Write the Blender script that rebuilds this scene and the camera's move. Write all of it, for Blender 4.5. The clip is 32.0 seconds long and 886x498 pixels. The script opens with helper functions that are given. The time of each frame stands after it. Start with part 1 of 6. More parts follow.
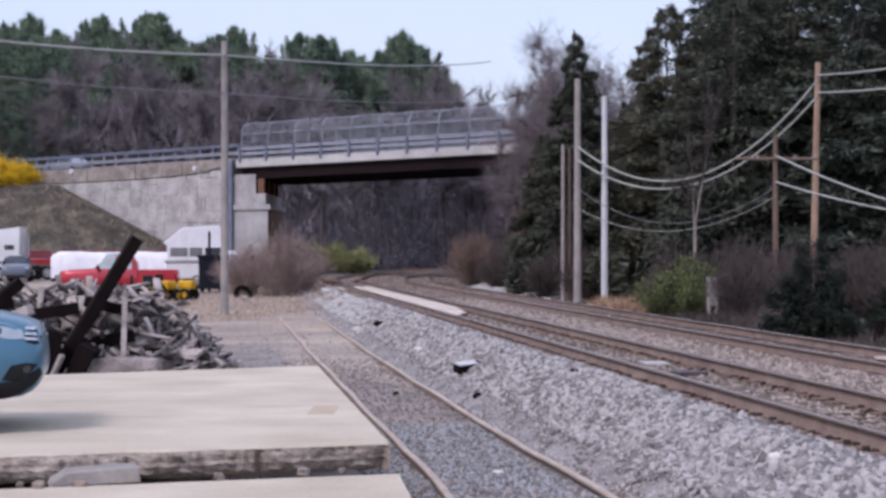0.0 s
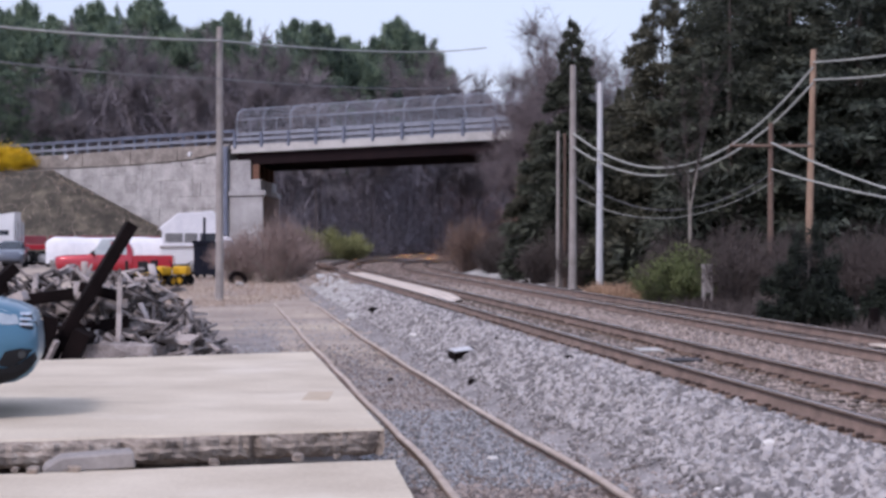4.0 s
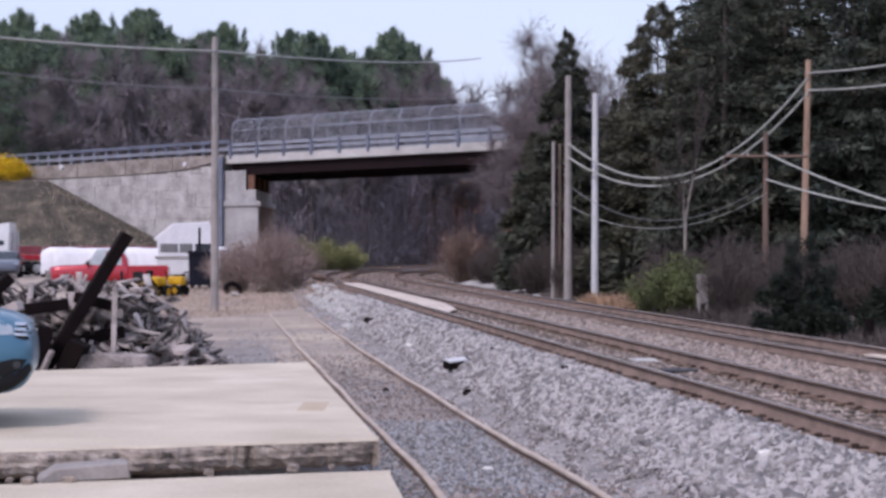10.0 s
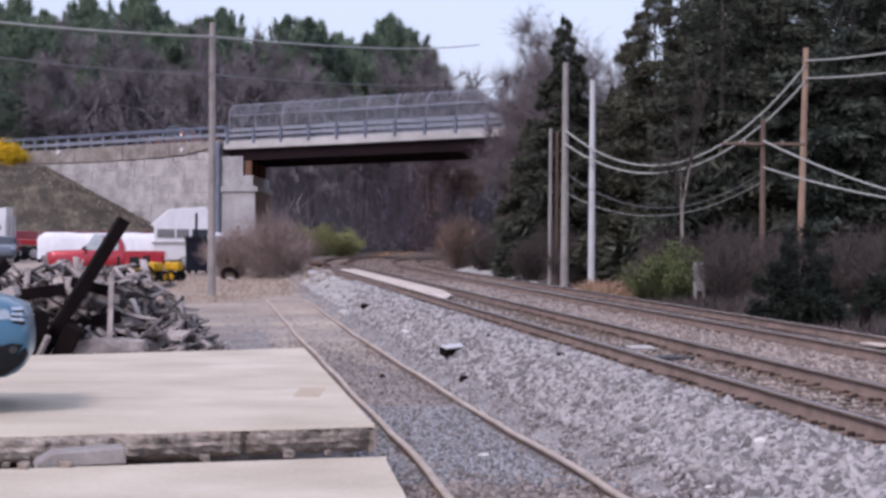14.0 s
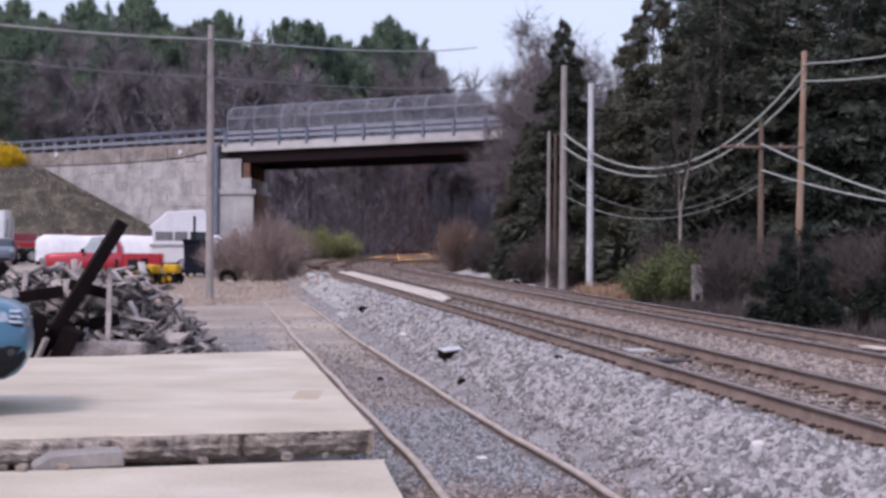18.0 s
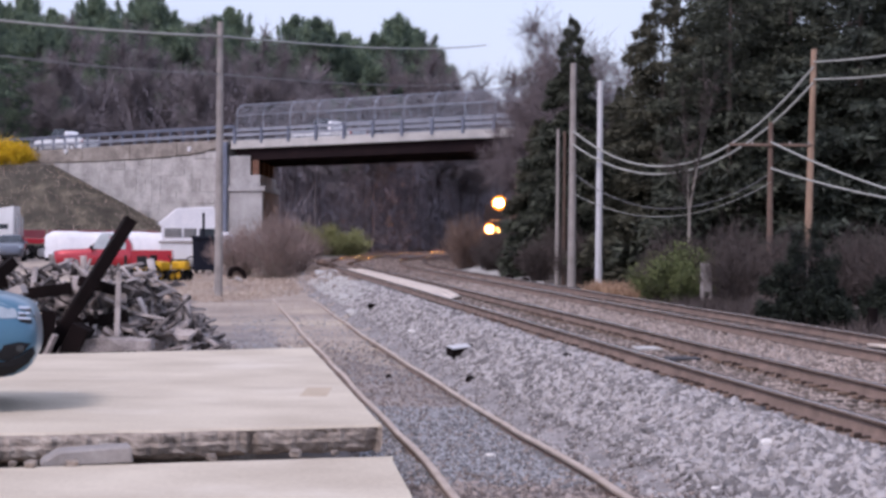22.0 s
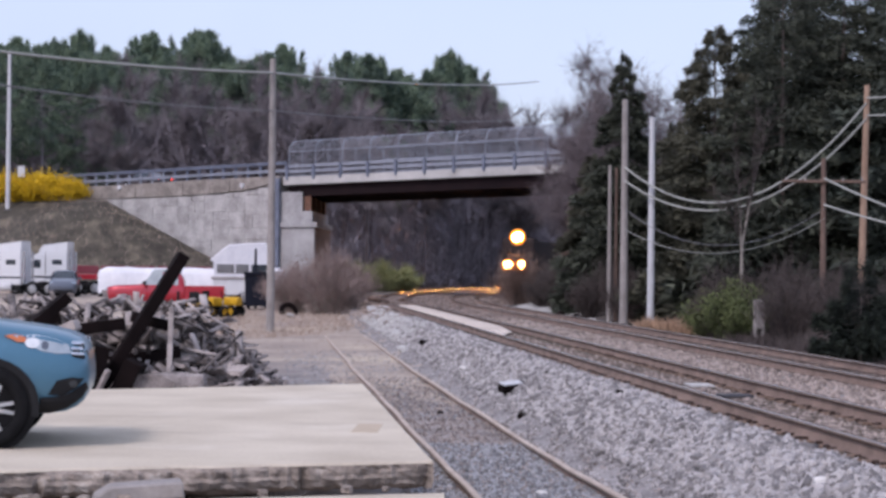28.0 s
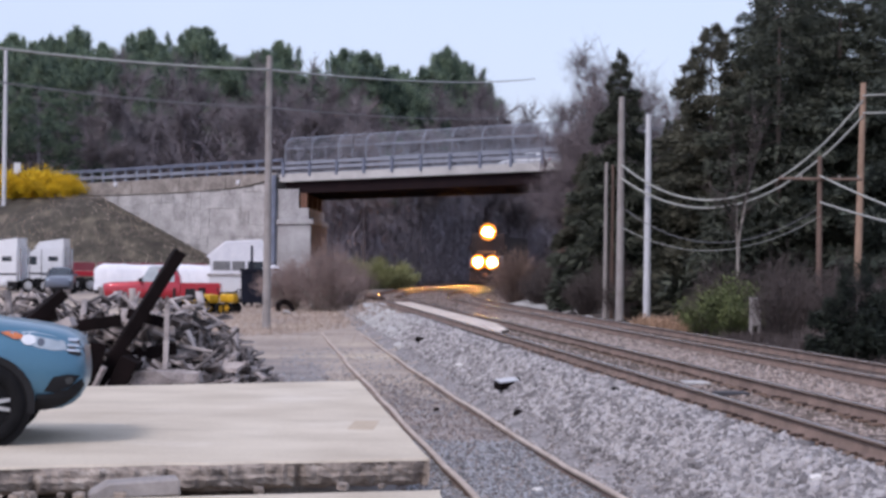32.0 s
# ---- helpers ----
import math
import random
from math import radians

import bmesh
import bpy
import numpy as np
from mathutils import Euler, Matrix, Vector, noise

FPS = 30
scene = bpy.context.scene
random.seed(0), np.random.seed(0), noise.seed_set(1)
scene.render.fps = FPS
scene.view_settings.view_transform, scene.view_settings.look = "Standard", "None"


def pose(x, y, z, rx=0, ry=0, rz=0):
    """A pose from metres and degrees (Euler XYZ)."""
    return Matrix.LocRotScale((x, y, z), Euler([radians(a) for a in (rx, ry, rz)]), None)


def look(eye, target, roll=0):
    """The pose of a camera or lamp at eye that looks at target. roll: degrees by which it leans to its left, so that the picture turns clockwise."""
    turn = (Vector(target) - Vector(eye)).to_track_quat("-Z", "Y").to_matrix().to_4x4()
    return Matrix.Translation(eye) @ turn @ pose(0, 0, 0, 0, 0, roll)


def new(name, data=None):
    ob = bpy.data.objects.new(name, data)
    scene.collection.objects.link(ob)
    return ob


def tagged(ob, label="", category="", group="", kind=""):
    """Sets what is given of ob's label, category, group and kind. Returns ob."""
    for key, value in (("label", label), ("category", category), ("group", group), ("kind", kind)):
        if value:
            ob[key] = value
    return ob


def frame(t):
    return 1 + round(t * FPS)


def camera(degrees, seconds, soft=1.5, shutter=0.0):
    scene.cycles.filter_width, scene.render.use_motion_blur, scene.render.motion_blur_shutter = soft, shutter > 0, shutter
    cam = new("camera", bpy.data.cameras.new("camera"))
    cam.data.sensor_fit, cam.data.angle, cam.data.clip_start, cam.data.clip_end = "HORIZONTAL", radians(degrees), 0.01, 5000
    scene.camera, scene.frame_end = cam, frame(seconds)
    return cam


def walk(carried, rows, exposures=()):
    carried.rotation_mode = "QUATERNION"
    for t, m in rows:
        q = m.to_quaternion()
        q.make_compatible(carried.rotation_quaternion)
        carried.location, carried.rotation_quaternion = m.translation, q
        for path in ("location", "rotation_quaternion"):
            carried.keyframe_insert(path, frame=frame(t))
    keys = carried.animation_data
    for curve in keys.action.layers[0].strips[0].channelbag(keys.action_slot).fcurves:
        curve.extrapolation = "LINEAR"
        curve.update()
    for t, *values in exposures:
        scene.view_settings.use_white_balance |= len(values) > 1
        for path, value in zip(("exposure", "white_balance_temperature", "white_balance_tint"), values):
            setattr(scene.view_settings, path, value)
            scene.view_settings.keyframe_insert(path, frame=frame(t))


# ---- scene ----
from mathutils.bvhtree import BVHTree

# The camera stands on the old loading platform and is only turned by hand. z = 0 is the top of the concrete slab.
EYE = (0.0, 0.0, 1.55)
cam = camera(24.57, 32.0, soft=3.1)
TURNS = [
    (0, 0.031, 0.032, 0.099),
    (0.5, 0.054, 0.029, 0.044),
    (1, 0.047, -0.020, 0.043),
    (1.5, 0.005, 0.037, 0.038),
    (2, 0.000, 0.000, 0.000),
    (2.5, -0.143, 0.024, 0.000),
    (3, -0.209, 0.014, -0.012),
    (3.5, -0.403, -0.076, -0.026),
    (5.5, -0.089, -0.092, -0.057),
    (6, -0.086, -0.082, -0.068),
    (6.5, -0.097, -0.075, -0.088),
    (7, -0.095, -0.061, -0.095),
    (7.5, -0.097, -0.050, -0.104),
    (8, -0.075, -0.070, -0.111),
    (8.5, -0.067, -0.129, -0.116),
    (9, -0.024, -0.072, -0.127),
    (9.5, -0.030, -0.112, -0.156),
    (10, -0.064, -0.103, -0.174),
    (10.5, -0.156, -0.212, -0.189),
    (11, -0.227, -0.285, -0.202),
    (11.5, -0.251, -0.323, -0.211),
    (12, -0.265, -0.386, -0.223),
    (12.5, -0.346, -0.328, -0.237),
    (13, -0.403, -0.363, -0.240),
    (13.5, -0.437, -0.348, -0.254),
    (14, -0.443, -0.329, -0.262),
    (14.5, -0.417, -0.350, -0.264),
    (16.5, -0.324, -0.417, -0.293),
    (17, -0.336, -0.393, -0.298),
    (17.5, -0.345, -0.389, -0.307),
    (18, -0.365, -0.376, -0.312),
    (18.5, -0.366, -0.429, -0.303),
    (19, -0.380, -0.362, -0.293),
    (19.5, -0.393, -0.444, -0.303),
    (20, -0.400, -0.474, -0.298),
    (20.5, -0.413, -0.456, -0.252),
    (21, -0.423, -0.501, -0.254),
    (21.5, -0.417, -0.520, -0.223),
    (22, -0.441, -0.507, -0.062),
    (22.5, -0.443, -0.593, 0.074),
    (23, -0.379, -0.615, 0.136),
    (23.5, -0.358, -0.651, 0.229),
    (24, -0.386, -0.641, 0.399),
    (24.5, -0.381, -0.628, 0.472),
    (25, -0.305, -0.640, 0.487),
    (25.5, -0.128, -0.610, 0.672),
    (27.5, 0.412, -0.621, 1.396),
    (28, 0.566, -0.585, 1.391),
    (28.5, 0.559, -0.637, 1.378),
    (29, 0.536, -0.615, 1.368),
    (29.5, 0.534, -0.612, 1.356),
    (30, 0.534, -0.626, 1.354),
    (30.5, 0.513, -0.622, 1.354),
    (31, 0.512, -0.619, 1.345),
    (31.5, 0.501, -0.561, 1.350),
    (32, 0.486, -0.638, 1.285),
]
walk(cam, [(t, pose(*EYE, 90 + tilt, lean, turn)) for t, tilt, lean, turn in TURNS], [(0.0, 0.13, 6300, 25), (12.0, 0.14, 6350, 27), (25.0, 0.14, 6380, 28), (28.0, 0.09, 6300, 24), (32.0, 0.09, 6280, 23)])

# ---- light: a bright, thinly overcast sky with a weak, soft sun ----
SUN_EL, SUN_AZ = radians(48), radians(215)
world = bpy.data.worlds.new("sky")
scene.world = world
world.use_nodes = True
wn = world.node_tree
wn.nodes.clear()
sky = wn.nodes.new("ShaderNodeTexSky")
sky.sky_type, sky.sun_disc = "NISHITA", False
sky.sun_elevation, sky.sun_rotation = SUN_EL, SUN_AZ
sky.air_density, sky.dust_density, sky.ozone_density = 1.0, 2.5, 2.0
bg = wn.nodes.new("ShaderNodeBackground")
bg.inputs["Strength"].default_value = 0.15
wo = wn.nodes.new("ShaderNodeOutputWorld")
haze = wn.nodes.new("ShaderNodeMixRGB")
cloud = wn.nodes.new("ShaderNodeTexNoise")
cloud.inputs["Scale"].default_value, cloud.inputs["Detail"].default_value = 2.2, 5
amount = wn.nodes.new("ShaderNodeMapRange")
amount.inputs["From Min"].default_value, amount.inputs["From Max"].default_value = 0.3, 0.7
amount.inputs["To Min"].default_value, amount.inputs["To Max"].default_value = 0.45, 0.8
wn.links.new(cloud.outputs["Fac"], amount.inputs["Value"])
wn.links.new(amount.outputs[0], haze.inputs[0])
wn.links.new(sky.outputs[0], haze.inputs[1])
haze.inputs[2].default_value = (5.2, 6.1, 7.3, 1)
wn.links.new(haze.outputs[0], bg.inputs[0])
wn.links.new(bg.outputs[0], wo.inputs[0])
sun = new("sun", bpy.data.lights.new("sun", "SUN"))
sun.data.energy, sun.data.angle, sun.data.color = 1.5, radians(14), (1.0, 0.95, 0.88)
sun.matrix_world = look((0, 0, 60), (-60 * math.sin(SUN_AZ) / math.tan(SUN_EL), -60 * math.cos(SUN_AZ) / math.tan(SUN_EL), 0))

rnd = random.Random(7)
npr = np.random.default_rng(11)


# ---- materials ----
def material(name, base, dark=None, scale=6.0, rough=0.85, metal=0.0, bump=0.25, fine=60.0, per=None, emit=0.0, spec=0.3, vary=0.7):
    """A surface with coarse stains, fine grain and relief; per: 'object' or 'island' varies pieces."""
    m = bpy.data.materials.new(name)
    m.use_nodes = True
    nt = m.node_tree
    b = nt.nodes["Principled BSDF"]
    b.inputs["Roughness"].default_value, b.inputs["Metallic"].default_value = rough, metal
    b.inputs["Specular IOR Level"].default_value = spec
    dark = dark or tuple(c * 0.6 for c in base)
    co = nt.nodes.new("ShaderNodeTexCoord")
    n1 = nt.nodes.new("ShaderNodeTexNoise")
    n1.inputs["Scale"].default_value, n1.inputs["Detail"].default_value = scale, 6
    n2 = nt.nodes.new("ShaderNodeTexNoise")
    n2.inputs["Scale"].default_value, n2.inputs["Detail"].default_value = fine, 4
    for n in (n1, n2):
        nt.links.new(co.outputs["Object"], n.inputs["Vector"])
    mixf = nt.nodes.new("ShaderNodeMath")
    mixf.operation = "MULTIPLY_ADD"
    nt.links.new(n2.outputs["Fac"], mixf.inputs[0])
    mixf.inputs[1].default_value = 0.55
    nt.links.new(n1.outputs["Fac"], mixf.inputs[2])
    last = mixf.outputs[0]
    if per:
        g = nt.nodes.new("ShaderNodeObjectInfo" if per == "object" else "ShaderNodeNewGeometry")
        add = nt.nodes.new("ShaderNodeMath")
        add.operation = "MULTIPLY_ADD"
        nt.links.new(g.outputs["Random" if per == "object" else "Random Per Island"], add.inputs[0])
        add.inputs[1].default_value = vary
        sub = nt.nodes.new("ShaderNodeMath")
        sub.operation = "SUBTRACT"
        nt.links.new(last, sub.inputs[0])
        sub.inputs[1].default_value = vary / 2
        nt.links.new(sub.outputs[0], add.inputs[2])
        last = add.outputs[0]
    ramp = nt.nodes.new("ShaderNodeValToRGB")
    ramp.color_ramp.elements[0].position, ramp.color_ramp.elements[1].position = 0.5, 1.05
    ramp.color_ramp.elements[0].color, ramp.color_ramp.elements[1].color = (*dark, 1), (*base, 1)
    nt.links.new(last, ramp.inputs[0])
    nt.links.new(ramp.outputs[0], b.inputs["Base Color"])
    if bump:
        bp = nt.nodes.new("ShaderNodeBump")
        bp.inputs["Strength"].default_value, bp.inputs["Distance"].default_value = bump, 0.02
        nt.links.new(mixf.outputs[0], bp.inputs["Height"])
        nt.links.new(bp.outputs[0], b.inputs["Normal"])
    if emit:
        b.inputs["Emission Color"].default_value = (*base, 1)
        b.inputs["Emission Strength"].default_value = emit
    return m


def layer(m, colour, scale, lo, hi, shift=0.0, stretch=(1, 1, 1), rough=None):
    """Lays patches of a second colour over a material, where a coarse noise lies between lo and hi."""
    nt = m.node_tree
    b = nt.nodes["Principled BSDF"]
    under = b.inputs["Base Color"].links[0].from_socket
    co = nt.nodes.new("ShaderNodeTexCoord")
    mp = nt.nodes.new("ShaderNodeMapping")
    mp.inputs["Location"].default_value, mp.inputs["Scale"].default_value = (shift, shift * 0.7, 0), stretch
    no = nt.nodes.new("ShaderNodeTexNoise")
    no.inputs["Scale"].default_value, no.inputs["Detail"].default_value, no.inputs["Roughness"].default_value = scale, 7, 0.62
    rg = nt.nodes.new("ShaderNodeMapRange")
    rg.inputs["From Min"].default_value, rg.inputs["From Max"].default_value = lo, hi
    mx = nt.nodes.new("ShaderNodeMixRGB")
    mx.inputs[2].default_value = (*colour, 1)
    nt.links.new(co.outputs["Object"], mp.inputs[0])
    nt.links.new(mp.outputs[0], no.inputs["Vector"])
    nt.links.new(no.outputs["Fac"], rg.inputs["Value"])
    nt.links.new(rg.outputs[0], mx.inputs[0])
    nt.links.new(under, mx.inputs[1])
    nt.links.new(mx.outputs[0], b.inputs["Base Color"])
    return m


M = {}
M["coping"] = material("coping", (0.36, 0.325, 0.295), (0.14, 0.122, 0.11), 0.9, 0.93, bump=0.5, fine=5)
M["splinter"] = material("splinter", (0.48, 0.425, 0.405), (0.04, 0.034, 0.034), 3, 0.95, bump=0.3, fine=35, per="island", vary=0.65)
M["earth"] = material("earth", (0.45, 0.372, 0.305), (0.205, 0.17, 0.152), 0.28, 0.95, bump=0.5, fine=9)
M["gravel"] = material("gravel", (0.33, 0.305, 0.30), (0.14, 0.128, 0.125), 1.2, 0.95, bump=0.7, fine=26)
M["siding_gravel"] = material("siding_gravel", (0.31, 0.275, 0.26), (0.115, 0.10, 0.095), 0.9, 0.95, bump=0.7, fine=26)
M["stone"] = material("stone", (0.45, 0.425, 0.42), (0.155, 0.145, 0.145), 3.5, 0.9, fine=60, per="island")
M["stone_rust"] = material("stone_rust", (0.31, 0.245, 0.215), (0.105, 0.08, 0.07), 3, 0.9, fine=60, per="island")
M["stone_brown"] = material("stone_brown", (0.43, 0.355, 0.315), (0.15, 0.118, 0.102), 3, 0.9, fine=60, per="island")
M["siding_stone"] = material("siding_stone", (0.37, 0.375, 0.395), (0.12, 0.118, 0.122), 9, 0.9, fine=60, per="island")
M["siding_brown"] = material("siding_brown", (0.36, 0.305, 0.28), (0.125, 0.103, 0.095), 9, 0.9, fine=60, per="island")
M["far_gravel"] = material("far_gravel", (0.19, 0.155, 0.145), (0.085, 0.068, 0.064), 0.8, 0.95, bump=0.6, fine=20)
M["wood_far"] = material("wood_far", (0.29, 0.26, 0.29), (0.18, 0.16, 0.18), 0.3, 0.95, bump=0, fine=3)
M["litter"] = material("litter", (0.105, 0.085, 0.072), (0.045, 0.036, 0.032), 0.6, 0.97, bump=0.6, fine=12)
M["mulch"] = material("mulch", (0.088, 0.077, 0.060), (0.032, 0.028, 0.023), 1.3, 0.97, bump=0.8, fine=9)
M["concrete"] = material("concrete", (0.61, 0.54, 0.435), (0.42, 0.355, 0.275), 0.7, 0.9, bump=0.15, fine=28)
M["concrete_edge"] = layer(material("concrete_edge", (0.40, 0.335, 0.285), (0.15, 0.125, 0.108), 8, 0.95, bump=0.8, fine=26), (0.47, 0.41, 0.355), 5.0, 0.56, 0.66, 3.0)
M["bridge_concrete"] = material("bridge_concrete", (0.55, 0.54, 0.525), (0.33, 0.32, 0.31), 0.5, 0.9, bump=0.2, fine=7)
M["abutment_concrete"] = material("abutment_concrete", (0.43, 0.425, 0.43), (0.24, 0.235, 0.235), 0.7, 0.92, bump=0.3, fine=7)
M["wall_block"] = material("wall_block", (0.50, 0.485, 0.475), (0.25, 0.24, 0.235), 0.9, 0.93, bump=0.6, fine=5, per="object", vary=0.16)
M["mortar"] = material("mortar", (0.36, 0.345, 0.335), None, 1, 0.95)
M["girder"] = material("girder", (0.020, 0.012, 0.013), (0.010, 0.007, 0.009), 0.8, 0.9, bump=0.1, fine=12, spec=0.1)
M["rust"] = material("rust", (0.20, 0.10, 0.065), (0.075, 0.042, 0.032), 3, 0.85, bump=0.3, fine=40)
M["rail"] = material("rail", (0.27, 0.19, 0.155), (0.13, 0.09, 0.073), 2.5, 0.8, metal=0.1, bump=0.2, fine=30)
M["rail_head"] = material("rail_head", (0.31, 0.225, 0.185), (0.20, 0.14, 0.112), 1.5, 0.22, metal=0.5, bump=0.02, fine=20)
M["siding_head"] = material("siding_head", (0.56, 0.47, 0.40), (0.36, 0.28, 0.23), 1.5, 0.75, metal=0.1, bump=0.1, fine=20)
M["plate_rust"] = material("plate_rust", (0.30, 0.21, 0.16), (0.15, 0.10, 0.075), 5, 0.9, bump=0.3, fine=40)
M["anchor_shade"] = material("anchor_shade", (0.075, 0.05, 0.04), (0.03, 0.02, 0.017), 5, 0.9, bump=0.3, fine=40)
M["slate"] = material("slate", (0.075, 0.075, 0.085), (0.04, 0.04, 0.046), 4, 0.8, bump=0.2, fine=30)
M["tie"] = material("tie", (0.125, 0.098, 0.078), (0.045, 0.035, 0.028), 4, 0.95, bump=0.4, fine=40, per="object")
M["old_tie"] = material("old_tie", (0.43, 0.38, 0.362), (0.035, 0.03, 0.03), 3, 0.95, bump=0.5, fine=35, per="object", vary=0.65)
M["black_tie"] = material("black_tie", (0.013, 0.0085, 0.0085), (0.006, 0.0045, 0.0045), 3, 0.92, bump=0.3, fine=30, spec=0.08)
M["plank"] = material("plank", (0.70, 0.61, 0.53), (0.50, 0.42, 0.36), 1.2, 0.9, bump=0.3, fine=18)
M["pole_grey"] = material("pole_grey", (0.36, 0.33, 0.315), (0.21, 0.19, 0.18), 1.5, 0.9, bump=0.2, fine=20)
M["pole_white"] = material("pole_white", (0.60, 0.605, 0.63), (0.47, 0.475, 0.49), 1.5, 0.8, bump=0.1, fine=20)
M["pole_orange"] = material("pole_orange", (0.40, 0.275, 0.20), (0.24, 0.155, 0.11), 1.2, 0.85, bump=0.2, fine=20)
M["pole_brown"] = material("pole_brown", (0.20, 0.135, 0.105), (0.10, 0.07, 0.06), 1.2, 0.9, bump=0.2, fine=20)
M["cable"] = material("cable", (0.40, 0.41, 0.385), (0.29, 0.30, 0.28), 2, 0.6, bump=0)
M["cable_dark"] = material("cable_dark", (0.22, 0.22, 0.23), None, 2, 0.6, bump=0)
M["galvanised"] = material("galvanised", (0.33, 0.35, 0.405), (0.21, 0.225, 0.265), 1.5, 0.6, metal=0.25, bump=0.05, fine=15)
M["asphalt"] = material("asphalt", (0.075, 0.073, 0.073), (0.04, 0.04, 0.04), 0.7, 0.92, bump=0.3, fine=30)
M["bark_far"] = material("bark_far", (0.165, 0.142, 0.15), (0.09, 0.077, 0.083), 0.3, 0.95, bump=0, fine=3)
M["leaf_pale"] = material("leaf_pale", (0.36, 0.37, 0.17), (0.19, 0.20, 0.09), 1.5, 0.8, bump=0, fine=9, per="island")
M["bark"] = material("bark", (0.19, 0.155, 0.14), (0.085, 0.068, 0.062), 3, 0.95, bump=0.4, fine=22)
M["pale_bark"] = material("pale_bark", (0.36, 0.33, 0.29), (0.20, 0.175, 0.155), 3, 0.95, bump=0.4, fine=22)
M["twig"] = material("twig", (0.245, 0.218, 0.228), (0.135, 0.117, 0.124), 0.25, 0.95, bump=0, fine=3, per="object", vary=0.4)
M["pale_twig"] = material("pale_twig", (0.36, 0.275, 0.25), (0.17, 0.125, 0.115), 0.4, 0.95, bump=0, fine=3)
M["grey_twig"] = material("grey_twig", (0.205, 0.172, 0.178), (0.11, 0.09, 0.095), 0.4, 0.95, bump=0, fine=3)
M["red_twig"] = material("red_twig", (0.32, 0.225, 0.18), (0.15, 0.103, 0.085), 0.6, 0.95, bump=0, fine=4)
M["brush_twig"] = material("brush_twig", (0.11, 0.089, 0.083), (0.042, 0.034, 0.033), 0.5, 0.95, bump=0, fine=4)
M["juniper"] = material("juniper", (0.032, 0.042, 0.03), (0.008, 0.011, 0.009), 0.9, 0.85, bump=0, fine=7, per="island")
M["spruce"] = material("spruce", (0.098, 0.11, 0.08), (0.021, 0.025, 0.021), 1.3, 0.85, bump=0, fine=5, per="island", vary=0.45)
M["spruce_olive"] = material("spruce_olive", (0.125, 0.124, 0.088), (0.035, 0.036, 0.027), 1.3, 0.85, bump=0, fine=5, per="island", vary=0.45)
M["spruce_dark"] = material("spruce_dark", (0.092, 0.11, 0.086), (0.02, 0.025, 0.022), 1.3, 0.85, bump=0, fine=5, per="island", vary=0.45)
M["pine"] = material("pine", (0.215, 0.285, 0.185), (0.052, 0.088, 0.08), 0.35, 0.85, bump=0, fine=3, per="island", vary=0.5)
M["leaf_green"] = material("leaf_green", (0.17, 0.20, 0.08), (0.07, 0.088, 0.038), 1.5, 0.8, bump=0, fine=9, per="island")
M["forsythia"] = material("forsythia", (0.84, 0.58, 0.02), (0.40, 0.25, 0.008), 1.2, 0.7, bump=0, fine=9, per="island")
M["dry_grass"] = material("dry_grass", (0.50, 0.335, 0.225), (0.25, 0.16, 0.105), 1.0, 0.9, bump=0, fine=9, per="island")
M["tan_grass"] = material("tan_grass", (0.55, 0.44, 0.365), (0.30, 0.23, 0.187), 1.0, 0.9, bump=0, fine=9, per="island")

layer(M["earth"], (0.52, 0.43, 0.33), 0.16, 0.52, 0.66, 3.0)
layer(M["earth"], (0.20, 0.172, 0.165), 0.22, 0.56, 0.68, 9.0, (0.8, 0.35, 1))
layer(M["concrete"], (0.36, 0.30, 0.235), 0.9, 0.60, 0.80, 2.0, (0.5, 1.2, 1))
layer(M["concrete"], (0.66, 0.60, 0.51), 0.5, 0.55, 0.75, 7.0)
layer(M["coping"], (0.10, 0.085, 0.075), 0.8, 0.58, 0.72, 5.0, (1, 1, 0.4))
layer(M["wall_block"], (0.20, 0.185, 0.175), 0.45, 0.60, 0.75, 4.0, (1, 1, 0.35))
layer(M["mulch"], (0.17, 0.145, 0.108), 0.5, 0.5, 0.7, 1.0)
layer(M["siding_gravel"], (0.33, 0.29, 0.27), 0.7, 0.52, 0.68, 6.0)

# ---- mesh helpers ----
def mesh_of(name, verts, faces):
    me = bpy.data.meshes.new(name)
    me.from_pydata([tuple(v) for v in verts] if not isinstance(verts, list) else verts, [], faces)
    me.update()
    return me


def from_arrays(name, verts, faces):
    """verts (n, 3) and faces (m, k) arrays of one face size."""
    me = bpy.data.meshes.new(name)
    n, (m, k) = len(verts), faces.shape
    me.vertices.add(n)
    me.vertices.foreach_set("co", np.asarray(verts, np.float32).ravel())
    me.loops.add(m * k)
    me.loops.foreach_set("vertex_index", np.asarray(faces, np.int32).ravel())
    me.polygons.add(m)
    me.polygons.foreach_set("loop_start", np.arange(0, m * k, k, dtype=np.int32))
    me.update(calc_edges=True)
    return me


def put(name, me, mat, parent=None, label="", m=None):
    if mat and not me.materials:
        me.materials.append(mat)
    ob = new(name, me)
    if parent:
        ob.parent = parent
    if m is not None:
        ob.matrix_basis = m
    if label:
        ob["label"] = label
    return ob


def part(name, bm, mat, parent=None, label="", smooth=False):
    """Links a bmesh as one mesh object under a thing or a part."""
    me = bpy.data.meshes.new(name)
    bmesh.ops.recalc_face_normals(bm, faces=bm.faces)
    if smooth:
        for f in bm.faces:
            f.smooth = True
    bm.to_mesh(me)
    bm.free()
    return put(name, me, mat, parent, label)


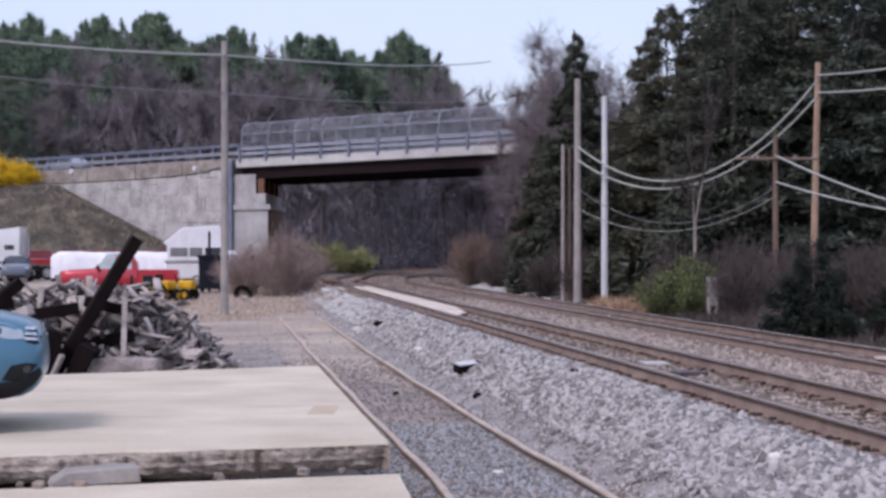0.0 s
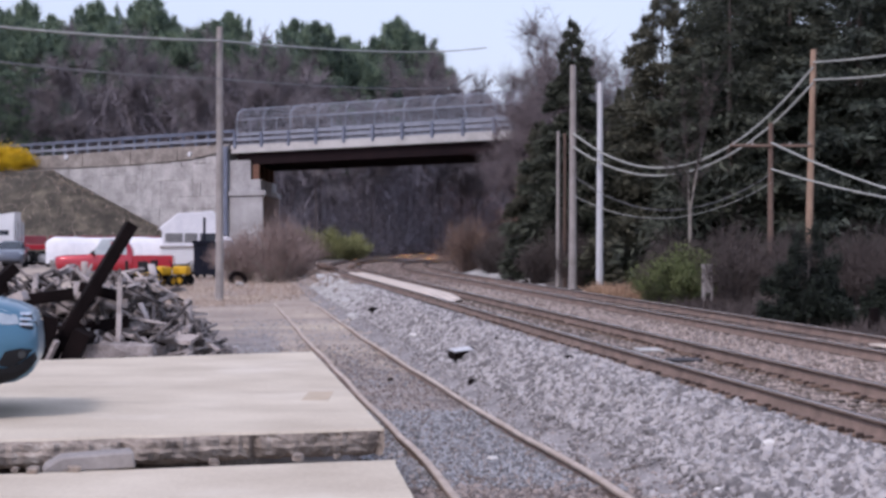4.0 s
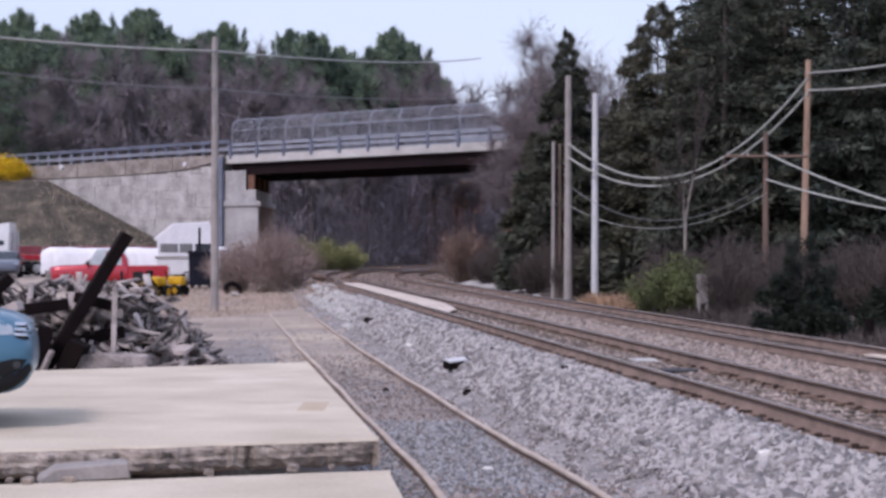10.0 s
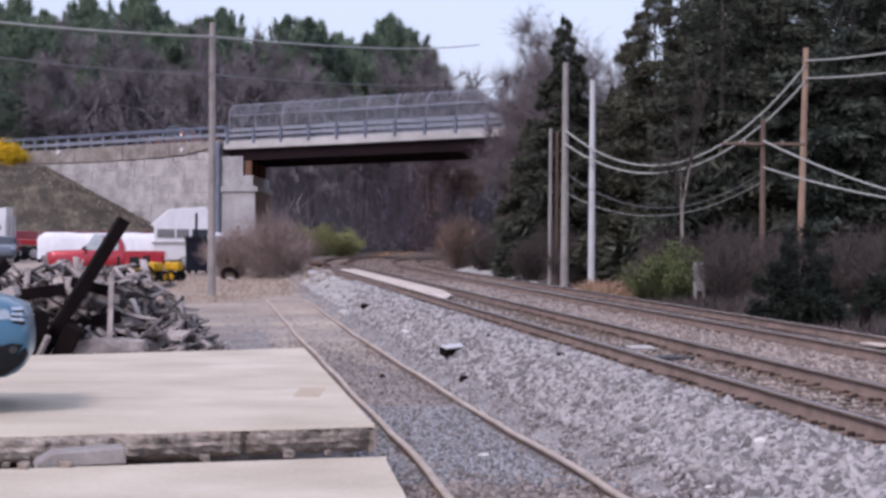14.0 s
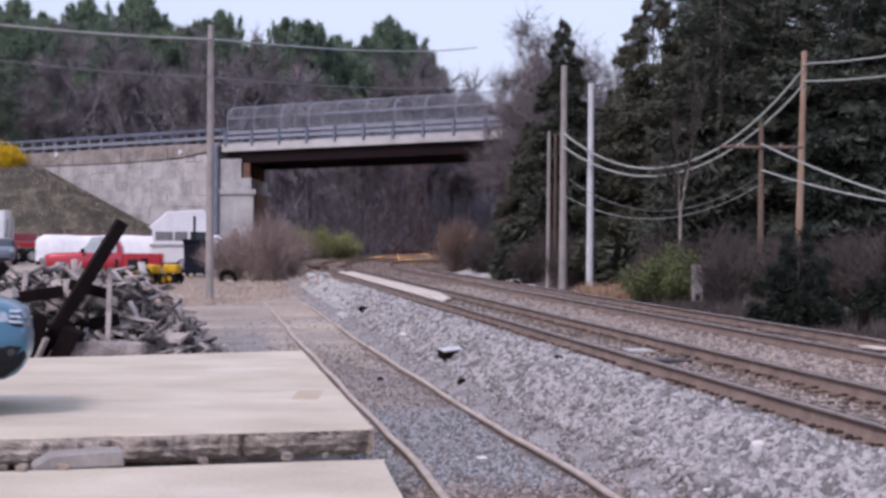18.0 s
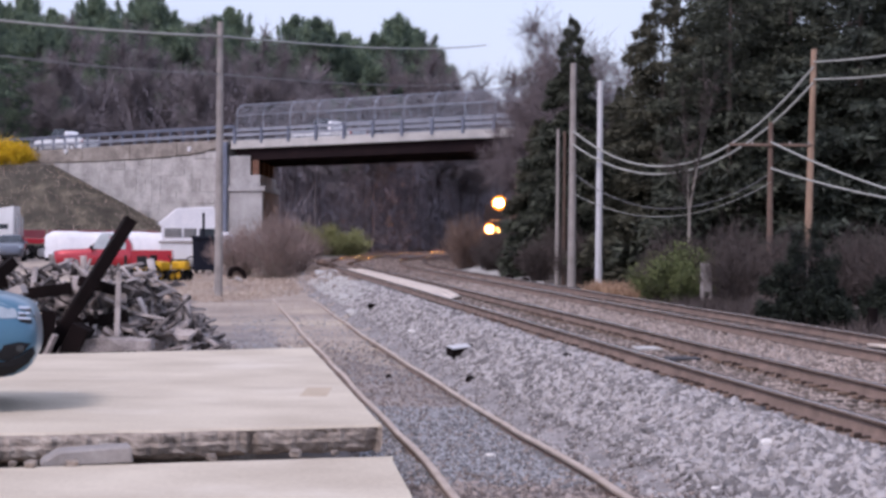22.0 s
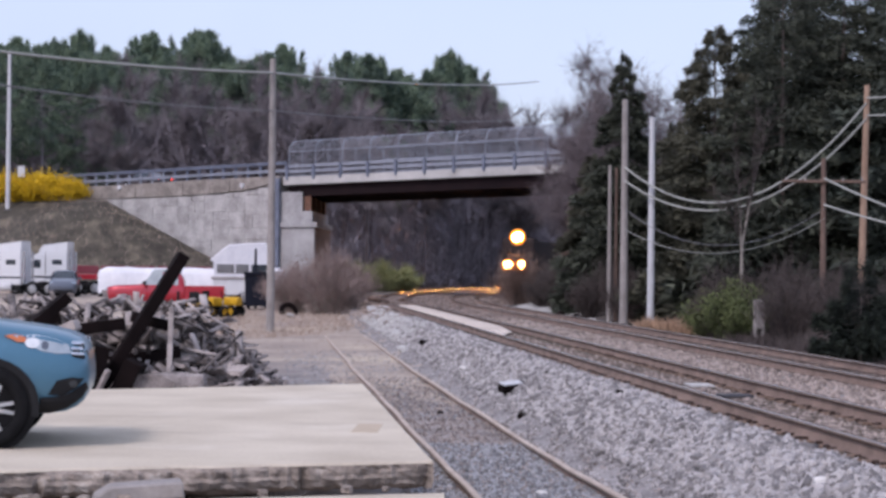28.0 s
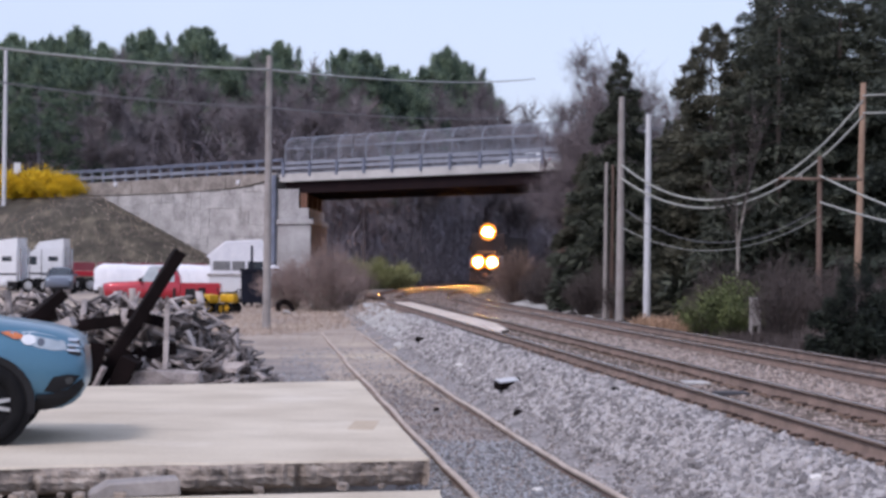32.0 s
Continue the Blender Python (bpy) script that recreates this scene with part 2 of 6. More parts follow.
def thing(name, label, category, m=None, group="", kind=""):
    ob = new(name)
    ob.empty_display_size = 0.2
    if m is not None:
        ob.matrix_basis = m
    return tagged(ob, label, category, group, kind)


def box(bm, x0, x1, y0, y1, z0, z1, m=None, bevel=0.0):
    g = bmesh.ops.create_cube(bm, size=1.0)["verts"]
    mm = Matrix.Translation(((x0 + x1) / 2, (y0 + y1) / 2, (z0 + z1) / 2)) @ Matrix.Diagonal((x1 - x0, y1 - y0, z1 - z0, 1))
    bmesh.ops.transform(bm, matrix=mm, verts=g)
    if bevel:
        es = list({e for v in g for e in v.link_edges})
        r = bmesh.ops.bevel(bm, geom=es, offset=bevel, segments=2, affect="EDGES", profile=0.6)
        g = list({v for f in r["faces"] for v in f.verts} | {v for v in g if v.is_valid})
    if m is not None:
        bmesh.ops.transform(bm, matrix=m, verts=[v for v in g if v.is_valid])
    return bm


def rod(bm, a, b, r0, r1=None, seg=8):
    """A tapered rod from a to b."""
    a, b = Vector(a), Vector(b)
    d = b - a
    q = d.to_track_quat("Z", "Y").to_matrix().to_4x4()
    g = bmesh.ops.create_cone(bm, cap_ends=True, segments=seg, radius1=r0, radius2=r1 if r1 is not None else r0, depth=d.length)["verts"]
    bmesh.ops.transform(bm, matrix=Matrix.Translation((a + b) / 2) @ q, verts=g)
    return bm


def prism(bm, pts, y0, y1, inset=0.0):
    """A profile in x and z, carried from y0 to y1; inset pulls the far edges of both ends in."""
    f = [bm.verts.new((x, y0, z)) for x, z in pts]
    g = [bm.verts.new((x, y1, z)) for x, z in pts]
    n = len(pts)
    bm.faces.new(f)
    bm.faces.new(g[::-1])
    for i in range(n):
        bm.faces.new((f[i], g[i], g[(i + 1) % n], f[(i + 1) % n]))
    return bm


def bm_new():
    return bmesh.new()


# ---- the lie of the land ----
SLOPE, BEND, TURN_Y = 0.113, 0.0019, 95.0


def track_shift(y):
    """Where the line of the tracks lies at depth y, against its place beside the camera."""
    y = np.asarray(y, float)
    d = np.clip(y - TURN_Y, 0, 165)
    return -SLOPE * y + BEND * d * d + np.maximum(y - TURN_Y - 165, 0) * 2 * BEND * 165


B0 = np.array([-14.6, 144.0])        # the bridge's near left corner
BD = np.array([0.8, -0.6])           # along the bridge, to the right
BN = np.array([-0.6, -0.8])          # across it, towards the camera


def smooth(a, b, v):
    t = np.clip((v - a) / (b - a), 0, 1)
    return t * t * (3 - 2 * t)


def road_z(s):
    return 7.85 - 8.0 * smooth(70, 220, np.abs(np.asarray(s, float) - 8))


def bumps(x, y, k, amp, seed=0.0):
    return amp * (np.sin(x * k + 1.3 + seed) * np.cos(y * k * 0.8 + 0.4 + seed) + 0.5 * np.sin(x * k * 2.3 + y * k * 1.7 + seed))


# how high the woods stand against the sky, by direction: (across / along, rise / along)
SKYLINE = ((-0.26, 0.106), (-0.21, 0.105), (-0.185, 0.1115), (-0.15, 0.109), (-0.13, 0.111), (-0.075, 0.106), (-0.05, 0.091), (-0.022, 0.100), (0.0, 0.093), (0.018, 0.081), (0.05, 0.085), (0.1, 0.08))


def skyline(x, y):
    return 1.55 + y * float(np.interp(x / y, [a for a, b in SKYLINE], [b for a, b in SKYLINE]))


def ground_z(x, y):
    x, y = np.asarray(x, float), np.asarray(y, float)
    q = x - track_shift(y)
    yard = np.interp(y, [12, 18.8, 24, 28.5, 39, 48, 70], [-0.68, -0.74, -0.90, -0.95, -1.02, -1.03, -0.95]) + 0.6 * smooth(70, 135, y) + bumps(x, y, 0.5, 0.014)
    bed = np.interp(q, [4.05, 5.1, 5.35, 5.6, 5.72, 5.95, 6.2, 7.05, 7.3, 8.0, 9.2, 12.2, 13.4, 15.0], [-0.93, -0.32, -0.25, -0.26, -0.285, -0.285, -0.27, -0.27, -0.29, -0.25, -0.325, -0.325, -0.62, -0.35])
    z = np.where(q < 4.05, yard, bed)
    z = np.where((q >= 4.05) & (q < 5.15), np.maximum(bed, -0.93) + (yard + 0.93) * (1 - smooth(4.05, 5.15, q)), z)
    z = z + np.where(q > 15, bumps(x, y, 0.35, 0.08), 0)
    # fill of the road on both sides of the bridge
    u = (x - B0[0]) * BD[0] + (y - B0[1]) * BD[1]
    v = (x - B0[0]) * BN[0] + (y - B0[1]) * BN[1]
    top = road_z(u) - 0.45
    crest = np.where(u < 10, top - 0.85 - 0.385 * np.maximum(18.8 + u, 0), top - 0.55 * np.maximum(44 - u, 0))
    front = np.where(v > -1.2, crest - 0.52 * np.maximum(v - 2.0, 0), -50)
    core = np.where((v <= -2.2) & (v > -11) & ((u < -4.0 + 0.75 * v) | (u > 36)), top - 0.2, -50)
    back = np.where(v <= -11, top - 0.5 * (-11 - v) - 0.5 * np.maximum(u + 4, 0) * (u < 12), -50)
    back = np.where((u > -14) & (u < 34), -50, back)
    fill = np.maximum(np.maximum(front, core), back)
    z = np.maximum(z, fill)
    # wooded rise behind
    rise = 9.0 * smooth(180, 262, y - 0.1 * np.abs(x)) * smooth(15, 34, np.abs(q - 7))
    return np.maximum(z, z + rise)


# ---- ground: one sheet to the horizon ----
def lines(*spans):
    out = []
    for a, b, step in spans:
        n = max(1, round((b - a) / step))
        out += [a + (b - a) * i / n for i in range(n)]
    return np.array(out + [spans[-1][1]])


gx = lines((-3000, -400, 650), (-400, -80, 20), (-80, -30, 1.6), (-30, -9, 0.7), (-9, 9, 0.3), (9, 24, 0.6), (24, 90, 2.2), (90, 400, 20), (400, 3000, 650))
gy = lines((-3000, -60, 490), (-60, 6, 4), (6, 60, 0.45), (60, 260, 1.2), (260, 400, 7), (400, 4000, 600))
GX, GY = np.meshgrid(gx, gy)
gz = ground_z(GX, GY)
nx, ny = len(gx), len(gy)
ii = (np.arange(ny - 1)[:, None] * nx + np.arange(nx - 1)[None]).ravel()
me = from_arrays("ground", np.stack([GX.ravel(), GY.ravel(), gz.ravel()], 1), np.stack([ii, ii + 1, ii + nx + 1, ii + nx], 1))
for k in ("earth", "gravel", "siding_gravel", "mulch", "litter", "far_gravel"):
    me.materials.append(M[k])
mx, my = (GX[:-1, :-1] + GX[1:, 1:]) / 2, (GY[:-1, :-1] + GY[1:, 1:]) / 2
mq = mx - track_shift(my)
mu = (mx - B0[0]) * BD[0] + (my - B0[1]) * BD[1]
mv = (mx - B0[0]) * BN[0] + (my - B0[1]) * BN[1]
mi = np.zeros(mx.shape, np.int32)
jit = npr.normal(size=mx.shape)
wave = bumps(mx, my, 1.7, 0.35) + bumps(mx, my, 4.1, 0.18, 2.0) + 0.12 * jit
mi[(mq > 13.2 + 0.3 * jit) | (my > 163 + 3 * jit)] = 4
mi[(mq > 3.9 + 0.35 * wave) & (mq < 13.0 + 0.5 * wave)] = 1
mi[(mq > 3.9) & (mq < 13.6) & (my > 98)] = 5
mi[(mq > 1.0 + 0.4 * wave) & (mi == 0) & (mq < 4.4) & (my < 38 + 9.0 * wave)] = 2
mi[(((mx + 4.3) / 2.0) ** 2 + ((my - 46) / 5.5) ** 2 < 1 + 1.2 * wave) & (mq < 1.6)] = 2
mi[(mv > -1.3) & (mv < 16) & (mu < -4) & (gz[:-1, :-1] > 0.1) & (my > 100)] = 3
me.polygons.foreach_set("material_index", mi.ravel())
for p in me.polygons:
    p.use_smooth = True
ground = tagged(new("ground", me), "bare brown earth yard with grey railway ballast beds", "ground", kind="structure")


# ---- tracks ----
def sweep(profile, q0, z0, ys):
    """A closed profile (across, up) swept along the tracks."""
    xs = track_shift(ys) + q0
    n, k = len(ys), len(profile)
    dx = np.gradient(xs, ys)
    cs = 1 / np.sqrt(1 + dx * dx)
    pr = np.array(profile)
    vx = xs[:, None] + pr[None, :, 0] * cs[:, None]
    vy = ys[:, None] - pr[None, :, 0] * (dx * cs)[:, None]
    vz = np.broadcast_to(z0 + pr[None, :, 1], vx.shape)
    v = np.stack([vx, vy, vz], -1).reshape(-1, 3)
    a = (np.arange(n - 1)[:, None] * k + np.arange(k)[None]).ravel()
    b = (np.arange(n - 1)[:, None] * k + (np.arange(k)[None] + 1) % k).ravel()
    return v, np.stack([a, b, b + k, a + k], 1)


RAIL_WEB = [(-0.07, -0.172), (0.07, -0.172), (0.07, -0.158), (0.012, -0.14), (0.012, -0.04), (-0.012, -0.04), (-0.012, -0.14), (-0.07, -0.158)]
RAIL_HEAD = [(-0.036, -0.042), (0.036, -0.042), (0.037, -0.008), (0.028, 0.0), (-0.028, 0.0), (-0.037, -0.008)]
YS = np.concatenate([np.arange(-40, 12, 4.0), np.arange(12, 60, 1.0), np.arange(60, 330, 2.0)])

tie_bm = bm_new()
box(tie_bm, -1.28, 1.28, -0.115, 0.115, -0.17, 0.0, bevel=0.012)
tie_me = bpy.data.meshes.new("tie")
tie_bm.to_mesh(tie_me)
tie_bm.free()
tie_me.materials.append(M["tie"])
TRACKS = ((5.9, 7.344, -0.055), (9.95, 11.394, -0.13))
tracks = []
for qa, qb, top in TRACKS:
    tr = thing("railway_track", "rusty steel main line track on grey ballast", "track", kind="structure")
    for q0 in (qa, qb):
        r = put("rail", from_arrays("rail", *sweep(RAIL_WEB, q0, top, YS)), M["rail"], tr)
        put("rail_head", from_arrays("rail_head", *sweep(RAIL_HEAD, q0, top, YS)), M["rail_head"], r, "worn steel running surface")
    tracks.append(tr)
    for i in range(88):
        y = 14.5 + 0.55 * i
        x = (qa + qb) / 2 + float(track_shift(y))
        put("tie", tie_me, None, tr, m=pose(x, y, top - 0.186, 0, rnd.uniform(-0.4, 0.4), 6.45 + rnd.uniform(-0.7, 0.7)))
plate_bm = bm_new()
box(plate_bm, -0.19, 0.15, -0.09, 0.09, -0.012, 0.012, bevel=0.004)
plate_me = bpy.data.meshes.new("tie_plate")
plate_bm.to_mesh(plate_me)
plate_bm.free()
plate_me.materials.append(M["plate_rust"])
# Dark rail anchors that also stand for the shaded hollows at the rail foot.
clip_bm = bm_new()
box(clip_bm, -0.13, -0.06, -0.03, 0.03, -0.05, 0.03, bevel=0.012)
clip_me = bpy.data.meshes.new("rail_anchor")
clip_bm.to_mesh(clip_me)
clip_bm.free()
clip_me.materials.append(M["anchor_shade"])
for tr, (qa, qb, top) in zip(tracks, TRACKS):
    for q0 in (qa, qb):
        for i in range(60 if tr is tracks[0] else 0):
            y = 14.5 + 0.55 * i
            x = q0 + float(track_shift(y))
            put("tie_plate", plate_me, None, tr, m=pose(x, y, top - 0.18, 0, 0, 6.45))
            for k in (-0.15, 0.14):
                if rnd.random() < 0.7:
                    put("rail_anchor", clip_me, None, tr, m=pose(q0 + float(track_shift(y + k)), y + k, top - 0.175, rnd.uniform(-8, 8), rnd.uniform(-6, 6), 6.45))
SY = np.concatenate([np.arange(-40, 12, 4.0), np.arange(12, 76, 0.7)])
siding = thing("railway_track", "disused siding with rails sunk in gravel and earth", "track", kind="structure")
def sunk(v, kink):
    """The siding rises towards the platform and wanders a little."""
    y = v[:, 1].copy()
    v[:, 0] += kink * np.sin(y * 0.35) + kink * 0.6 * np.sin(y * 0.93 + 1) + np.interp(y, [12, 17, 21, 25, 30, 40], [-0.2, -0.15, -0.06, 0.03, 0.08, 0.1])
    v[:, 2] += np.interp(y, [12, 18.8, 24, 28.5, 39, 48, 58, 64, 70, 76], [-0.57, -0.63, -0.79, -0.84, -0.91, -0.935, -0.93, -0.915, -0.89, -0.95]) + 0.008 * np.sin(y * 0.6)
    return v


for q0, kink in ((2.2, 0.016), (3.644, 0.008)):
    v, f = sweep(RAIL_HEAD, q0, 0.0, SY)
    r = put("rail", from_arrays("rail", sunk(v, kink), f), M["siding_head"], siding, "bent rust-brown rail")
    v, f = sweep(RAIL_WEB, q0, 0.0, SY)
    put("rail_web", from_arrays("rail_web", sunk(v, kink), f), M["rail"], r)

# planked infill between the rails of the near line
infill = thing("crossing_panel", "pale worn timber planks between the rails", "crossing", kind="structure")
for i in range(3):
    q0 = 6.16 + i * 0.235
    prof = [(0, -0.14), (0.225, -0.14), (0.225, 0.06), (0, 0.06)]
    v, f = sweep(prof, q0, -0.13, np.arange(54.6 + (0.7, 0.0, 0.9)[i], 92, 1.5))
    v[:, 2] -= 0.12 * (1 - smooth(54.6, 58.5, v[:, 1]))
    put("plank", from_arrays("plank", v, f), M["plank"], infill)


# ---- ballast stones ----
def stones(name, mat, q0, q1, y0, y1, count, size, label, sink=0.3, power=1.0):
    t = npr.random(count)
    y = y0 * (y1 / y0) ** (t ** power)
    q = q0 + (q1 - q0) * npr.random(count)
    x = q + track_shift(y)
    z = ground_z(x, y)
    s = size * (0.55 + 0.9 * npr.random(count) ** 2)
    base = np.array([[1, 0, 0], [-1, 0, 0], [0, 1, 0], [0, -1, 0], [0, 0, 1], [0, 0, -1]], float)
    tri = np.array([[0, 2, 4], [2, 1, 4], [1, 3, 4], [3, 0, 4], [2, 0, 5], [1, 2, 5], [3, 1, 5], [0, 3, 5]])
    v = base[None] * (0.7 + 0.6 * npr.random((count, 6, 1)))
    v = v * (0.6 + 0.7 * npr.random((count, 1, 3)))
    qd = npr.normal(size=(count, 4))
    qd /= np.linalg.norm(qd, axis=1)[:, None]
    w, a, b, c = qd.T
    R = np.stack([1 - 2 * (b * b + c * c), 2 * (a * b - c * w), 2 * (a * c + b * w), 2 * (a * b + c * w), 1 - 2 * (a * a + c * c), 2 * (b * c - a * w),
                  2 * (a * c - b * w), 2 * (b * c + a * w), 1 - 2 * (a * a + b * b)], 1).reshape(-1, 3, 3)
    v = np.einsum("nij,nkj->nki", R, v) * s[:, None, None] * 0.5
    v += np.stack([x, y, z + s * (0.35 - sink)], 1)[:, None]
    f = tri[None] + (np.arange(count) * 6)[:, None, None]
    return tagged(put(name, from_arrays(name, v.reshape(-1, 3), f.reshape(-1, 3)), mat), label, "ballast", kind="stuff")


stones("ballast", M["stone"], 4.35, 5.68, 14, 75, 24000, 0.112, "grey crushed stone ballast beside the main line")
stones("ballast", M["stone_rust"], 5.6, 5.86, 14, 60, 2200, 0.06, "rust-stained ballast along the rail foot", 0.36)
stones("ballast", M["stone_brown"], 6.02, 7.22, 17, 58, 12000, 0.07, "pale brown crushed stone ballast between the rails", 0.28)
stones("ballast", M["stone_brown"], 7.4, 9.9, 18, 80, 15000, 0.075, "grey crushed stone ballast between the tracks")
stones("ballast", M["stone_rust"], 9.9, 13.4, 26, 90, 9000, 0.08, "grey crushed stone ballast by the far track", 0.4)
stones("gravel", M["siding_stone"], 1.6, 3.75, 18.3, 29, 11500, 0.055, "blue-grey gravel between the sunken siding rails", 0.2)
stones("gravel", M["siding_brown"], 1.5, 4.2, 12, 48, 11000, 0.05, "brown and grey gravel around the sunken siding rails", 0.2)
stones("gravel", M["siding_brown"], 1.6, 4.1, 12, 19.5, 3400, 0.08, "coarse brown stones and debris between the siding rails", 0.3)

stones("ballast", M["stone"], 3.8, 4.7, 15, 110, 6500, 0.065, "scattered grey ballast stones at the foot of the bed", 0.15)
stones("gravel", M["siding_stone"], 0.6, 3.7, 34, 62, 3000, 0.05, "scattered gravel where the siding runs into the earth", 0.36)

stones("ballast", M["stone_rust"], 4.6, 13.2, 76, 150, 12000, 0.12, "brown-grey ballast round the bend", 0.3)
stones("rubble_strip", M["bridge_concrete"], 4.3, 5.3, 64, 90, 1500, 0.13, "pale broken concrete along the track bed")
stones("rubble_strip", M["bridge_concrete"], 12.9, 14.6, 88, 118, 1600, 0.13, "pale broken concrete along the far track")

# ---- concrete platform ----
M["patch"] = material("patch", (0.53, 0.435, 0.33), (0.42, 0.34, 0.25), 3, 0.92, bump=0.3, fine=40)
def value_noise(rs, n, step):
    """Smooth random values along a line of n points."""
    k = np.arange(0, n + step, step)
    return np.interp(np.arange(n), k, rs.random(len(k)))


def slab(name, top, corners, thick, seed, label, rough_edge=None):
    """A cast slab; its sides are straight, the edge numbered rough_edge is spalled and crumbled."""
    rs = np.random.default_rng(seed)
    th = thing(name, label, "slab", kind="structure")
    xy, inset, rough = [], [], []
    for i in range(4):
        a, b = np.array(corners[i], float), np.array(corners[(i + 1) % 4], float)
        n = max(2, int(np.linalg.norm(b - a) / (0.045 if i == rough_edge else 0.3)))
        d = (b - a) / np.linalg.norm(b - a)
        scallop = np.clip(value_noise(rs, n, 9) * 1.9 - 0.75, 0, 1) * 0.10 + value_noise(rs, n, 3) * 0.025 + rs.random(n) * 0.008
        for k in range(n):
            xy.append(a + (b - a) * k / n)
            inset.append((np.array([-d[1], d[0]]), scallop[k] if i == rough_edge and k else 0.006 + 0.006 * rs.random()))
            rough.append(i == rough_edge)
    n = len(xy)
    chunk = value_noise(rs, n, 7) * 0.6 + value_noise(rs, n, 3) * 0.4
    for k in range(11, n, 23):
        chunk[k] += 0.5
    coarse = [value_noise(rs, n, 3) * 0.5 + value_noise(rs, n, 1) * 0.5 for _ in range(6)]
    bm = bm_new()

    def loop(mesh, z, shift, wob):
        """One ring round the slab; shift: how far the edge lies in, as a share of its spalling plus a length."""
        out = []
        at = min(4.999, max(0.0, 5 * (top - z) / thick))
        noise = coarse[int(at)] * (1 - at % 1) + coarse[int(at) + 1] * (at % 1) + (rs.random(n) - 0.5) * 0.12
        for k in range(n):
            nrm, sc = inset[k]
            w = wob if rough[k] else wob * 0.12
            q = xy[k] + nrm * (sc * shift[0] + shift[1] * (1 if rough[k] else 0.3) + (chunk[k] - 0.5) * w * 0.8 + (noise[k] - 0.5) * w * 0.7)
            out.append(mesh.verts.new((q[0], q[1], z + (noise[(k * 7) % n] - 0.5) * w * 0.3 * (z < top))))
        return out

    def skin(mesh, p, q):
        for i in range(n):
            mesh.faces.new((p[i], q[i], q[(i + 1) % n], p[(i + 1) % n]))

    la = loop(bm, top, (1.0, 0.02), 0.0)
    lb = loop(bm, top - 0.018, (0.75, 0.0), 0.012)
    bm.faces.new(la)
    skin(bm, la, lb)
    part("top", bm, M["concrete"], th, "pale worn concrete surface")
    bm = bm_new()
    rows_ = [loop(bm, top - 0.016, (0.78, 0.004), 0.01)]
    for f, far in ((0.2, 0.0), (0.32, 0.0), (0.44, 0.01), (0.56, 0.0), (0.68, 0.015), (0.8, 0.02), (0.9, 0.05), (1.0, 0.12)):
        rows_.append(loop(bm, top - thick * f, (0.6 * (1 - f), far), 0.10))
    for p, q in zip(rows_, rows_[1:]):
        skin(bm, p, q)
    bm.faces.new(rows_[-1][::-1])
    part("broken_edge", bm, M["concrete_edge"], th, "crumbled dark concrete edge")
    return th


slab("platform_slab", 0.0, [(-0.45, 16.4), (-1.72, 27.35), (-13.0, 20.5), (-12.0, 12.1)], 0.22, 1, "pale worn concrete platform slab with a crumbled front edge", 3)
slab("platform_slab", -0.19, [(1.45, -6.0), (-0.36, 15.85), (-12.5, 11.6), (-11.0, -6.0)], 0.22, 2, "lower pale concrete platform slab in front of the broken edge")
bm = bm_new()
prism(bm, [(-1.32, 0.0), (-1.32, 0.004), (-1.07, 0.004), (-1.07, 0.0)], 19.2, 20.3)
part("repair_patch", bm, M["patch"], bpy.data.objects["platform_slab"], "darker tan repair patch")
bm = bm_new()
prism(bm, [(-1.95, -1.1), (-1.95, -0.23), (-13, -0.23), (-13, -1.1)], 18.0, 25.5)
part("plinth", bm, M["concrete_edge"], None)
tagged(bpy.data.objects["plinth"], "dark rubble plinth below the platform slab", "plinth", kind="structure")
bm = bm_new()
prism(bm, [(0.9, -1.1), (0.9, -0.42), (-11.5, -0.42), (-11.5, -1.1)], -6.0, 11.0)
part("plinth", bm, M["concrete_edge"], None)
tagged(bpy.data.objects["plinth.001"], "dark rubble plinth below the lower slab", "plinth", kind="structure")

# ---- road bridge ----
MB = Matrix.Translation((B0[0], B0[1], 0)) @ Matrix.Rotation(math.atan2(BD[1], BD[0]), 4, "Z")
TILT = MB @ Matrix.Rotation(-0.015, 4, "Y")
LEN = 33.0
bridge = thing("road_bridge", "concrete and dark steel girder road bridge over the tracks", "bridge", TILT)
bm = bm_new()
box(bm, -7.5, LEN, 0.44, 10.5, 7.42, 7.78)
part("deck", bm, M["asphalt"], bridge)
for w in (0.0, 10.55):
    bm = bm_new()
    box(bm, -0.3, LEN, w, w + 0.42, 7.40, 7.97, bevel=0.03)
    part("parapet", bm, M["bridge_concrete"], bridge, "pale concrete edge beam")
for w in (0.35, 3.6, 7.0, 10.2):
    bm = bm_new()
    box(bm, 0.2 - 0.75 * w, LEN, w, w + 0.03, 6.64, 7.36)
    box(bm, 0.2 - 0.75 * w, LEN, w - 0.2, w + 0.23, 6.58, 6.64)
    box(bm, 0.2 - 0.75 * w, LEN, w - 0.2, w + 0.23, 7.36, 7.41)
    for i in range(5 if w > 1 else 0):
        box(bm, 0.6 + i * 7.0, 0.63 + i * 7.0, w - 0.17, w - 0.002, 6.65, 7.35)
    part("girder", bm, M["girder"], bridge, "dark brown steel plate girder")


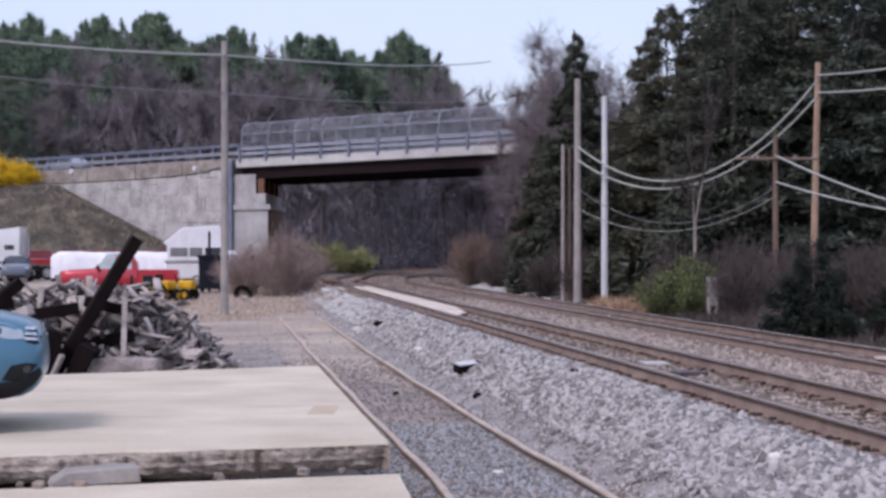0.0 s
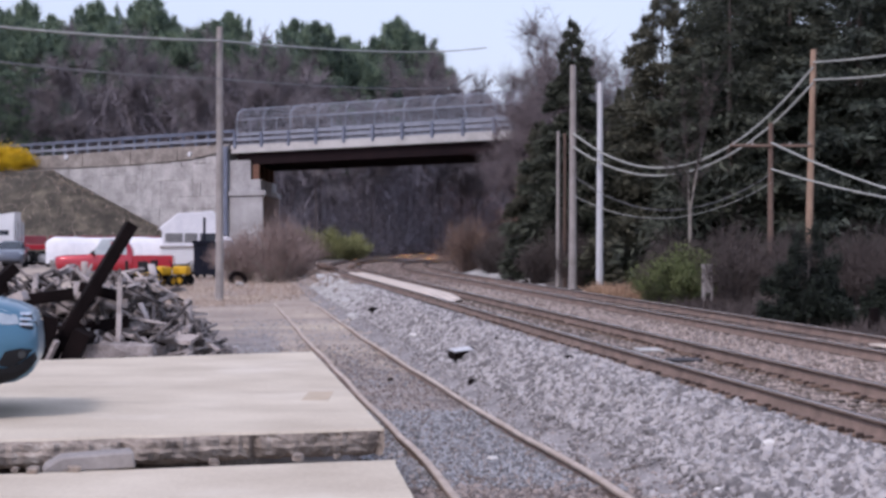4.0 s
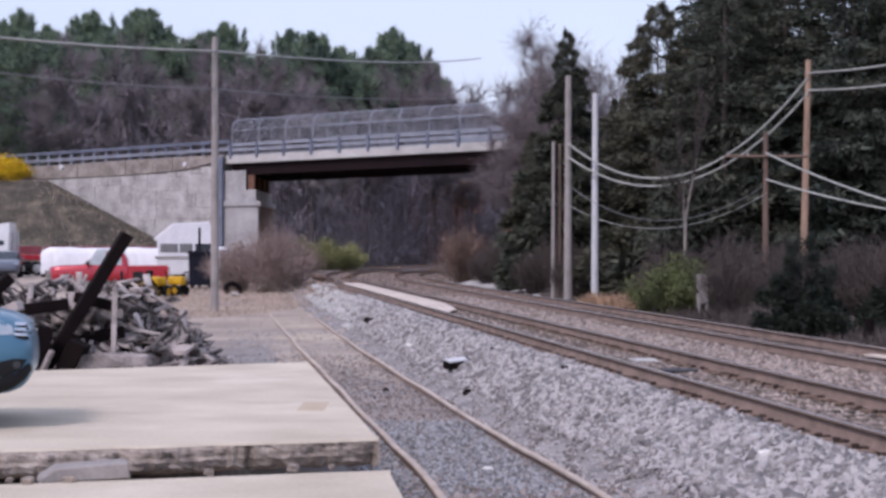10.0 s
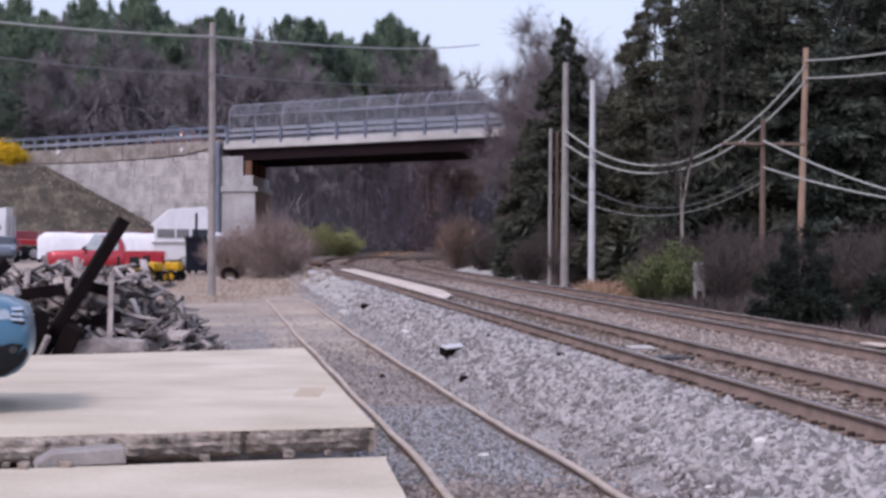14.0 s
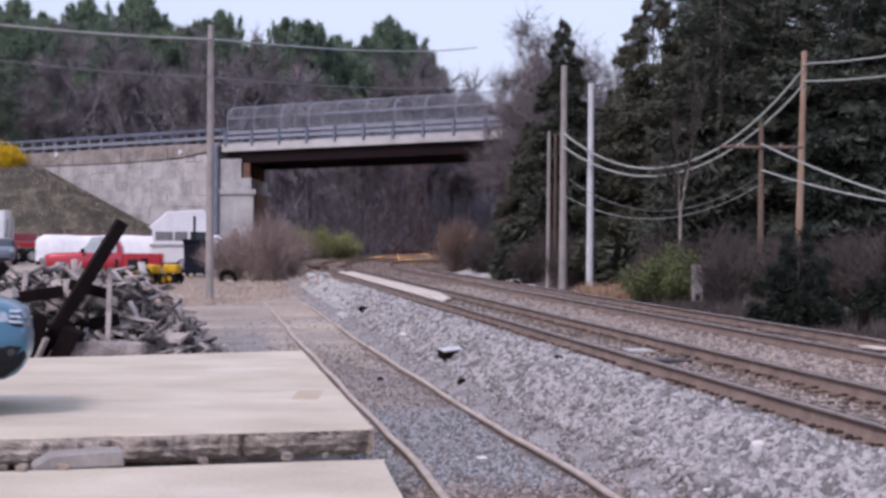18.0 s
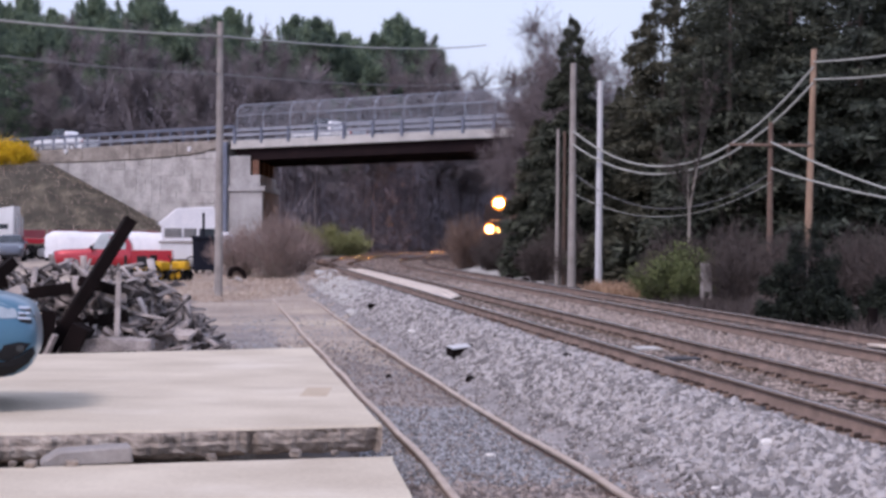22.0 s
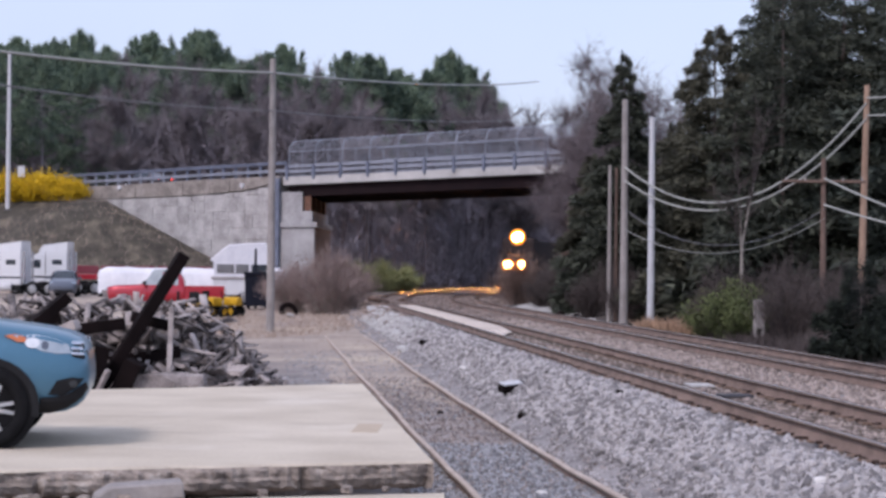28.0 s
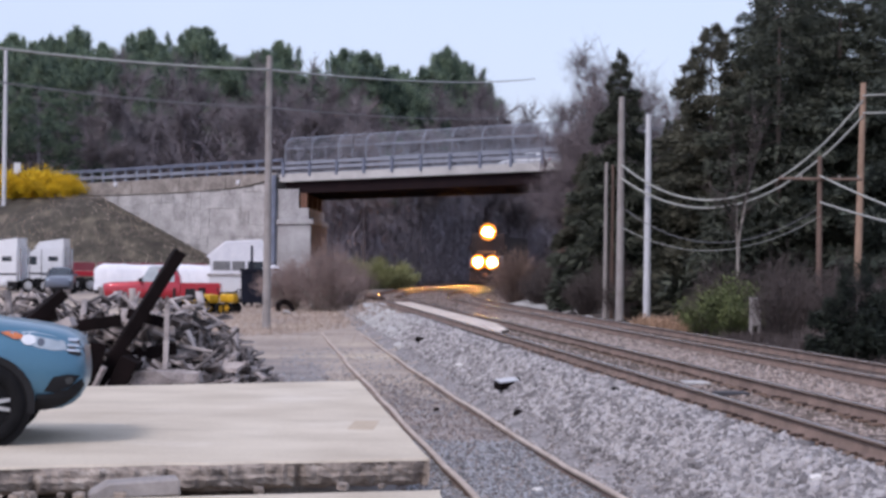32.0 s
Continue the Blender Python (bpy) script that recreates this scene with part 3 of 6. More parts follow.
def fence_side(w, inward):
    """Curved safety fence of pipes and wire above the parapet."""
    prof = [(0, 7.97), (0, 9.75), (0.07 * inward, 10.05), (0.25 * inward, 10.33), (0.5 * inward, 10.5), (0.8 * inward, 10.56)]
    fence = thing("safety_fence", "curved galvanised pipe and wire safety fence on the bridge", "fence", TILT)
    for i in range(14):
        u = 0.1 + 2.5 * i
        bm = bm_new()
        for (a, za), (b, zb) in zip(prof, prof[1:]):
            rod(bm, (u, w + a, za), (u, w + b, zb), 0.045, seg=6)
        post = part("post", bm, M["galvanised"], fence)
        bm = bm_new()
        box(bm, u - 0.1, u + 0.1, w - 0.285, w - 0.195, 7.75, 8.82, bevel=0.01)
        part("bracket", bm, M["steel_blue"], post, "blue-grey steel rail post")
        if i < 13:
            bm = bm_new()
            rod(bm, (u + 1.25, w, 7.97), (u + 1.25, w, 9.72), 0.025, seg=6)
            part("half_post", bm, M["galvanised"], fence)
    for z, r in ((9.75, 0.035), (8.05, 0.03)):
        bm = bm_new()
        rod(bm, (0.1, w, z), (LEN - 0.4, w, z), r, seg=6)
        part("pipe_rail", bm, M["galvanised"], fence)
    bm = bm_new()
    rod(bm, (0.1, w + prof[-1][0], prof[-1][1]), (LEN - 0.4, w + prof[-1][0], prof[-1][1]), 0.035, seg=6)
    part("pipe_rail", bm, M["galvanised"], fence)
    for z in (8.25, 8.62):
        bm = bm_new()
        box(bm, 0.0, LEN - 0.3, w - 0.19, w - 0.13, z, z + 0.2, bevel=0.015)
        part("guard_rail", bm, M["galvanised"], fence, "flat steel guard rail")
    # wire netting, both diagonals
    pts = np.array(prof)
    seg = np.concatenate([[0], np.cumsum(np.hypot(*np.diff(pts, axis=0).T))])
    vs, fs = [], []
    total = seg[-1]
    for sgn in (1, -1):
        for i in range(-14, 170):
            u0 = i * 0.2 if sgn > 0 else i * 0.2 + total
            ok = []
            for k in range(13):
                d = total * k / 12
                u = u0 + sgn * d
                ok.append((u, w + np.interp(d, seg, pts[:, 0]), np.interp(d, seg, pts[:, 1])))
            for a, b in zip(ok, ok[1:]):
                if 0.1 <= a[0] <= LEN - 0.4 and 0.1 <= b[0] <= LEN - 0.4:
                    n = len(vs)
                    vs += [(a[0] - 0.012, a[1], a[2]), (a[0] + 0.012, a[1], a[2]), (b[0] + 0.012, b[1], b[2]), (b[0] - 0.012, b[1], b[2])]
                    fs.append((n, n + 1, n + 2, n + 3))
    tagged(put("netting", mesh_of("netting", vs, fs), M["galvanised"], fence), kind="stuff")
    return fence


M["steel_blue"] = material("steel_blue", (0.19, 0.215, 0.28), (0.11, 0.125, 0.17), 1.5, 0.55, metal=0.2, bump=0.05, fine=15)
fence_side(0.2, 1)
fence_side(10.75, -1)

# abutment and wing wall on the yard's side
SKEW = Matrix(((1, -0.75, 0, 0), (0, 1, 0, 0), (0, 0, 1, 0), (0, 0, 0, 1)))


def skewed(bm):
    bmesh.ops.transform(bm, matrix=SKEW, verts=bm.verts)
    return bm


M["abutment_brown"] = material("abutment_brown", (0.21, 0.145, 0.115), (0.10, 0.075, 0.065), 0.9, 0.93, bump=0.3, fine=8)
abut = thing("abutment", "pale grey concrete bridge abutment with a bearing ledge", "abutment", MB, kind="structure")
bm = bm_new()
box(bm, -1.0, 2.6, 0.0, 11.0, -1.2, 4.4)
part("stem", skewed(bm), M["abutment_concrete"], abut)
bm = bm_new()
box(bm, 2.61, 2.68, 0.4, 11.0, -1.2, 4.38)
part("stained_face", skewed(bm), M["abutment_brown"], abut, "dark brown front face")
bm = bm_new()
box(bm, -1.05, 2.85, -0.15, 11.1, 4.4, 4.75, bevel=0.03)
part("bearing_ledge", skewed(bm), M["abutment_concrete"], abut)
bm = bm_new()
box(bm, -1.0, 1.45, 0.05, 10.9, 4.75, 6.9)
part("back_wall", skewed(bm), M["abutment_concrete"], abut)
bm = bm_new()
box(bm, 1.45, 2.4, 0.05, 10.9, 4.75, 5.55, bevel=0.03)
part("bearing_step", skewed(bm), M["abutment_concrete"], abut)
for w in (0.3, 3.5, 6.9, 10.1):
    bm = bm_new()
    box(bm, 1.65, 2.25, w - 0.25, w + 0.3, 5.55, 6.58, bevel=0.03)
    part("bearing_post", skewed(bm), M["rust"], abut, "rust-brown steel bearing block")
bm = bm_new()
box(bm, -1.05, -0.55, -0.32, -0.12, -1.2, 7.9, bevel=0.03)
part("pilaster", bm, M["steel_blue"], abut, "blue-grey steel corner post")
wing = thing("wing_wall", "pale grey block retaining wall beside the road ramp", "retaining wall", MB, kind="structure")
COPE = ((-34, 6.65), (-15, 6.7), (-10, 6.8), (-4.7, 7.03), (-2.8, 7.3), (-0.9, 7.67))


def cope_z(u):
    return float(np.interp(u, [a for a, b in COPE], [b for a, b in COPE]))


bm = bm_new()
prism(bm, [(-34, -1.2), *COPE, (-0.9, -1.2)], 0.12, 1.3)
part("core", bm, M["mortar"], wing)
for u0, u1 in ((-34, -21.0), (-21.0, -15.5), (-15.5, -10.4), (-10.4, -5.6), (-5.6, -0.6)):
    us_ = np.linspace(u0 + 0.02, u1 - 0.02, 5)
    bm = bm_new()
    prism(bm, [(u, cope_z(u)) for u in us_] + [(u, float(np.interp(u, [-34, -17, -10, -0.6], [7.45, 7.7, 7.9, 8.05]))) for u in us_[::-1]], -0.12, 1.35)
    bmesh.ops.bevel(bm, geom=[e for e in bm.edges if e.calc_length() > 0.6], offset=0.03, segments=1, affect="EDGES")
    part("coping", bm, M["coping"], wing, "stained grey-brown concrete coping")
for u, z in ((-4.3, 7.45), (-17.2, 7.5)):
    bm = bm_new()
    rod(bm, (0, 0, 0), (0, -0.12, 0), 0.2, 0.17, 14)
    o = part("wall_disc", bm, M["pole_white"])
    o.matrix_basis = MB @ Matrix.Translation((u, -0.12, z))
    tagged(o, "small round white disc fixed to the wall coping", "wall marker")
bm = bm_new()
box(bm, -22, -7.6, 10.9, 11.3, 7.3, 8.5, bevel=0.04)
part("far_barrier", bm, M["bridge_concrete"], wing, "pale concrete barrier on the far side of the road")
far_abut = thing("abutment", "concrete bridge abutment behind trees", "abutment", MB, kind="structure")
bm = bm_new()
box(bm, LEN - 2.0, LEN + 4.0, 0.0, 11.0, -1.2, 6.3)
part("stem", bm, M["bridge_concrete"], far_abut)

# road on the ramps
us = np.concatenate([np.arange(-560, -60, 20.0), np.arange(-60, 0.1, 3.0)])
for side in (us, np.concatenate([np.arange(LEN, 90, 3.0), np.arange(90, 600, 20.0)])):
    vs, fs = [], []
    for i, u in enumerate(side):
        for w in (1.2, 9.8):
            p = B0 + BD * u - BN * w
            vs.append((p[0], p[1], float(road_z(u)) + (0.015 * min(u, 40) if u > 0 else 0) - 0.06 - 0.08 * float(smooth(0, 18, -u))))
        if i:
            fs.append((2 * i - 2, 2 * i - 1, 2 * i + 1, 2 * i))
    tagged(put("road", mesh_of("road", vs, fs), M["asphalt"]), "grey asphalt road leading to the bridge", "road", kind="structure")

# guard rail on the ramp
guard = thing("guard_rail", "galvanised steel guard rail with posts along the ramp", "guard rail", MB @ Matrix.Translation((0, 0, 0.62)) @ Matrix.Rotation(-0.020, 4, "Y"))
for i in range(38):
    u = -0.6 - 1.25 * i
    bm = bm_new()
    box(bm, u - 0.07, u + 0.07, 0.62, 0.76, 7.3, 8.5)
    part("post", bm, M["steel_blue"] if i < 10 else M["galvanised"], guard)
for z in (7.75, 8.3):
    bm = bm_new()
    for k, (dz, dw) in enumerate(((0.0, 0.0), (0.07, -0.04), (0.14, 0.0))):
        box(bm, -48, -0.4, 0.54 + dw, 0.60 + dw, z + dz, z + dz + 0.072)
    part("beam", bm, M["galvanised"] if z < 8 else M["steel_blue"], guard)


# ---- poles and wires ----
def pole(x, y, z0, z1, r, mat, label, lean=0.0, arms=()):
    p = thing("utility_pole", label, "utility pole", pose(x, y, z0), group="poles along the tracks")
    bm = bm_new()
    rod(bm, (0, 0, -0.15), (lean, 0, z1 - z0), r * 1.12, r * 0.78, 12)
    part("shaft", bm, mat, p)
    for z, half, ang in arms:
        bm = bm_new()
        d = Vector((math.cos(radians(ang)), math.sin(radians(ang)), 0)) * half
        o = Vector((lean * (z - z0) / (z1 - z0), -r, z - z0))
        rod(bm, o - d, o + d, 0.05, seg=6)
        arm = part("crossarm", bm, mat, p)
        for k in (-0.9, -0.45, 0.45, 0.9):
            bm = bm_new()
            rod(bm, o + d * k, o + d * k + Vector((0, 0, 0.14)), 0.04, 0.025, 6)
            part("insulator", bm, M["pole_grey"], arm)
    return p


pole(-8.49, 77.8, -0.85, 9.55, 0.145, M["pole_grey"], "weathered grey wooden utility pole in the yard")
pole(-37.7, 157.2, 6.0, 18.1, 0.17, M["pole_white"], "pale utility pole on top of the earth bank")
pole(4.9, 76, -0.35, 7.95, 0.14, M["pole_grey"], "weathered grey utility pole beside the conifers")
pole(4.70, 82, -0.35, 5.8, 0.085, M["pole_grey"], "short slim grey wooden pole beside its twin")
pole(4.98, 82.3, -0.35, 5.72, 0.08, M["pole_brown"], "short slim brown wooden pole beside its twin")
pole(5.87, 75.5, -0.35, 7.26, 0.126, M["pole_white"], "pale grey utility pole near the tracks")
pole(12.6, 70, -0.35, 8.0, 0.125, M["pole_orange"], "orange-brown wooden utility pole in front of conifers", 0.18)
pole(10.67, 66, -0.35, 5.25, 0.10, M["pole_brown"], "dark brown wooden utility pole with a crossarm", 0.0, ((4.5, 1.35, 0),))


def wire(a, b, sag, r, mat, label):
    """A hanging wire; sag in metres at mid-span."""
    cu = bpy.data.curves.new("wire", "CURVE")
    cu.dimensions, cu.bevel_depth, cu.bevel_resolution = "3D", r, 1
    sp = cu.splines.new("POLY")
    n = 28
    sp.points.add(n)
    for i in range(n + 1):
        t = i / n
        p = Vector(a).lerp(Vector(b), t)
        sp.points[i].co = (p.x, p.y, p.z - 4 * sag * t * (1 - t), 1)
    cu.materials.append(mat)
    tmp = bpy.data.objects.new("wire", cu)
    me = bpy.data.meshes.new_from_object(tmp)
    bpy.data.objects.remove(tmp)
    if not me.materials:
        me.materials.append(mat)
    return tagged(new("wire", me), label, "wire", group="overhead wires")


PM, PO, PB, PL = (4.9, 75.85), (12.75, 69.87), (10.67, 65.88), (-8.49, 77.65)
wire((*PM, 5.4), (*PO, 7.4), 2.25, 0.038, M["cable"], "thick pale overhead cable hanging between poles")
wire((*PM, 4.9), (*PO, 6.85), 2.0, 0.038, M["cable"], "thick pale overhead cable hanging between poles")
wire((*PO, 7.55), (16.5, 64, 7.75), 0.12, 0.034, M["cable"], "thick pale overhead cable")
wire((*PO, 6.95), (16.5, 64, 7.05), 0.12, 0.034, M["cable"], "thick pale overhead cable")
wire((*PB, 4.6), (14.5, 60, 2.6), 0.15, 0.034, M["cable"], "pale overhead cable sloping down from a brown pole")
wire((*PB, 3.75), (14.5, 60, 2.5), 0.12, 0.034, M["cable"], "pale overhead cable sloping down from a brown pole")
wire((*PM, 3.85), (*PB, 3.6), 1.25, 0.014, M["cable_dark"], "thin dark overhead wire between two poles")
wire((*PM, 3.1), (*PB, 3.3), 1.0, 0.013, M["cable"], "thin pale overhead wire")
wire((*PL, 9.0), (-19.5, 66, 8.95), 0.2, 0.05, M["cable"], "thick pale overhead cable at the yard pole")
wire((*PL, 9.0), (4.0, 185, 18.7), 0.4, 0.05, M["cable"], "thick pale overhead cable crossing the sky")
wire((*PL, 7.55), (-19.5, 66, 7.95), 0.25, 0.028, M["cable_dark"], "thin overhead wire at the yard pole")
wire((*PL, 7.55), (4.0, 185, 15.4), 0.4, 0.028, M["cable_dark"], "thin overhead wire over the yard")


# ---- trees ----
def limb_mesh(bm_v, bm_f, a, b, r0, r1, seg=4):
    d = np.array(b) - np.array(a)
    L = np.linalg.norm(d)
    if L < 1e-6:
        return
    d = d / L
    t = np.array([0.0, 0, 1]) if abs(d[2]) < 0.9 else np.array([1.0, 0, 0])
    e = np.cross(d, t)
    e /= np.linalg.norm(e)
    g = np.cross(d, e)
    n = len(bm_v)
    for k in range(seg):
        an = 2 * math.pi * k / seg
        o = e * math.cos(an) + g * math.sin(an)
        bm_v.append(tuple(a + o * r0))
    for k in range(seg):
        an = 2 * math.pi * k / seg
        o = e * math.cos(an) + g * math.sin(an)
        bm_v.append(tuple(b + o * r1))
    for k in range(seg):
        bm_f.append((n + k, n + (k + 1) % seg, n + seg + (k + 1) % seg, n + seg + k))


def blades(points, dirs, length, width, jitter, rs, droop=0.0):
    """Slim triangles from points along dirs."""
    n = len(points)
    d = dirs + rs.normal(size=(n, 3)) * jitter
    d[:, 2] -= droop
    d /= np.linalg.norm(d, axis=1)[:, None]
    s = np.cross(d, rs.normal(size=(n, 3)))
    s /= np.linalg.norm(s, axis=1)[:, None] + 1e-9
    L = (length * (0.6 + 0.8 * rs.random(n)))[:, None]
    W = (width * (0.6 + 0.8 * rs.random(n)))[:, None]
    v = np.stack([points - s * W, points + s * W, points + d * L], 1).reshape(-1, 3)
    return v, np.arange(3 * n).reshape(-1, 3)


def bare_tree(seed, h, spread, mat_t, mat_c, twigs=2600, twig_w=0.018, trunk_r=0.16, depth=5):
    """Trunk, forking limbs and a crown of fine twigs. Returns trunk and crown meshes."""
    rs = np.random.default_rng(seed)
    tv, tf, cv, cf, ends = [], [], [], [], []

    def grow(p, d, L, r, k):
        q = p + d * L
        (limb_mesh(tv, tf, p, q, r, r * 0.72, 5) if k <= 1 else limb_mesh(cv, cf, p, q, r, r * 0.6, 3))
        if k >= depth:
            ends.append((p, q, d))
            return
        if k >= 3:
            ends.append((p, q, d))
        n = 3 if k < 3 else 2 + (rs.random() < 0.5)
        for i in range(n):
            nd = d * (0.9 if k else 1.4) + rs.normal(size=3) * spread * (0.5 if k == 0 else 0.8)
            nd[2] += 0.16
            nd /= np.linalg.norm(nd)
            f = 1.0 if i == 0 else 0.55 + 0.4 * rs.random()
            grow(p + d * L * (1.0 if i == 0 else 0.45 + 0.5 * rs.random()), nd, L * 0.74 * f, r * 0.62 * (1 if i == 0 else 0.75), k + 1)
    grow(np.zeros(3), np.array([rs.normal() * 0.04, rs.normal() * 0.04, 1.0]), h * 0.30, trunk_r, 0)
    P = np.array([e[0] for e in ends])
    Q = np.array([e[1] for e in ends])
    D = np.array([e[2] for e in ends])
    idx = rs.integers(0, len(ends), twigs)
    pts = P[idx] + (Q - P)[idx] * rs.random((twigs, 1))
    bv, bf = blades(pts, D[idx], h * 0.07, twig_w, 0.75, rs)
    n = len(cv)
    cme = mesh_of("crown", cv + [tuple(v) for v in bv], cf + [tuple(f + n) for f in bf])
    top = max(v[2] for v in cv)
    tme = mesh_of("trunk", tv, tf)
    k = h / top
    for me in (cme, tme):
        me.transform(Matrix.Scale(k, 4))
    cme.materials.append(mat_c)
    tme.materials.append(mat_t)
    return tme, cme


def spruce(seed, h, R, mat, n_blades=9000, low=0.02, droop=0.25, blade=0.42, power=0.8):
    rs = np.random.default_rng(seed)
    tv, tf = [], []
    for i in range(6):
        limb_mesh(tv, tf, np.array([0, 0, h * i / 6]), np.array([0, 0, h * (i + 1) / 6]), 0.014 * h * (1 - i / 6.2), 0.014 * h * (1 - (i + 1) / 6.2), 7)
    pts, dirs = [], []
    nb = int(h * 8.5)
    for b in range(nb):
        f = low + (1 - low) * ((b + rs.random()) / nb) ** 1.15
        z = f * h
        r = R * (1 - f) ** power * (0.72 + 0.45 * rs.random()) + 0.12
        an = b * 2.4 + rs.normal() * 0.5
        e = np.array([math.cos(an), math.sin(an), 0.0])
        k = max(4, int(n_blades / nb * (0.75 + 0.8 * (1 - f))))
        t = 0.12 + 0.88 * rs.random(k) ** 0.7
        side = np.array([-e[1], e[0], 0.0])
        w = rs.normal(size=k) * 0.23 * r * (1.15 - 0.8 * t)
        p = e * (r * t)[:, None] + side * w[:, None]
        p[:, 2] += z - droop * r * t ** 1.5 + 0.12 * r * np.clip(t - 0.75, 0, 1) * 2 + rs.normal(size=k) * 0.10
        pts.append(p)
        dirs.append(e[None] * 0.8 + side[None] * np.sign(w)[:, None] * 0.5 + np.array([0, 0, -0.15]))
        if b % 3 == 0:
            limb_mesh(tv, tf, np.array([0, 0, z]), e * r * 0.8 + np.array([0, 0, z - droop * r * 0.6]), 0.03, 0.008, 3)
    P_ = np.concatenate(pts)
    L_ = blade * np.clip(1.15 - 0.85 * P_[:, 2] / h, 0.35, 1.0)
    v, f = blades(P_, np.concatenate(dirs), L_, L_ * 0.155, 0.45, rs)
    cme = from_arrays("crown", v, f)
    tme = mesh_of("trunk", tv, tf)
    cme.materials.append(mat)
    tme.materials.append(M["bark"])
    return tme, cme


def pine(seed, h, R, n_blades=5000):
    """A tall pine with a rounded, tufted crown in uneven layers, with gaps."""
    rs = np.random.default_rng(seed)
    tv, tf, pts, dirs = [], [], [], []
    for i in range(6):
        limb_mesh(tv, tf, np.array([0.15 * math.sin(i), 0, h * 0.95 * i / 6]), np.array([0.15 * math.sin(i + 1), 0, h * 0.95 * (i + 1) / 6]), 0.009 * h * (1 - i / 6.3), 0.009 * h * (1 - (i + 1) / 6.3), 6)
    nc = 92
    lop = rs.normal(size=2) * 0.12 * R
    for c in range(nc):
        fc = (c + rs.random()) / nc
        f = 0.36 + 0.61 * fc
        reach = R * (0.55 + 0.45 * math.sin(2.6 * fc)) * (1 - fc ** 2.6) ** 0.85 * (0.75 + 0.5 * rs.random())
        r = reach * (0.3 + 0.7 * rs.random() ** 0.6) + 0.1
        an = c * 2.4 + rs.normal() * 0.6
        o = np.array([math.cos(an) * r + lop[0] * fc, math.sin(an) * r + lop[1] * fc, f * h + 0.18 * r + rs.normal() * 0.25])
        limb_mesh(tv, tf, np.array([0, 0, f * h - 0.4]), o, 0.07, 0.015, 3)
        k = int(n_blades / nc)
        size = np.array([1.0, 1.0, 0.8]) * (0.45 + 0.7 * rs.random()) * R * (0.25 - 0.13 * fc)
        p = rs.normal(size=(k, 3))
        p = p / (np.linalg.norm(p, axis=1)[:, None] + 0.01) * (0.35 + 0.65 * rs.random((k, 1)) ** 0.5)
        p[:, 2] = np.abs(p[:, 2]) * 1.2 - 0.25
        pts.append(p * size + o)
        dirs.append(p * np.array([0.7, 0.7, 0.5]) + np.array([0, 0, 0.75]))
    for c in range(22):
        an, far = rs.random() * 6.283, rs.random() ** 0.7 * R * 0.85
        o = np.array([math.cos(an) * far + lop[0], math.sin(an) * far + lop[1], h * (0.99 - 0.09 * rs.random()) - 0.45 * far - 0.5])
        k = int(n_blades * 0.018)
        t = rs.random(k)
        tall = 1.2 + 2.0 * rs.random()
        o[2] -= 0.9 * tall - 0.8
        p = np.stack([rs.normal(size=k) * 0.27 * (1.15 - t) + math.cos(an) * t * 0.13 * far, rs.normal(size=k) * 0.27 * (1.15 - t) + math.sin(an) * t * 0.13 * far, t * tall], 1)
        pts.append(p + o)
        dirs.append(np.array([0, 0, 0.7]) + p * np.array([0.9, 0.9, 0]))
    P_ = np.concatenate(pts)
    v, f = blades(P_, np.concatenate(dirs), np.full(len(P_), 0.7), 0.055, 0.4, rs)
    cme = from_arrays("crown", v, f)
    tme = mesh_of("trunk", tv, tf)
    cme.materials.append(M["pine"])
    tme.materials.append(M["wood_far"])
    return tme, cme


def shrub(seed, w, h, mat, n=2600, blade=0.16, stems=26, up=0.5, stem_mat=None, thin=0.16):
    """A multi-stemmed bush of leaves or bare twigs."""
    rs = np.random.default_rng(seed)
    tv, tf, pts, dirs = [], [], [], []
    for s in range(stems):
        an, sp = rs.random() * 6.283, rs.random() ** 0.6
        tip = np.array([math.cos(an) * w * 0.5 * sp, math.sin(an) * w * 0.5 * sp, h * (0.62 + 0.38 * rs.random()) * (1.08 - 0.55 * sp * sp)])
        base = tip * np.array([0.25, 0.25, 0])
        mid = (base + tip) / 2 + np.array([0, 0, h * 0.08])
        limb_mesh(tv, tf, base, mid, 0.022, 0.014, 3)
        limb_mesh(tv, tf, mid, tip, 0.014, 0.005, 3)
        k = n // stems
        t = rs.random((k, 1)) ** 0.7
        p = np.where(t < 0.5, base + (mid - base) * t * 2, mid + (tip - mid) * (t * 2 - 1)) + rs.normal(size=(k, 3)) * w * 0.055
        p[:, 2] = np.maximum(p[:, 2], 0.02)
        pts.append(p)
        d = (tip - base) / np.linalg.norm(tip - base)
        dirs.append(np.repeat(d[None], k, 0) * up)
    v, f = blades(np.concatenate(pts), np.concatenate(dirs), blade, blade * thin, 0.5, rs)
    cme = from_arrays("foliage", v, f)
    tme = mesh_of("branchwork", tv, tf)
    cme.materials.append(mat)
    tme.materials.append(stem_mat or M["bark"])
    return tme, cme


def plant(name, meshes, label, category, x, y, turn=0.0, k=1.0, group="", z=None, names=("trunk", "crown")):
    z = float(ground_z(x, y)) - 0.03 if z is None else z
    t = thing(name, label, category, Matrix.LocRotScale((x, y, z), Euler((0, 0, turn)), (k, k, k)), group)
    for me, nm in zip(meshes, names):
        put(nm, me, None, t)
    return t


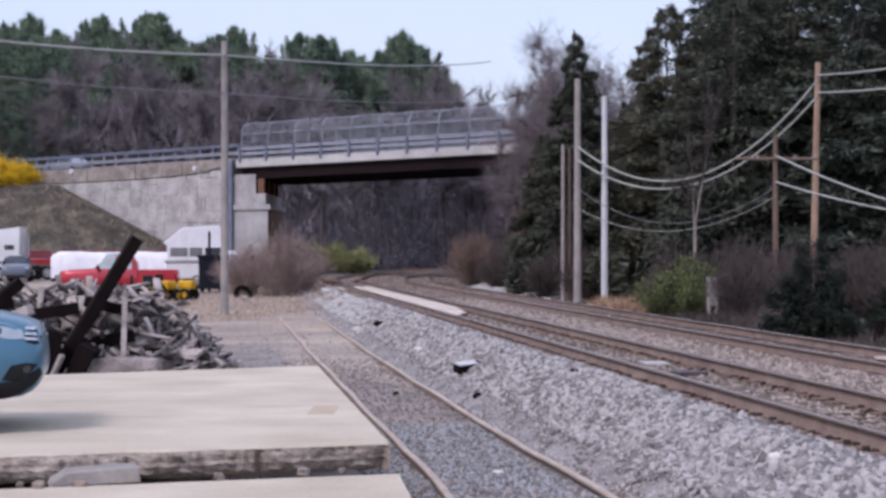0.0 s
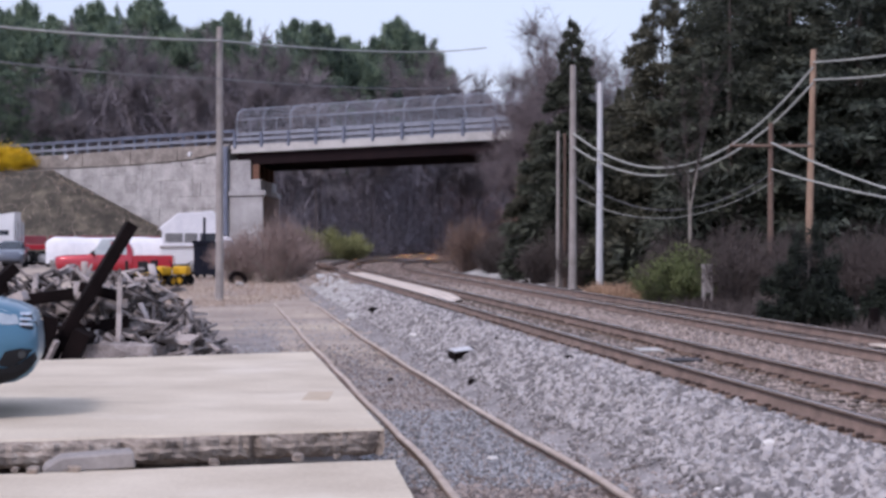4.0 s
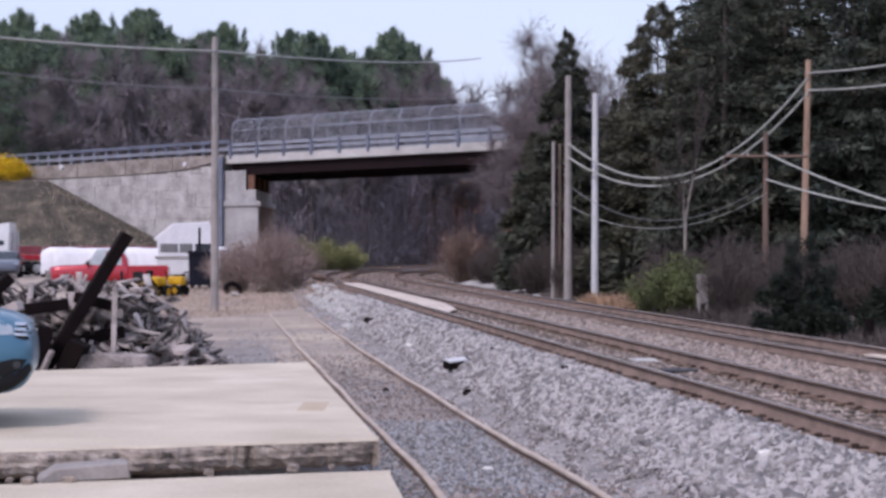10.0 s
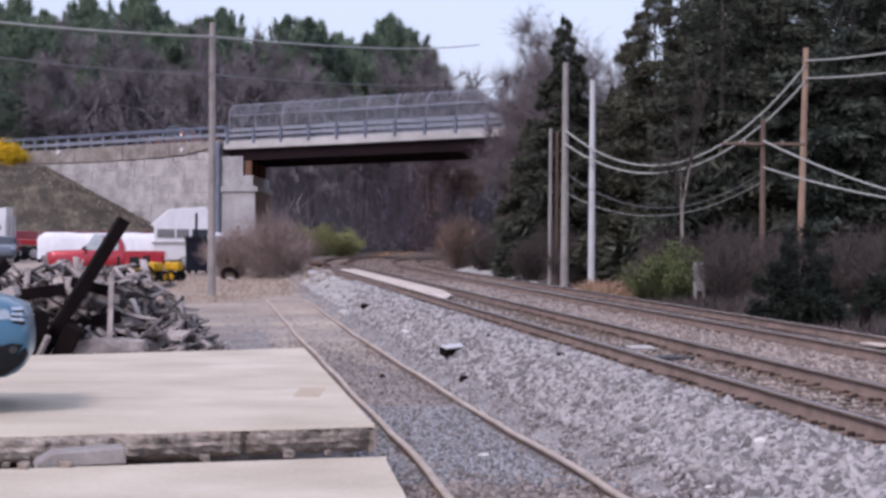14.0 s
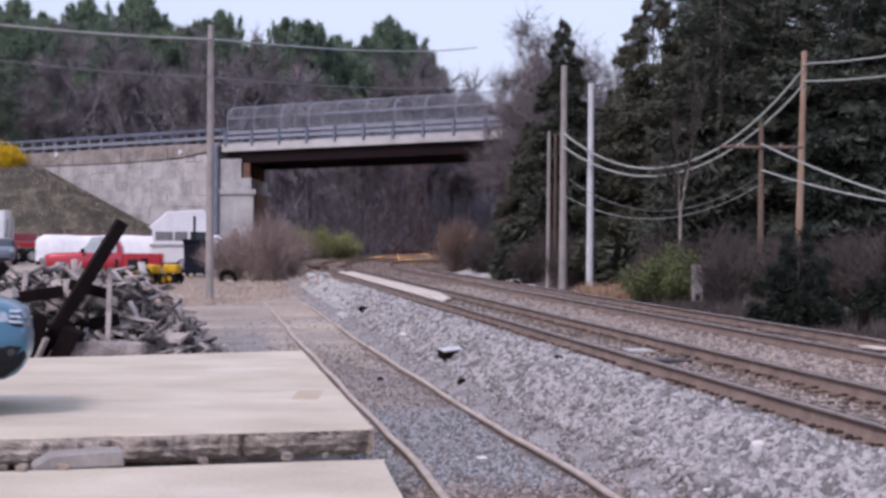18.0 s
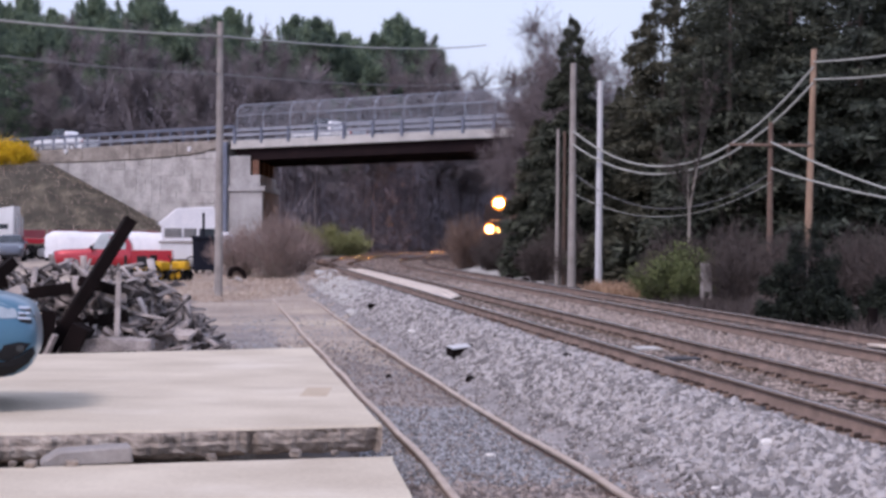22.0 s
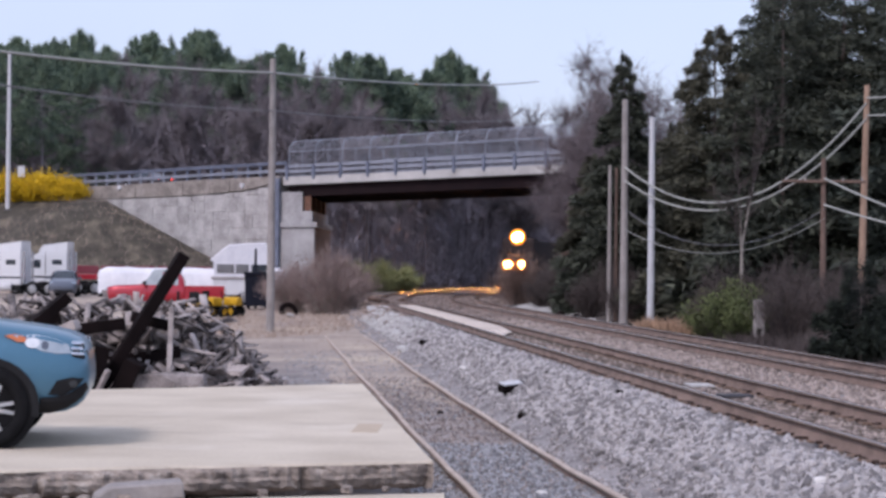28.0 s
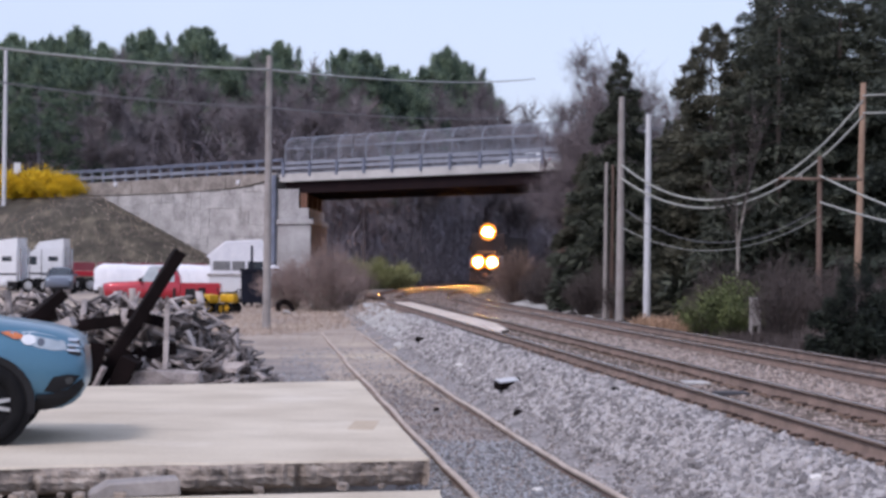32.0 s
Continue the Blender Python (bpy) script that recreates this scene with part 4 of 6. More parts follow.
# conifers along the far side of the tracks
S = [spruce(21, 11.5, 3.2, M["spruce_olive"], 52000, power=0.54), spruce(22, 14.5, 4.2, M["spruce"], 40000, low=0.01, power=0.58), spruce(23, 15.5, 4.6, M["spruce_dark"], 42000, power=0.56),
     spruce(24, 12.0, 3.4, M["spruce"], 44000, low=0.03, droop=0.3, power=0.82)]
for k, x, y, s, turn in ((3, 6.1, 95, 1.0, 0.3), (0, 5.0, 104, 0.68, 2.3), (0, 7.6, 121, 0.76, 4.0), (2, 8.0, 138, 0.62, 1.0), (2, 10.5, 142, 0.66, 2.0), (2, 13.0, 137, 0.66, 3.0), (2, 15.6, 142, 0.7, 4.0), (2, 18.4, 138, 0.7, 5.0), (0, 8.45, 78, 0.97, 1.0), (0, 10.0, 112, 0.85, 2.0), (1, 10.6, 75, 0.92, 2.0), (1, 13.0, 76, 0.98, 0.5), (2, 15.2, 74, 1.0, 1.4),
                         (1, 17.4, 73, 1.05, 2.9), (2, 12.4, 84, 1.05, 3.3), (2, 16.6, 83, 1.1, 4.4), (2, 9.6, 88, 0.6, 5.0), (1, 19.8, 75, 1.1, 5.5),
                         (2, 22.3, 77, 1.05, 0.7), (1, 20.0, 86, 1.2, 1.9), (2, 13.8, 94, 1.15, 2.2)):
    plant("spruce_tree", S[k], "tall dark green spruce in a dense row", "conifer", x, y, turn, s, "conifers beside the tracks")

# pines and bare woods behind the bridge
PN = [pine(31 + i, 23 + i, 4.3 + 0.3 * (i % 2), 11000) for i in range(6)]
BT = [bare_tree(41 + i, 16 + i, 0.5, M["bark_far"], M["twig"], 9000, 0.021, depth=5) for i in range(4)]
PT = [bare_tree(51 + i, 14.2, 0.62, M["bark"], M["grey_twig"], 8500, 0.009, 0.11, 6) for i in range(2)]


# ---- woods behind the bridge, planted clear of the tracks and the road ----
wr = random.Random(5)


def clear_spot(x, y, margin=3.0):
    q = x - float(track_shift(y))
    u = (x - B0[0]) * BD[0] + (y - B0[1]) * BD[1]
    v = (x - B0[0]) * BN[0] + (y - B0[1]) * BN[1]
    return not (0 < q < 14 + margin) and not (-14 - margin < v < margin)


spots = []
for ring, (ya, yb, step) in enumerate(((168, 180, 3.4), (184, 196, 3.8), (198, 212, 4.4), (214, 232, 5.5))):
    x = -62.0 - ring * 4
    while x < 46:
        x += step * wr.uniform(0.7, 1.3)
        y = wr.uniform(ya, yb) + max(0.0, (-x - 20)) * 0.35
        if clear_spot(x, y):
            spots.append((x, y, ring))
for x, y, ring in spots:
    k = wr.randrange(4)
    want = (skyline(x, y) - 1.55) * wr.uniform(0.76, 0.94) + 1.55 - float(ground_z(x, y))
    plant("bare_tree", BT[k], "leafless grey-brown broadleaf tree in a wood", "tree", x, y, wr.uniform(0, 6.28), want / (16 + k), "bare trees behind the bridge")
for i in range(88):
    x = -72 + (i // 2) * 1.95 + wr.uniform(-1.2, 1.2)
    y = (206 if i % 2 else 228) + wr.uniform(-7, 9) + max(0.0, (-x - 20)) * 0.3
    k = wr.randrange(6)
    if x / y > -0.02:
        x, y = x * 1.22, y * 1.22
    if x / y < 0.002 and clear_spot(x, y):
        want = (skyline(x, y) - 1.55) * wr.uniform(0.82, 1.09) + 1.55 - float(ground_z(x, y))
        plant("pine_tree", PN[k], "tall green pine above the bare wood", "conifer", x, y, wr.uniform(0, 6.28), want / (23 + k), "pines on the rise")
for x, y in ((-9, 214), (-6, 217), (-3, 216), (0, 219), (2, 222), (-11, 210), (-1, 225), (-9, 246), (-5.5, 252), (-2, 245), (1.5, 254), (5, 247), (8, 256), (11.5, 248), (15, 258), (3, 264), (9.5, 266), (-12, 240), (0, 240), (7, 241), (12.5, 270), (6, 272), (17, 276), (10, 260)):
    k = wr.randrange(4)
    want = (skyline(x, y) - 1.55) * wr.uniform(0.8, 0.98) + 1.55 - float(ground_z(x, y))
    plant("bare_tree", BT[k], "leafless tree far along the bend of the line", "tree", x, y, wr.uniform(0, 6.28), want / (16 + k), "bare trees behind the bridge")
for x, y in ((-45, 178), (-48, 172), (-42, 184), (-51, 182), (-46, 190), (-38.5, 192), (-52, 174), (-42.5, 171), (-39.5, 177), (-36.5, 183)):
    k = wr.randrange(6)
    want = (skyline(x, y) - 1.55) * wr.uniform(0.9, 1.06) + 1.55 - float(ground_z(x, y))
    plant("pine_tree", PN[k], "tall green pine behind the road ramp", "conifer", x, y, wr.uniform(0, 6.28), want / (23 + k), "pines on the rise")
for x, y, k in ((5.2, 119, 0.95), (5.9, 122, 1.1), (6.6, 117, 1.02), (5.7, 127, 1.08), (7.4, 123, 1.0), (8.6, 126, 0.98), (10.2, 120, 0.85), (6.5, 113, 0.7)):
    plant("bare_tree", PT[wr.randrange(2)], "grey-brown leafless tree beside the bridge", "tree", x, y, wr.uniform(0, 6.28), k, "bare trees beside the tracks")
slim = bare_tree(61, 8.0, 0.3, M["pale_bark"], M["brush_twig"], 260, 0.010, 0.06, 4)
plant("bare_tree", slim, "slender pale birch in front of the conifers", "tree", 8.3, 68, 0.4, 1.0)

# saplings and undergrowth that close the wood
count = 110000
tx, ty = npr.uniform(-66, 52, count), npr.uniform(163, 236, count)
tx[60000:], ty[60000:] = npr.uniform(-26, 18, count - 60000), npr.uniform(196, 244, count - 60000)
tq = tx - track_shift(ty)
tu = (tx - B0[0]) * BD[0] + (ty - B0[1]) * BD[1]
tv_ = (tx - B0[0]) * BN[0] + (ty - B0[1]) * BN[1]
keep = ((tq < -1.5) | (tq > 16.5)) & ((tv_ < -16) | (tv_ > 3))
tx, ty = tx[keep], ty[keep]
tz = ground_z(tx, ty) + npr.random(len(tx)) ** 1.3 * 11.0
v, f = blades(np.stack([tx, ty, tz], 1), np.tile([0, 0, 1.0], (len(tx), 1)), 1.9, 0.034, 0.75, npr)
tagged(put("undergrowth", from_arrays("undergrowth", v, f), M["wood_far"]), "dense grey-brown saplings filling the bare wood", "undergrowth", kind="stuff")

# ---- shrubs ----
brown = [shrub(71 + i, 4.2, 3.0, M["pale_twig"], 7000, 0.42, 70, 1.0, M["pale_bark"], 0.03) for i in range(2)]
red = shrub(73, 3.6, 3.2, M["red_twig"], 6000, 0.42, 60, 1.0, M["bark"], 0.03)
tall = shrub(79, 3.0, 5.8, M["red_twig"], 11000, 0.5, 90, 1.0, M["bark"], 0.03)
plant("brush", tall, "tall dense brown thicket beside the far track", "bush", 5.2, 113, 1, 1.0, "", None, ("branchwork", "foliage"))
plant("brush", tall, "tall dense brown thicket beside the far track", "bush", 6.6, 110, 3, 1.0, "", None, ("branchwork", "foliage"))
pale_green = shrub(78, 2.4, 1.5, M["leaf_pale"], 14000, 0.065, 60, 0.5, None, 0.35)
green = [shrub(75 + i, 2.2, 1.5, M["leaf_green"], 14000, 0.065, 60, 0.5, None, 0.35) for i in range(2)]
NS = ("branchwork", "foliage")
plant("brush", brown[0], "bare brown thorny bush at the edge of the yard", "bush", -8.0, 99, 0, 1.0, "", None, NS)
plant("brush", brown[1], "bare brown thorny bush at the edge of the yard", "bush", -9.9, 101, 2, 0.8, "", None, NS)
plant("brush", brown[1], "bare brown thorny bush near the tracks", "bush", -7.6, 103.5, 4, 0.9, "", None, NS)
plant("brush", red, "reddish-brown bare bush beside the far track", "bush", 1.55, 121, 0, 1.0, "", None, NS)
plant("brush", red, "reddish-brown bare bush beside the far track", "bush", 4.4, 122, 2, 0.85, "", None, NS)
for x, y, k in ((-7.2, 163, 1.6), (-9.2, 165, 1.6), (-5.4, 164, 1.4)):
    plant("shrub", pale_green, "fresh pale green shrub beyond the bridge", "bush", x - 1.7, y, x, k, "green shrubs", None, NS)
for x, y, k in ((7.35, 61.5, 1.15), (7.9, 62.5, 1.0), (6.8, 63, 1.0)):
    plant("shrub", green[1], "fresh green shrub beside the far track", "bush", x, y, x, k, "green shrubs", None, NS)
jun = spruce(81, 2.3, 1.25, M["juniper"], 16000, low=0.0, droop=0.0, blade=0.17, power=0.55)
for x, y, k, t in ((8.3, 46, 1.0, 0), (8.9, 46.9, 0.55, 3), (10.5, 46, 0.85, 4)):
    plant("juniper", jun, "low dark green juniper beside the far track", "bush", x, y, t, k, "junipers", None)
thick = [shrub(85 + i, 3.4, 2.6, M["brush_twig"], 5200, 0.36, 60, 1.0, M["bark"], 0.035) for i in range(2)]
for i, (x, y, k) in enumerate(((8.4, 58, 0.65), (9.8, 57, 0.7), (11.2, 56, 0.7), (12.5, 55, 0.8), (10.4, 61, 0.8), (12.6, 61, 0.8), (13.5, 58, 0.7), (7.2, 62, 0.8), (9.0, 63, 0.9),
                              (5.6, 80, 0.7), (4.2, 88, 0.7), (5.4, 92, 0.9), (3.6, 100, 0.9), (2.8, 108, 0.75), (4.9, 115.5, 1.2), (4.6, 117.5, 1.25))):
    plant("brush", thick[i % 2], "bare grey-brown undergrowth beside the tracks", "bush", x, y, i * 1.3, k, "undergrowth", None, NS)
yel = shrub(91, 3.4, 2.1, M["forsythia"], 8000, 0.16, 70, 0.7, M["bark"], 0.30)
for u, w, k in ((-21.3, 1.2, 0.8), (-23.0, 1.5, 1.0), (-25.0, 1.3, 1.05), (-27.0, 1.6, 1.0), (-29.0, 1.4, 1.1), (-31.0, 1.5, 1.0)):
    x, y = B0 + BD * u + BN * w
    plant("forsythia_bush", yel, "bright yellow flowering bush on the earth bank", "bush", x, y, x, k, "yellow bushes", None, NS)


def tufts(name, mat, x0, x1, y0, y1, count, h, label, spread=1.0):
    x, y = npr.uniform(x0, x1, count), npr.uniform(y0, y1, count)
    keep = ((x - (x0 + x1) / 2) / ((x1 - x0) / 2)) ** 2 + ((y - (y0 + y1) / 2) / ((y1 - y0) / 2)) ** 2 < 1
    x, y = x[keep], y[keep]
    p = np.stack([x, y, ground_z(x, y)], 1)
    v, f = blades(p, np.tile([0, 0, 1.0], (len(p), 1)), h, h * 0.06, 1.0, npr)
    tagged(put(name, from_arrays(name, v, f), mat), label, "grass", kind="stuff")


tufts("dry_grass", M["dry_grass"], 4.9, 7.1, 64, 70, 4200, 0.5, "orange-tan dry grass beside the far track")
tufts("dry_grass", M["tan_grass"], -13, -5.2, 70, 112, 9000, 0.2, "flattened tan dry grass at the yard edge")

for x0_, y0_ in ((-8.6, 76), (-6.2, 84), (-11, 88), (-7.5, 92)):
    tufts("dry_grass", M["tan_grass"], x0_ - 2.2, x0_ + 2.2, y0_ - 4, y0_ + 4, 1100, 0.16, "matted pale dry grass in the yard")
tufts("dry_grass", M["tan_grass"], -44, -18, 138, 156, 5000, 0.3, "thin dead grass on the earth bank")
tufts("dry_grass", M["tan_grass"], -10.5, -3.4, 60, 80, 1300, 0.12, "trampled pale dry grass round the yard pole")
tufts("dry_grass", M["tan_grass"], -6.2, 0.5, 46, 66, 500, 0.1, "sparse dead grass along the sunken siding")

# Strip of dark tufts painting the shadow below the shrubs along the track.
for y0_ in range(40, 76, 4):
    x0_ = 13.9 + float(track_shift(y0_))
    tufts("dry_grass", M["brush_twig"], x0_ - 0.6, x0_ + 1.6, y0_ - 3.0, y0_ + 3.0, 1500, 0.3, "low dark tufts standing for the shade under the shrubs")

# ---- small things beside the tracks ----
cab = thing("signal_box", "grey steel trackside relay cabinet on two legs", "cabinet", pose(7.84, 60, float(ground_z(7.84, 60)), 0, 0, 12))
bm = bm_new()
box(bm, -0.14, 0.14, -0.12, 0.12, 0.30, 1.12, bevel=0.015)
part("case", bm, M["pole_grey"], cab)
bm = bm_new()
box(bm, -0.155, 0.155, -0.14, 0.14, 1.12, 1.155)
part("lid", bm, M["pole_grey"], cab)
bm = bm_new()
box(bm, -0.115, 0.115, -0.135, -0.121, 0.36, 1.05, bevel=0.004)
part("door", bm, M["pole_grey"], cab)
for x in (-0.11, 0.11):
    bm = bm_new()
    box(bm, x - 0.03, x + 0.03, -0.1, 0.1, -0.05, 0.31)
    part("leg", bm, M["pole_grey"], cab)
bm = bm_new()
rod(bm, (0, 0, -0.05), (0.02, 0, 0.48), 0.13, 0.11, 9)
st = part("post_stump", bm, M["black_tie"], None)
st.location = (9.35, 44, float(ground_z(9.35, 44)))
tagged(st, "short dark wooden post stump beside the track", "post")

for name, x, y, z, w, d, turn, m_, lab in (("board", 3.25, 31.9, -0.225, 0.19, 0.3, 5, "bridge_concrete", "pale board lying between the rails"), ("board", 3.49, 29.25, -0.22, 0.24, 0.2, 4, "slate", "dark slate-grey board lying between the rails"),
                                    ("board", 7.43, 33.9, -0.27, 0.13, 0.5, 10, "plank", "pale plank end lying on the far track")):
    bm = bm_new()
    box(bm, -w, w, -d, d, -0.015, 0.02, bevel=0.008)
    o = part(name, bm, M[m_])
    o.matrix_basis = pose(x, y, z, 0, 0, turn)
    tagged(o, lab, "board")
bm = bm_new()
box(bm, -0.55, 0.55, -1.7, 1.7, -0.2, 0.10, bevel=0.04)
o = part("concrete_slab", bm, M["bridge_concrete"])
o.matrix_basis = pose(-5.15, 93.5, -0.33, 1, -2, 6)
tagged(o, "pale concrete slab at the edge of the track bed", "slab")
tyre_ = thing("old_tyre", "old black tyre lying beside the brown bush", "tyre", pose(-9.75, 97.5, float(ground_z(-9.75, 97.5)) + 0.16, 62, 10, 20))
bm = bm_new()
ring_ = [[bm.verts.new(((0.36 + 0.13 * math.cos(b)) * math.cos(a), (0.36 + 0.13 * math.cos(b)) * math.sin(a), 0.13 * math.sin(b))) for b in np.arange(0, 6.28, 0.785)] for a in np.arange(0, 6.28, 0.3142)]
for i in range(20):
    for j in range(8):
        bm.faces.new((ring_[i][j], ring_[(i + 1) % 20][j], ring_[(i + 1) % 20][(j + 1) % 8], ring_[i][(j + 1) % 8]))
part("tread", bm, M["black_tie"], tyre_, smooth=True)
for a_, b_, r_, m_, lab in (((2.9, 113.5, -0.25), (3.35, 109.5, -0.22), 0.16, "black_tie", "dark rotten log lying beside the far track"), ((3.0, 112.0, -0.05), (3.6, 109.0, -0.1), 0.11, "bark", "brown log lying on a darker log"),
                         ((4.3, 92.4, -0.4), (4.05, 92.3, 0.6), 0.10, "pale_bark", "pale broken stump leaning beside the far track"), ((6.1, 73.2, -0.27), (6.4, 69.8, -0.25), 0.14, "black_tie", "black log in the dry grass"),
                         ((6.2, 68.2, -0.27), (6.5, 65.6, -0.2), 0.14, "black_tie", "short black stub in the dry grass")):
    bm = bm_new()
    rod(bm, a_, b_, r_, r_ * 0.8, 9)
    bmesh.ops.subdivide_edges(bm, edges=[e for e in bm.edges if e.calc_length() > 0.4], cuts=5)
    for v in bm.verts:
        v.co += Vector((rnd.uniform(-1, 1), rnd.uniform(-1, 1), rnd.uniform(-1, 1))) * r_ * 0.18
    tagged(part("log", bm, M[m_]), lab, "log")
junk = thing("scrap_block", "white-topped broken concrete block lying on the ballast", "rubble", pose(0.42, 37, float(ground_z(0.42, 37)) + 0.05, 8, -6, 24))
bm = bm_new()
box(bm, -0.27, 0.27, -0.16, 0.16, -0.06, 0.10, bevel=0.03)
part("block", bm, M["black_tie"], junk)
bm = bm_new()
box(bm, -0.26, 0.12, -0.15, 0.13, 0.10, 0.125, bevel=0.01)
part("white_face", bm, M["pole_white"], junk, "white broken face")
white = material("white_stone", (0.74, 0.72, 0.7), (0.62, 0.6, 0.57), 4, 0.8)
for x, y, s, lab in ((2.97, 18.3, 0.10, "pale white stone on the grey ballast"), (2.35, 17.2, 0.05, "pale white stone on the grey ballast"), (0.55, 21.6, 0.07, "pale stone on the siding"),
                     (-0.62, 45.5, 0.12, "pale stone beside the near rail"), (1.0, 48, 0.1, "pale stone beside the far rail")):
    bm = bm_new()
    bmesh.ops.create_icosphere(bm, subdivisions=2, radius=1.0)
    rr = random.Random(int(x * 100))
    for v in bm.verts:
        v.co *= rr.uniform(0.85, 1.1)
    bmesh.ops.transform(bm, matrix=Matrix.Diagonal((s, s * 0.6, s * 0.45, 1)), verts=bm.verts)
    o = part("stone", bm, white)
    o.matrix_basis = pose(x, y, float(ground_z(x, y)) + s * 0.4, 10, 5, 25)
    tagged(o, lab, "stone")
for x, y, s in ((-5.6, 104, 0.5), (-6.2, 108, 0.6), (-4.9, 112, 0.45), (6.4, 70.3, 0.42), (6.15, 70.8, 0.3), (5.55, 80, 0.4), (3.5, 117.5, 0.55), (4.2, 112, 0.5), (2.9, 86, 0.4), (3.4, 84, 0.35), (2.4, 88, 0.3), (3.9, 81, 0.3), (4.6, 72, 0.25), (5.9, 66, 0.22), (-0.9, 36.0, 0.1), (0.5, 33.2, 0.12), (1.0, 36.5, 0.09), (1.9, 30, 0.1), (-2.6, 60, 0.3), (-3.2, 68, 0.3), (-1.9, 58, 0.22), (-9.6, 74.2, 0.34), (-9.3, 94, 0.3), (-9.0, 72.5, 0.2)):
    bm = bm_new()
    bmesh.ops.create_icosphere(bm, subdivisions=2, radius=1.0)
    rr = random.Random(int(y * 10))
    for v in bm.verts:
        v.co = Vector((v.co.x * s * rr.uniform(0.7, 1.1), v.co.y * s * 0.6 * rr.uniform(0.7, 1.1), v.co.z * s * 0.42 * rr.uniform(0.6, 1.2)))
    o = part("rubble", bm, M["pole_brown"] if y > 100 and x < 0 else M["black_tie"] if y < 50 or s >= 0.32 or y < 75 and s < 0.26 else M["bridge_concrete"])
    o.matrix_basis = pose(x, y, float(ground_z(x, y)) + s * 0.25, 8, -12, x * 90)
    tagged(o, "dark lump of scrap on the ballast" if o.data.materials[0] != M["bridge_concrete"] else "pale lump of broken concrete beside the track", "rubble")

# ---- heap of scrapped ties behind the platform ----
heap = thing("timber_heap", "heap of broken grey railway ties and splintered timber", "timber heap", pose(-5.0, 30.5, -0.93))
hr = random.Random(3)
shapes = []
for i, (L, w, t) in enumerate(((2.0, 0.22, 0.17), (1.2, 0.2, 0.15), (0.75, 0.2, 0.07), (0.95, 0.12, 0.04), (0.45, 0.21, 0.15), (1.0, 0.045, 0.03))):
    bm = bm_new()
    box(bm, -L / 2, L / 2, -w / 2, w / 2, -t / 2, t / 2)
    bmesh.ops.subdivide_edges(bm, edges=[e for e in bm.edges if e.calc_length() > 0.5 * L], cuts=3)
    for v in bm.verts:
        v.co += Vector((hr.uniform(-0.11, 0.07) if abs(v.co.x) > L * 0.45 else 0, hr.uniform(-0.03, 0.03), hr.uniform(-0.022, 0.022)))
    me = bpy.data.meshes.new("timber")
    bm.to_mesh(me)
    bm.free()
    me.materials.append(M["old_tie"])
    shapes.append(me)
for i in range(280):
    a, rr = hr.uniform(0, 6.28), hr.random() ** 0.5
    dx, dy = math.cos(a) * rr * 2.1, math.sin(a) * rr * 1.6
    if i < 60:
        dx -= 1.7
    prof = (1.9 if dx > -0.4 else 1.45) * (1 - (max(0.0, dx - 0.6) / 1.75)) * (1 - (dy / 2.0) ** 2)
    z = hr.uniform(0.3, 0.95) * max(0.1, prof) + 0.03
    k = hr.choice((1, 2, 2, 3, 3, 3, 4, 4, 5, 5, 5)) if dx < 0.7 else hr.choice((2, 4, 4, 4, 5, 5))
    if dx > 1.2:
        z *= 0.8
    put("timber", shapes[k], None, heap, m=pose(dx, dy, z, hr.uniform(-30, 30), hr.gauss(0, 15 if k in (2, 3, 4) else 24 if k == 5 else 8), hr.uniform(0, 360)))
# Added black core; its colour gives the deep shade between the timbers.
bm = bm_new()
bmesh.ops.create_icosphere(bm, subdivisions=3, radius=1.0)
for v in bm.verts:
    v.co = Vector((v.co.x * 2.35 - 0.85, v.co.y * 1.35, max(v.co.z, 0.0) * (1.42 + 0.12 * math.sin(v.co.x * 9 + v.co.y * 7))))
part("packed_core", bm, M["black_tie"], heap, "black core standing for the shade in the heap's gaps")
nb = 1500
ba, brad = npr.uniform(0, 6.283, nb), npr.random(nb) ** 0.5
bx, by = np.cos(ba) * brad * 2.3 - 0.6 * (npr.random(nb) < 0.3), np.sin(ba) * brad * 1.7
bh = 1.95 * (1 - np.maximum(0, bx - 0.6) / 1.9) * (1 - (by / 2.0) ** 2)
cube = np.array([[i, j, k] for i in (-1, 1) for j in (-1, 1) for k in (-1, 1)], float) * 0.5
quads = np.array([[0, 1, 3, 2], [4, 6, 7, 5], [0, 4, 5, 1], [2, 3, 7, 6], [0, 2, 6, 4], [1, 5, 7, 3]])
dims = np.stack([npr.uniform(0.12, 0.7, nb), npr.uniform(0.02, 0.12, nb), npr.uniform(0.012, 0.05, nb)], 1)
yaw, pit = npr.uniform(0, 6.283, nb), npr.normal(size=nb) * 0.6
loc = cube[None] * dims[:, None]
cp_, sp_ = np.cos(pit)[:, None], np.sin(pit)[:, None]
lx, lz = loc[..., 0] * cp_ - loc[..., 2] * sp_, loc[..., 0] * sp_ + loc[..., 2] * cp_
cy_, sy_ = np.cos(yaw)[:, None], np.sin(yaw)[:, None]
vv = np.stack([lx * cy_ - loc[..., 1] * sy_ + bx[:, None], lx * sy_ + loc[..., 1] * cy_ + by[:, None], lz + (np.maximum(bh, 0.1) * npr.uniform(0.35, 1.02, nb))[:, None]], -1)
tagged(put("splinter_litter", from_arrays("splinter_litter", vv.reshape(-1, 3), (quads[None] + (np.arange(nb) * 8)[:, None, None]).reshape(-1, 4)), M["splinter"], heap), kind="stuff")
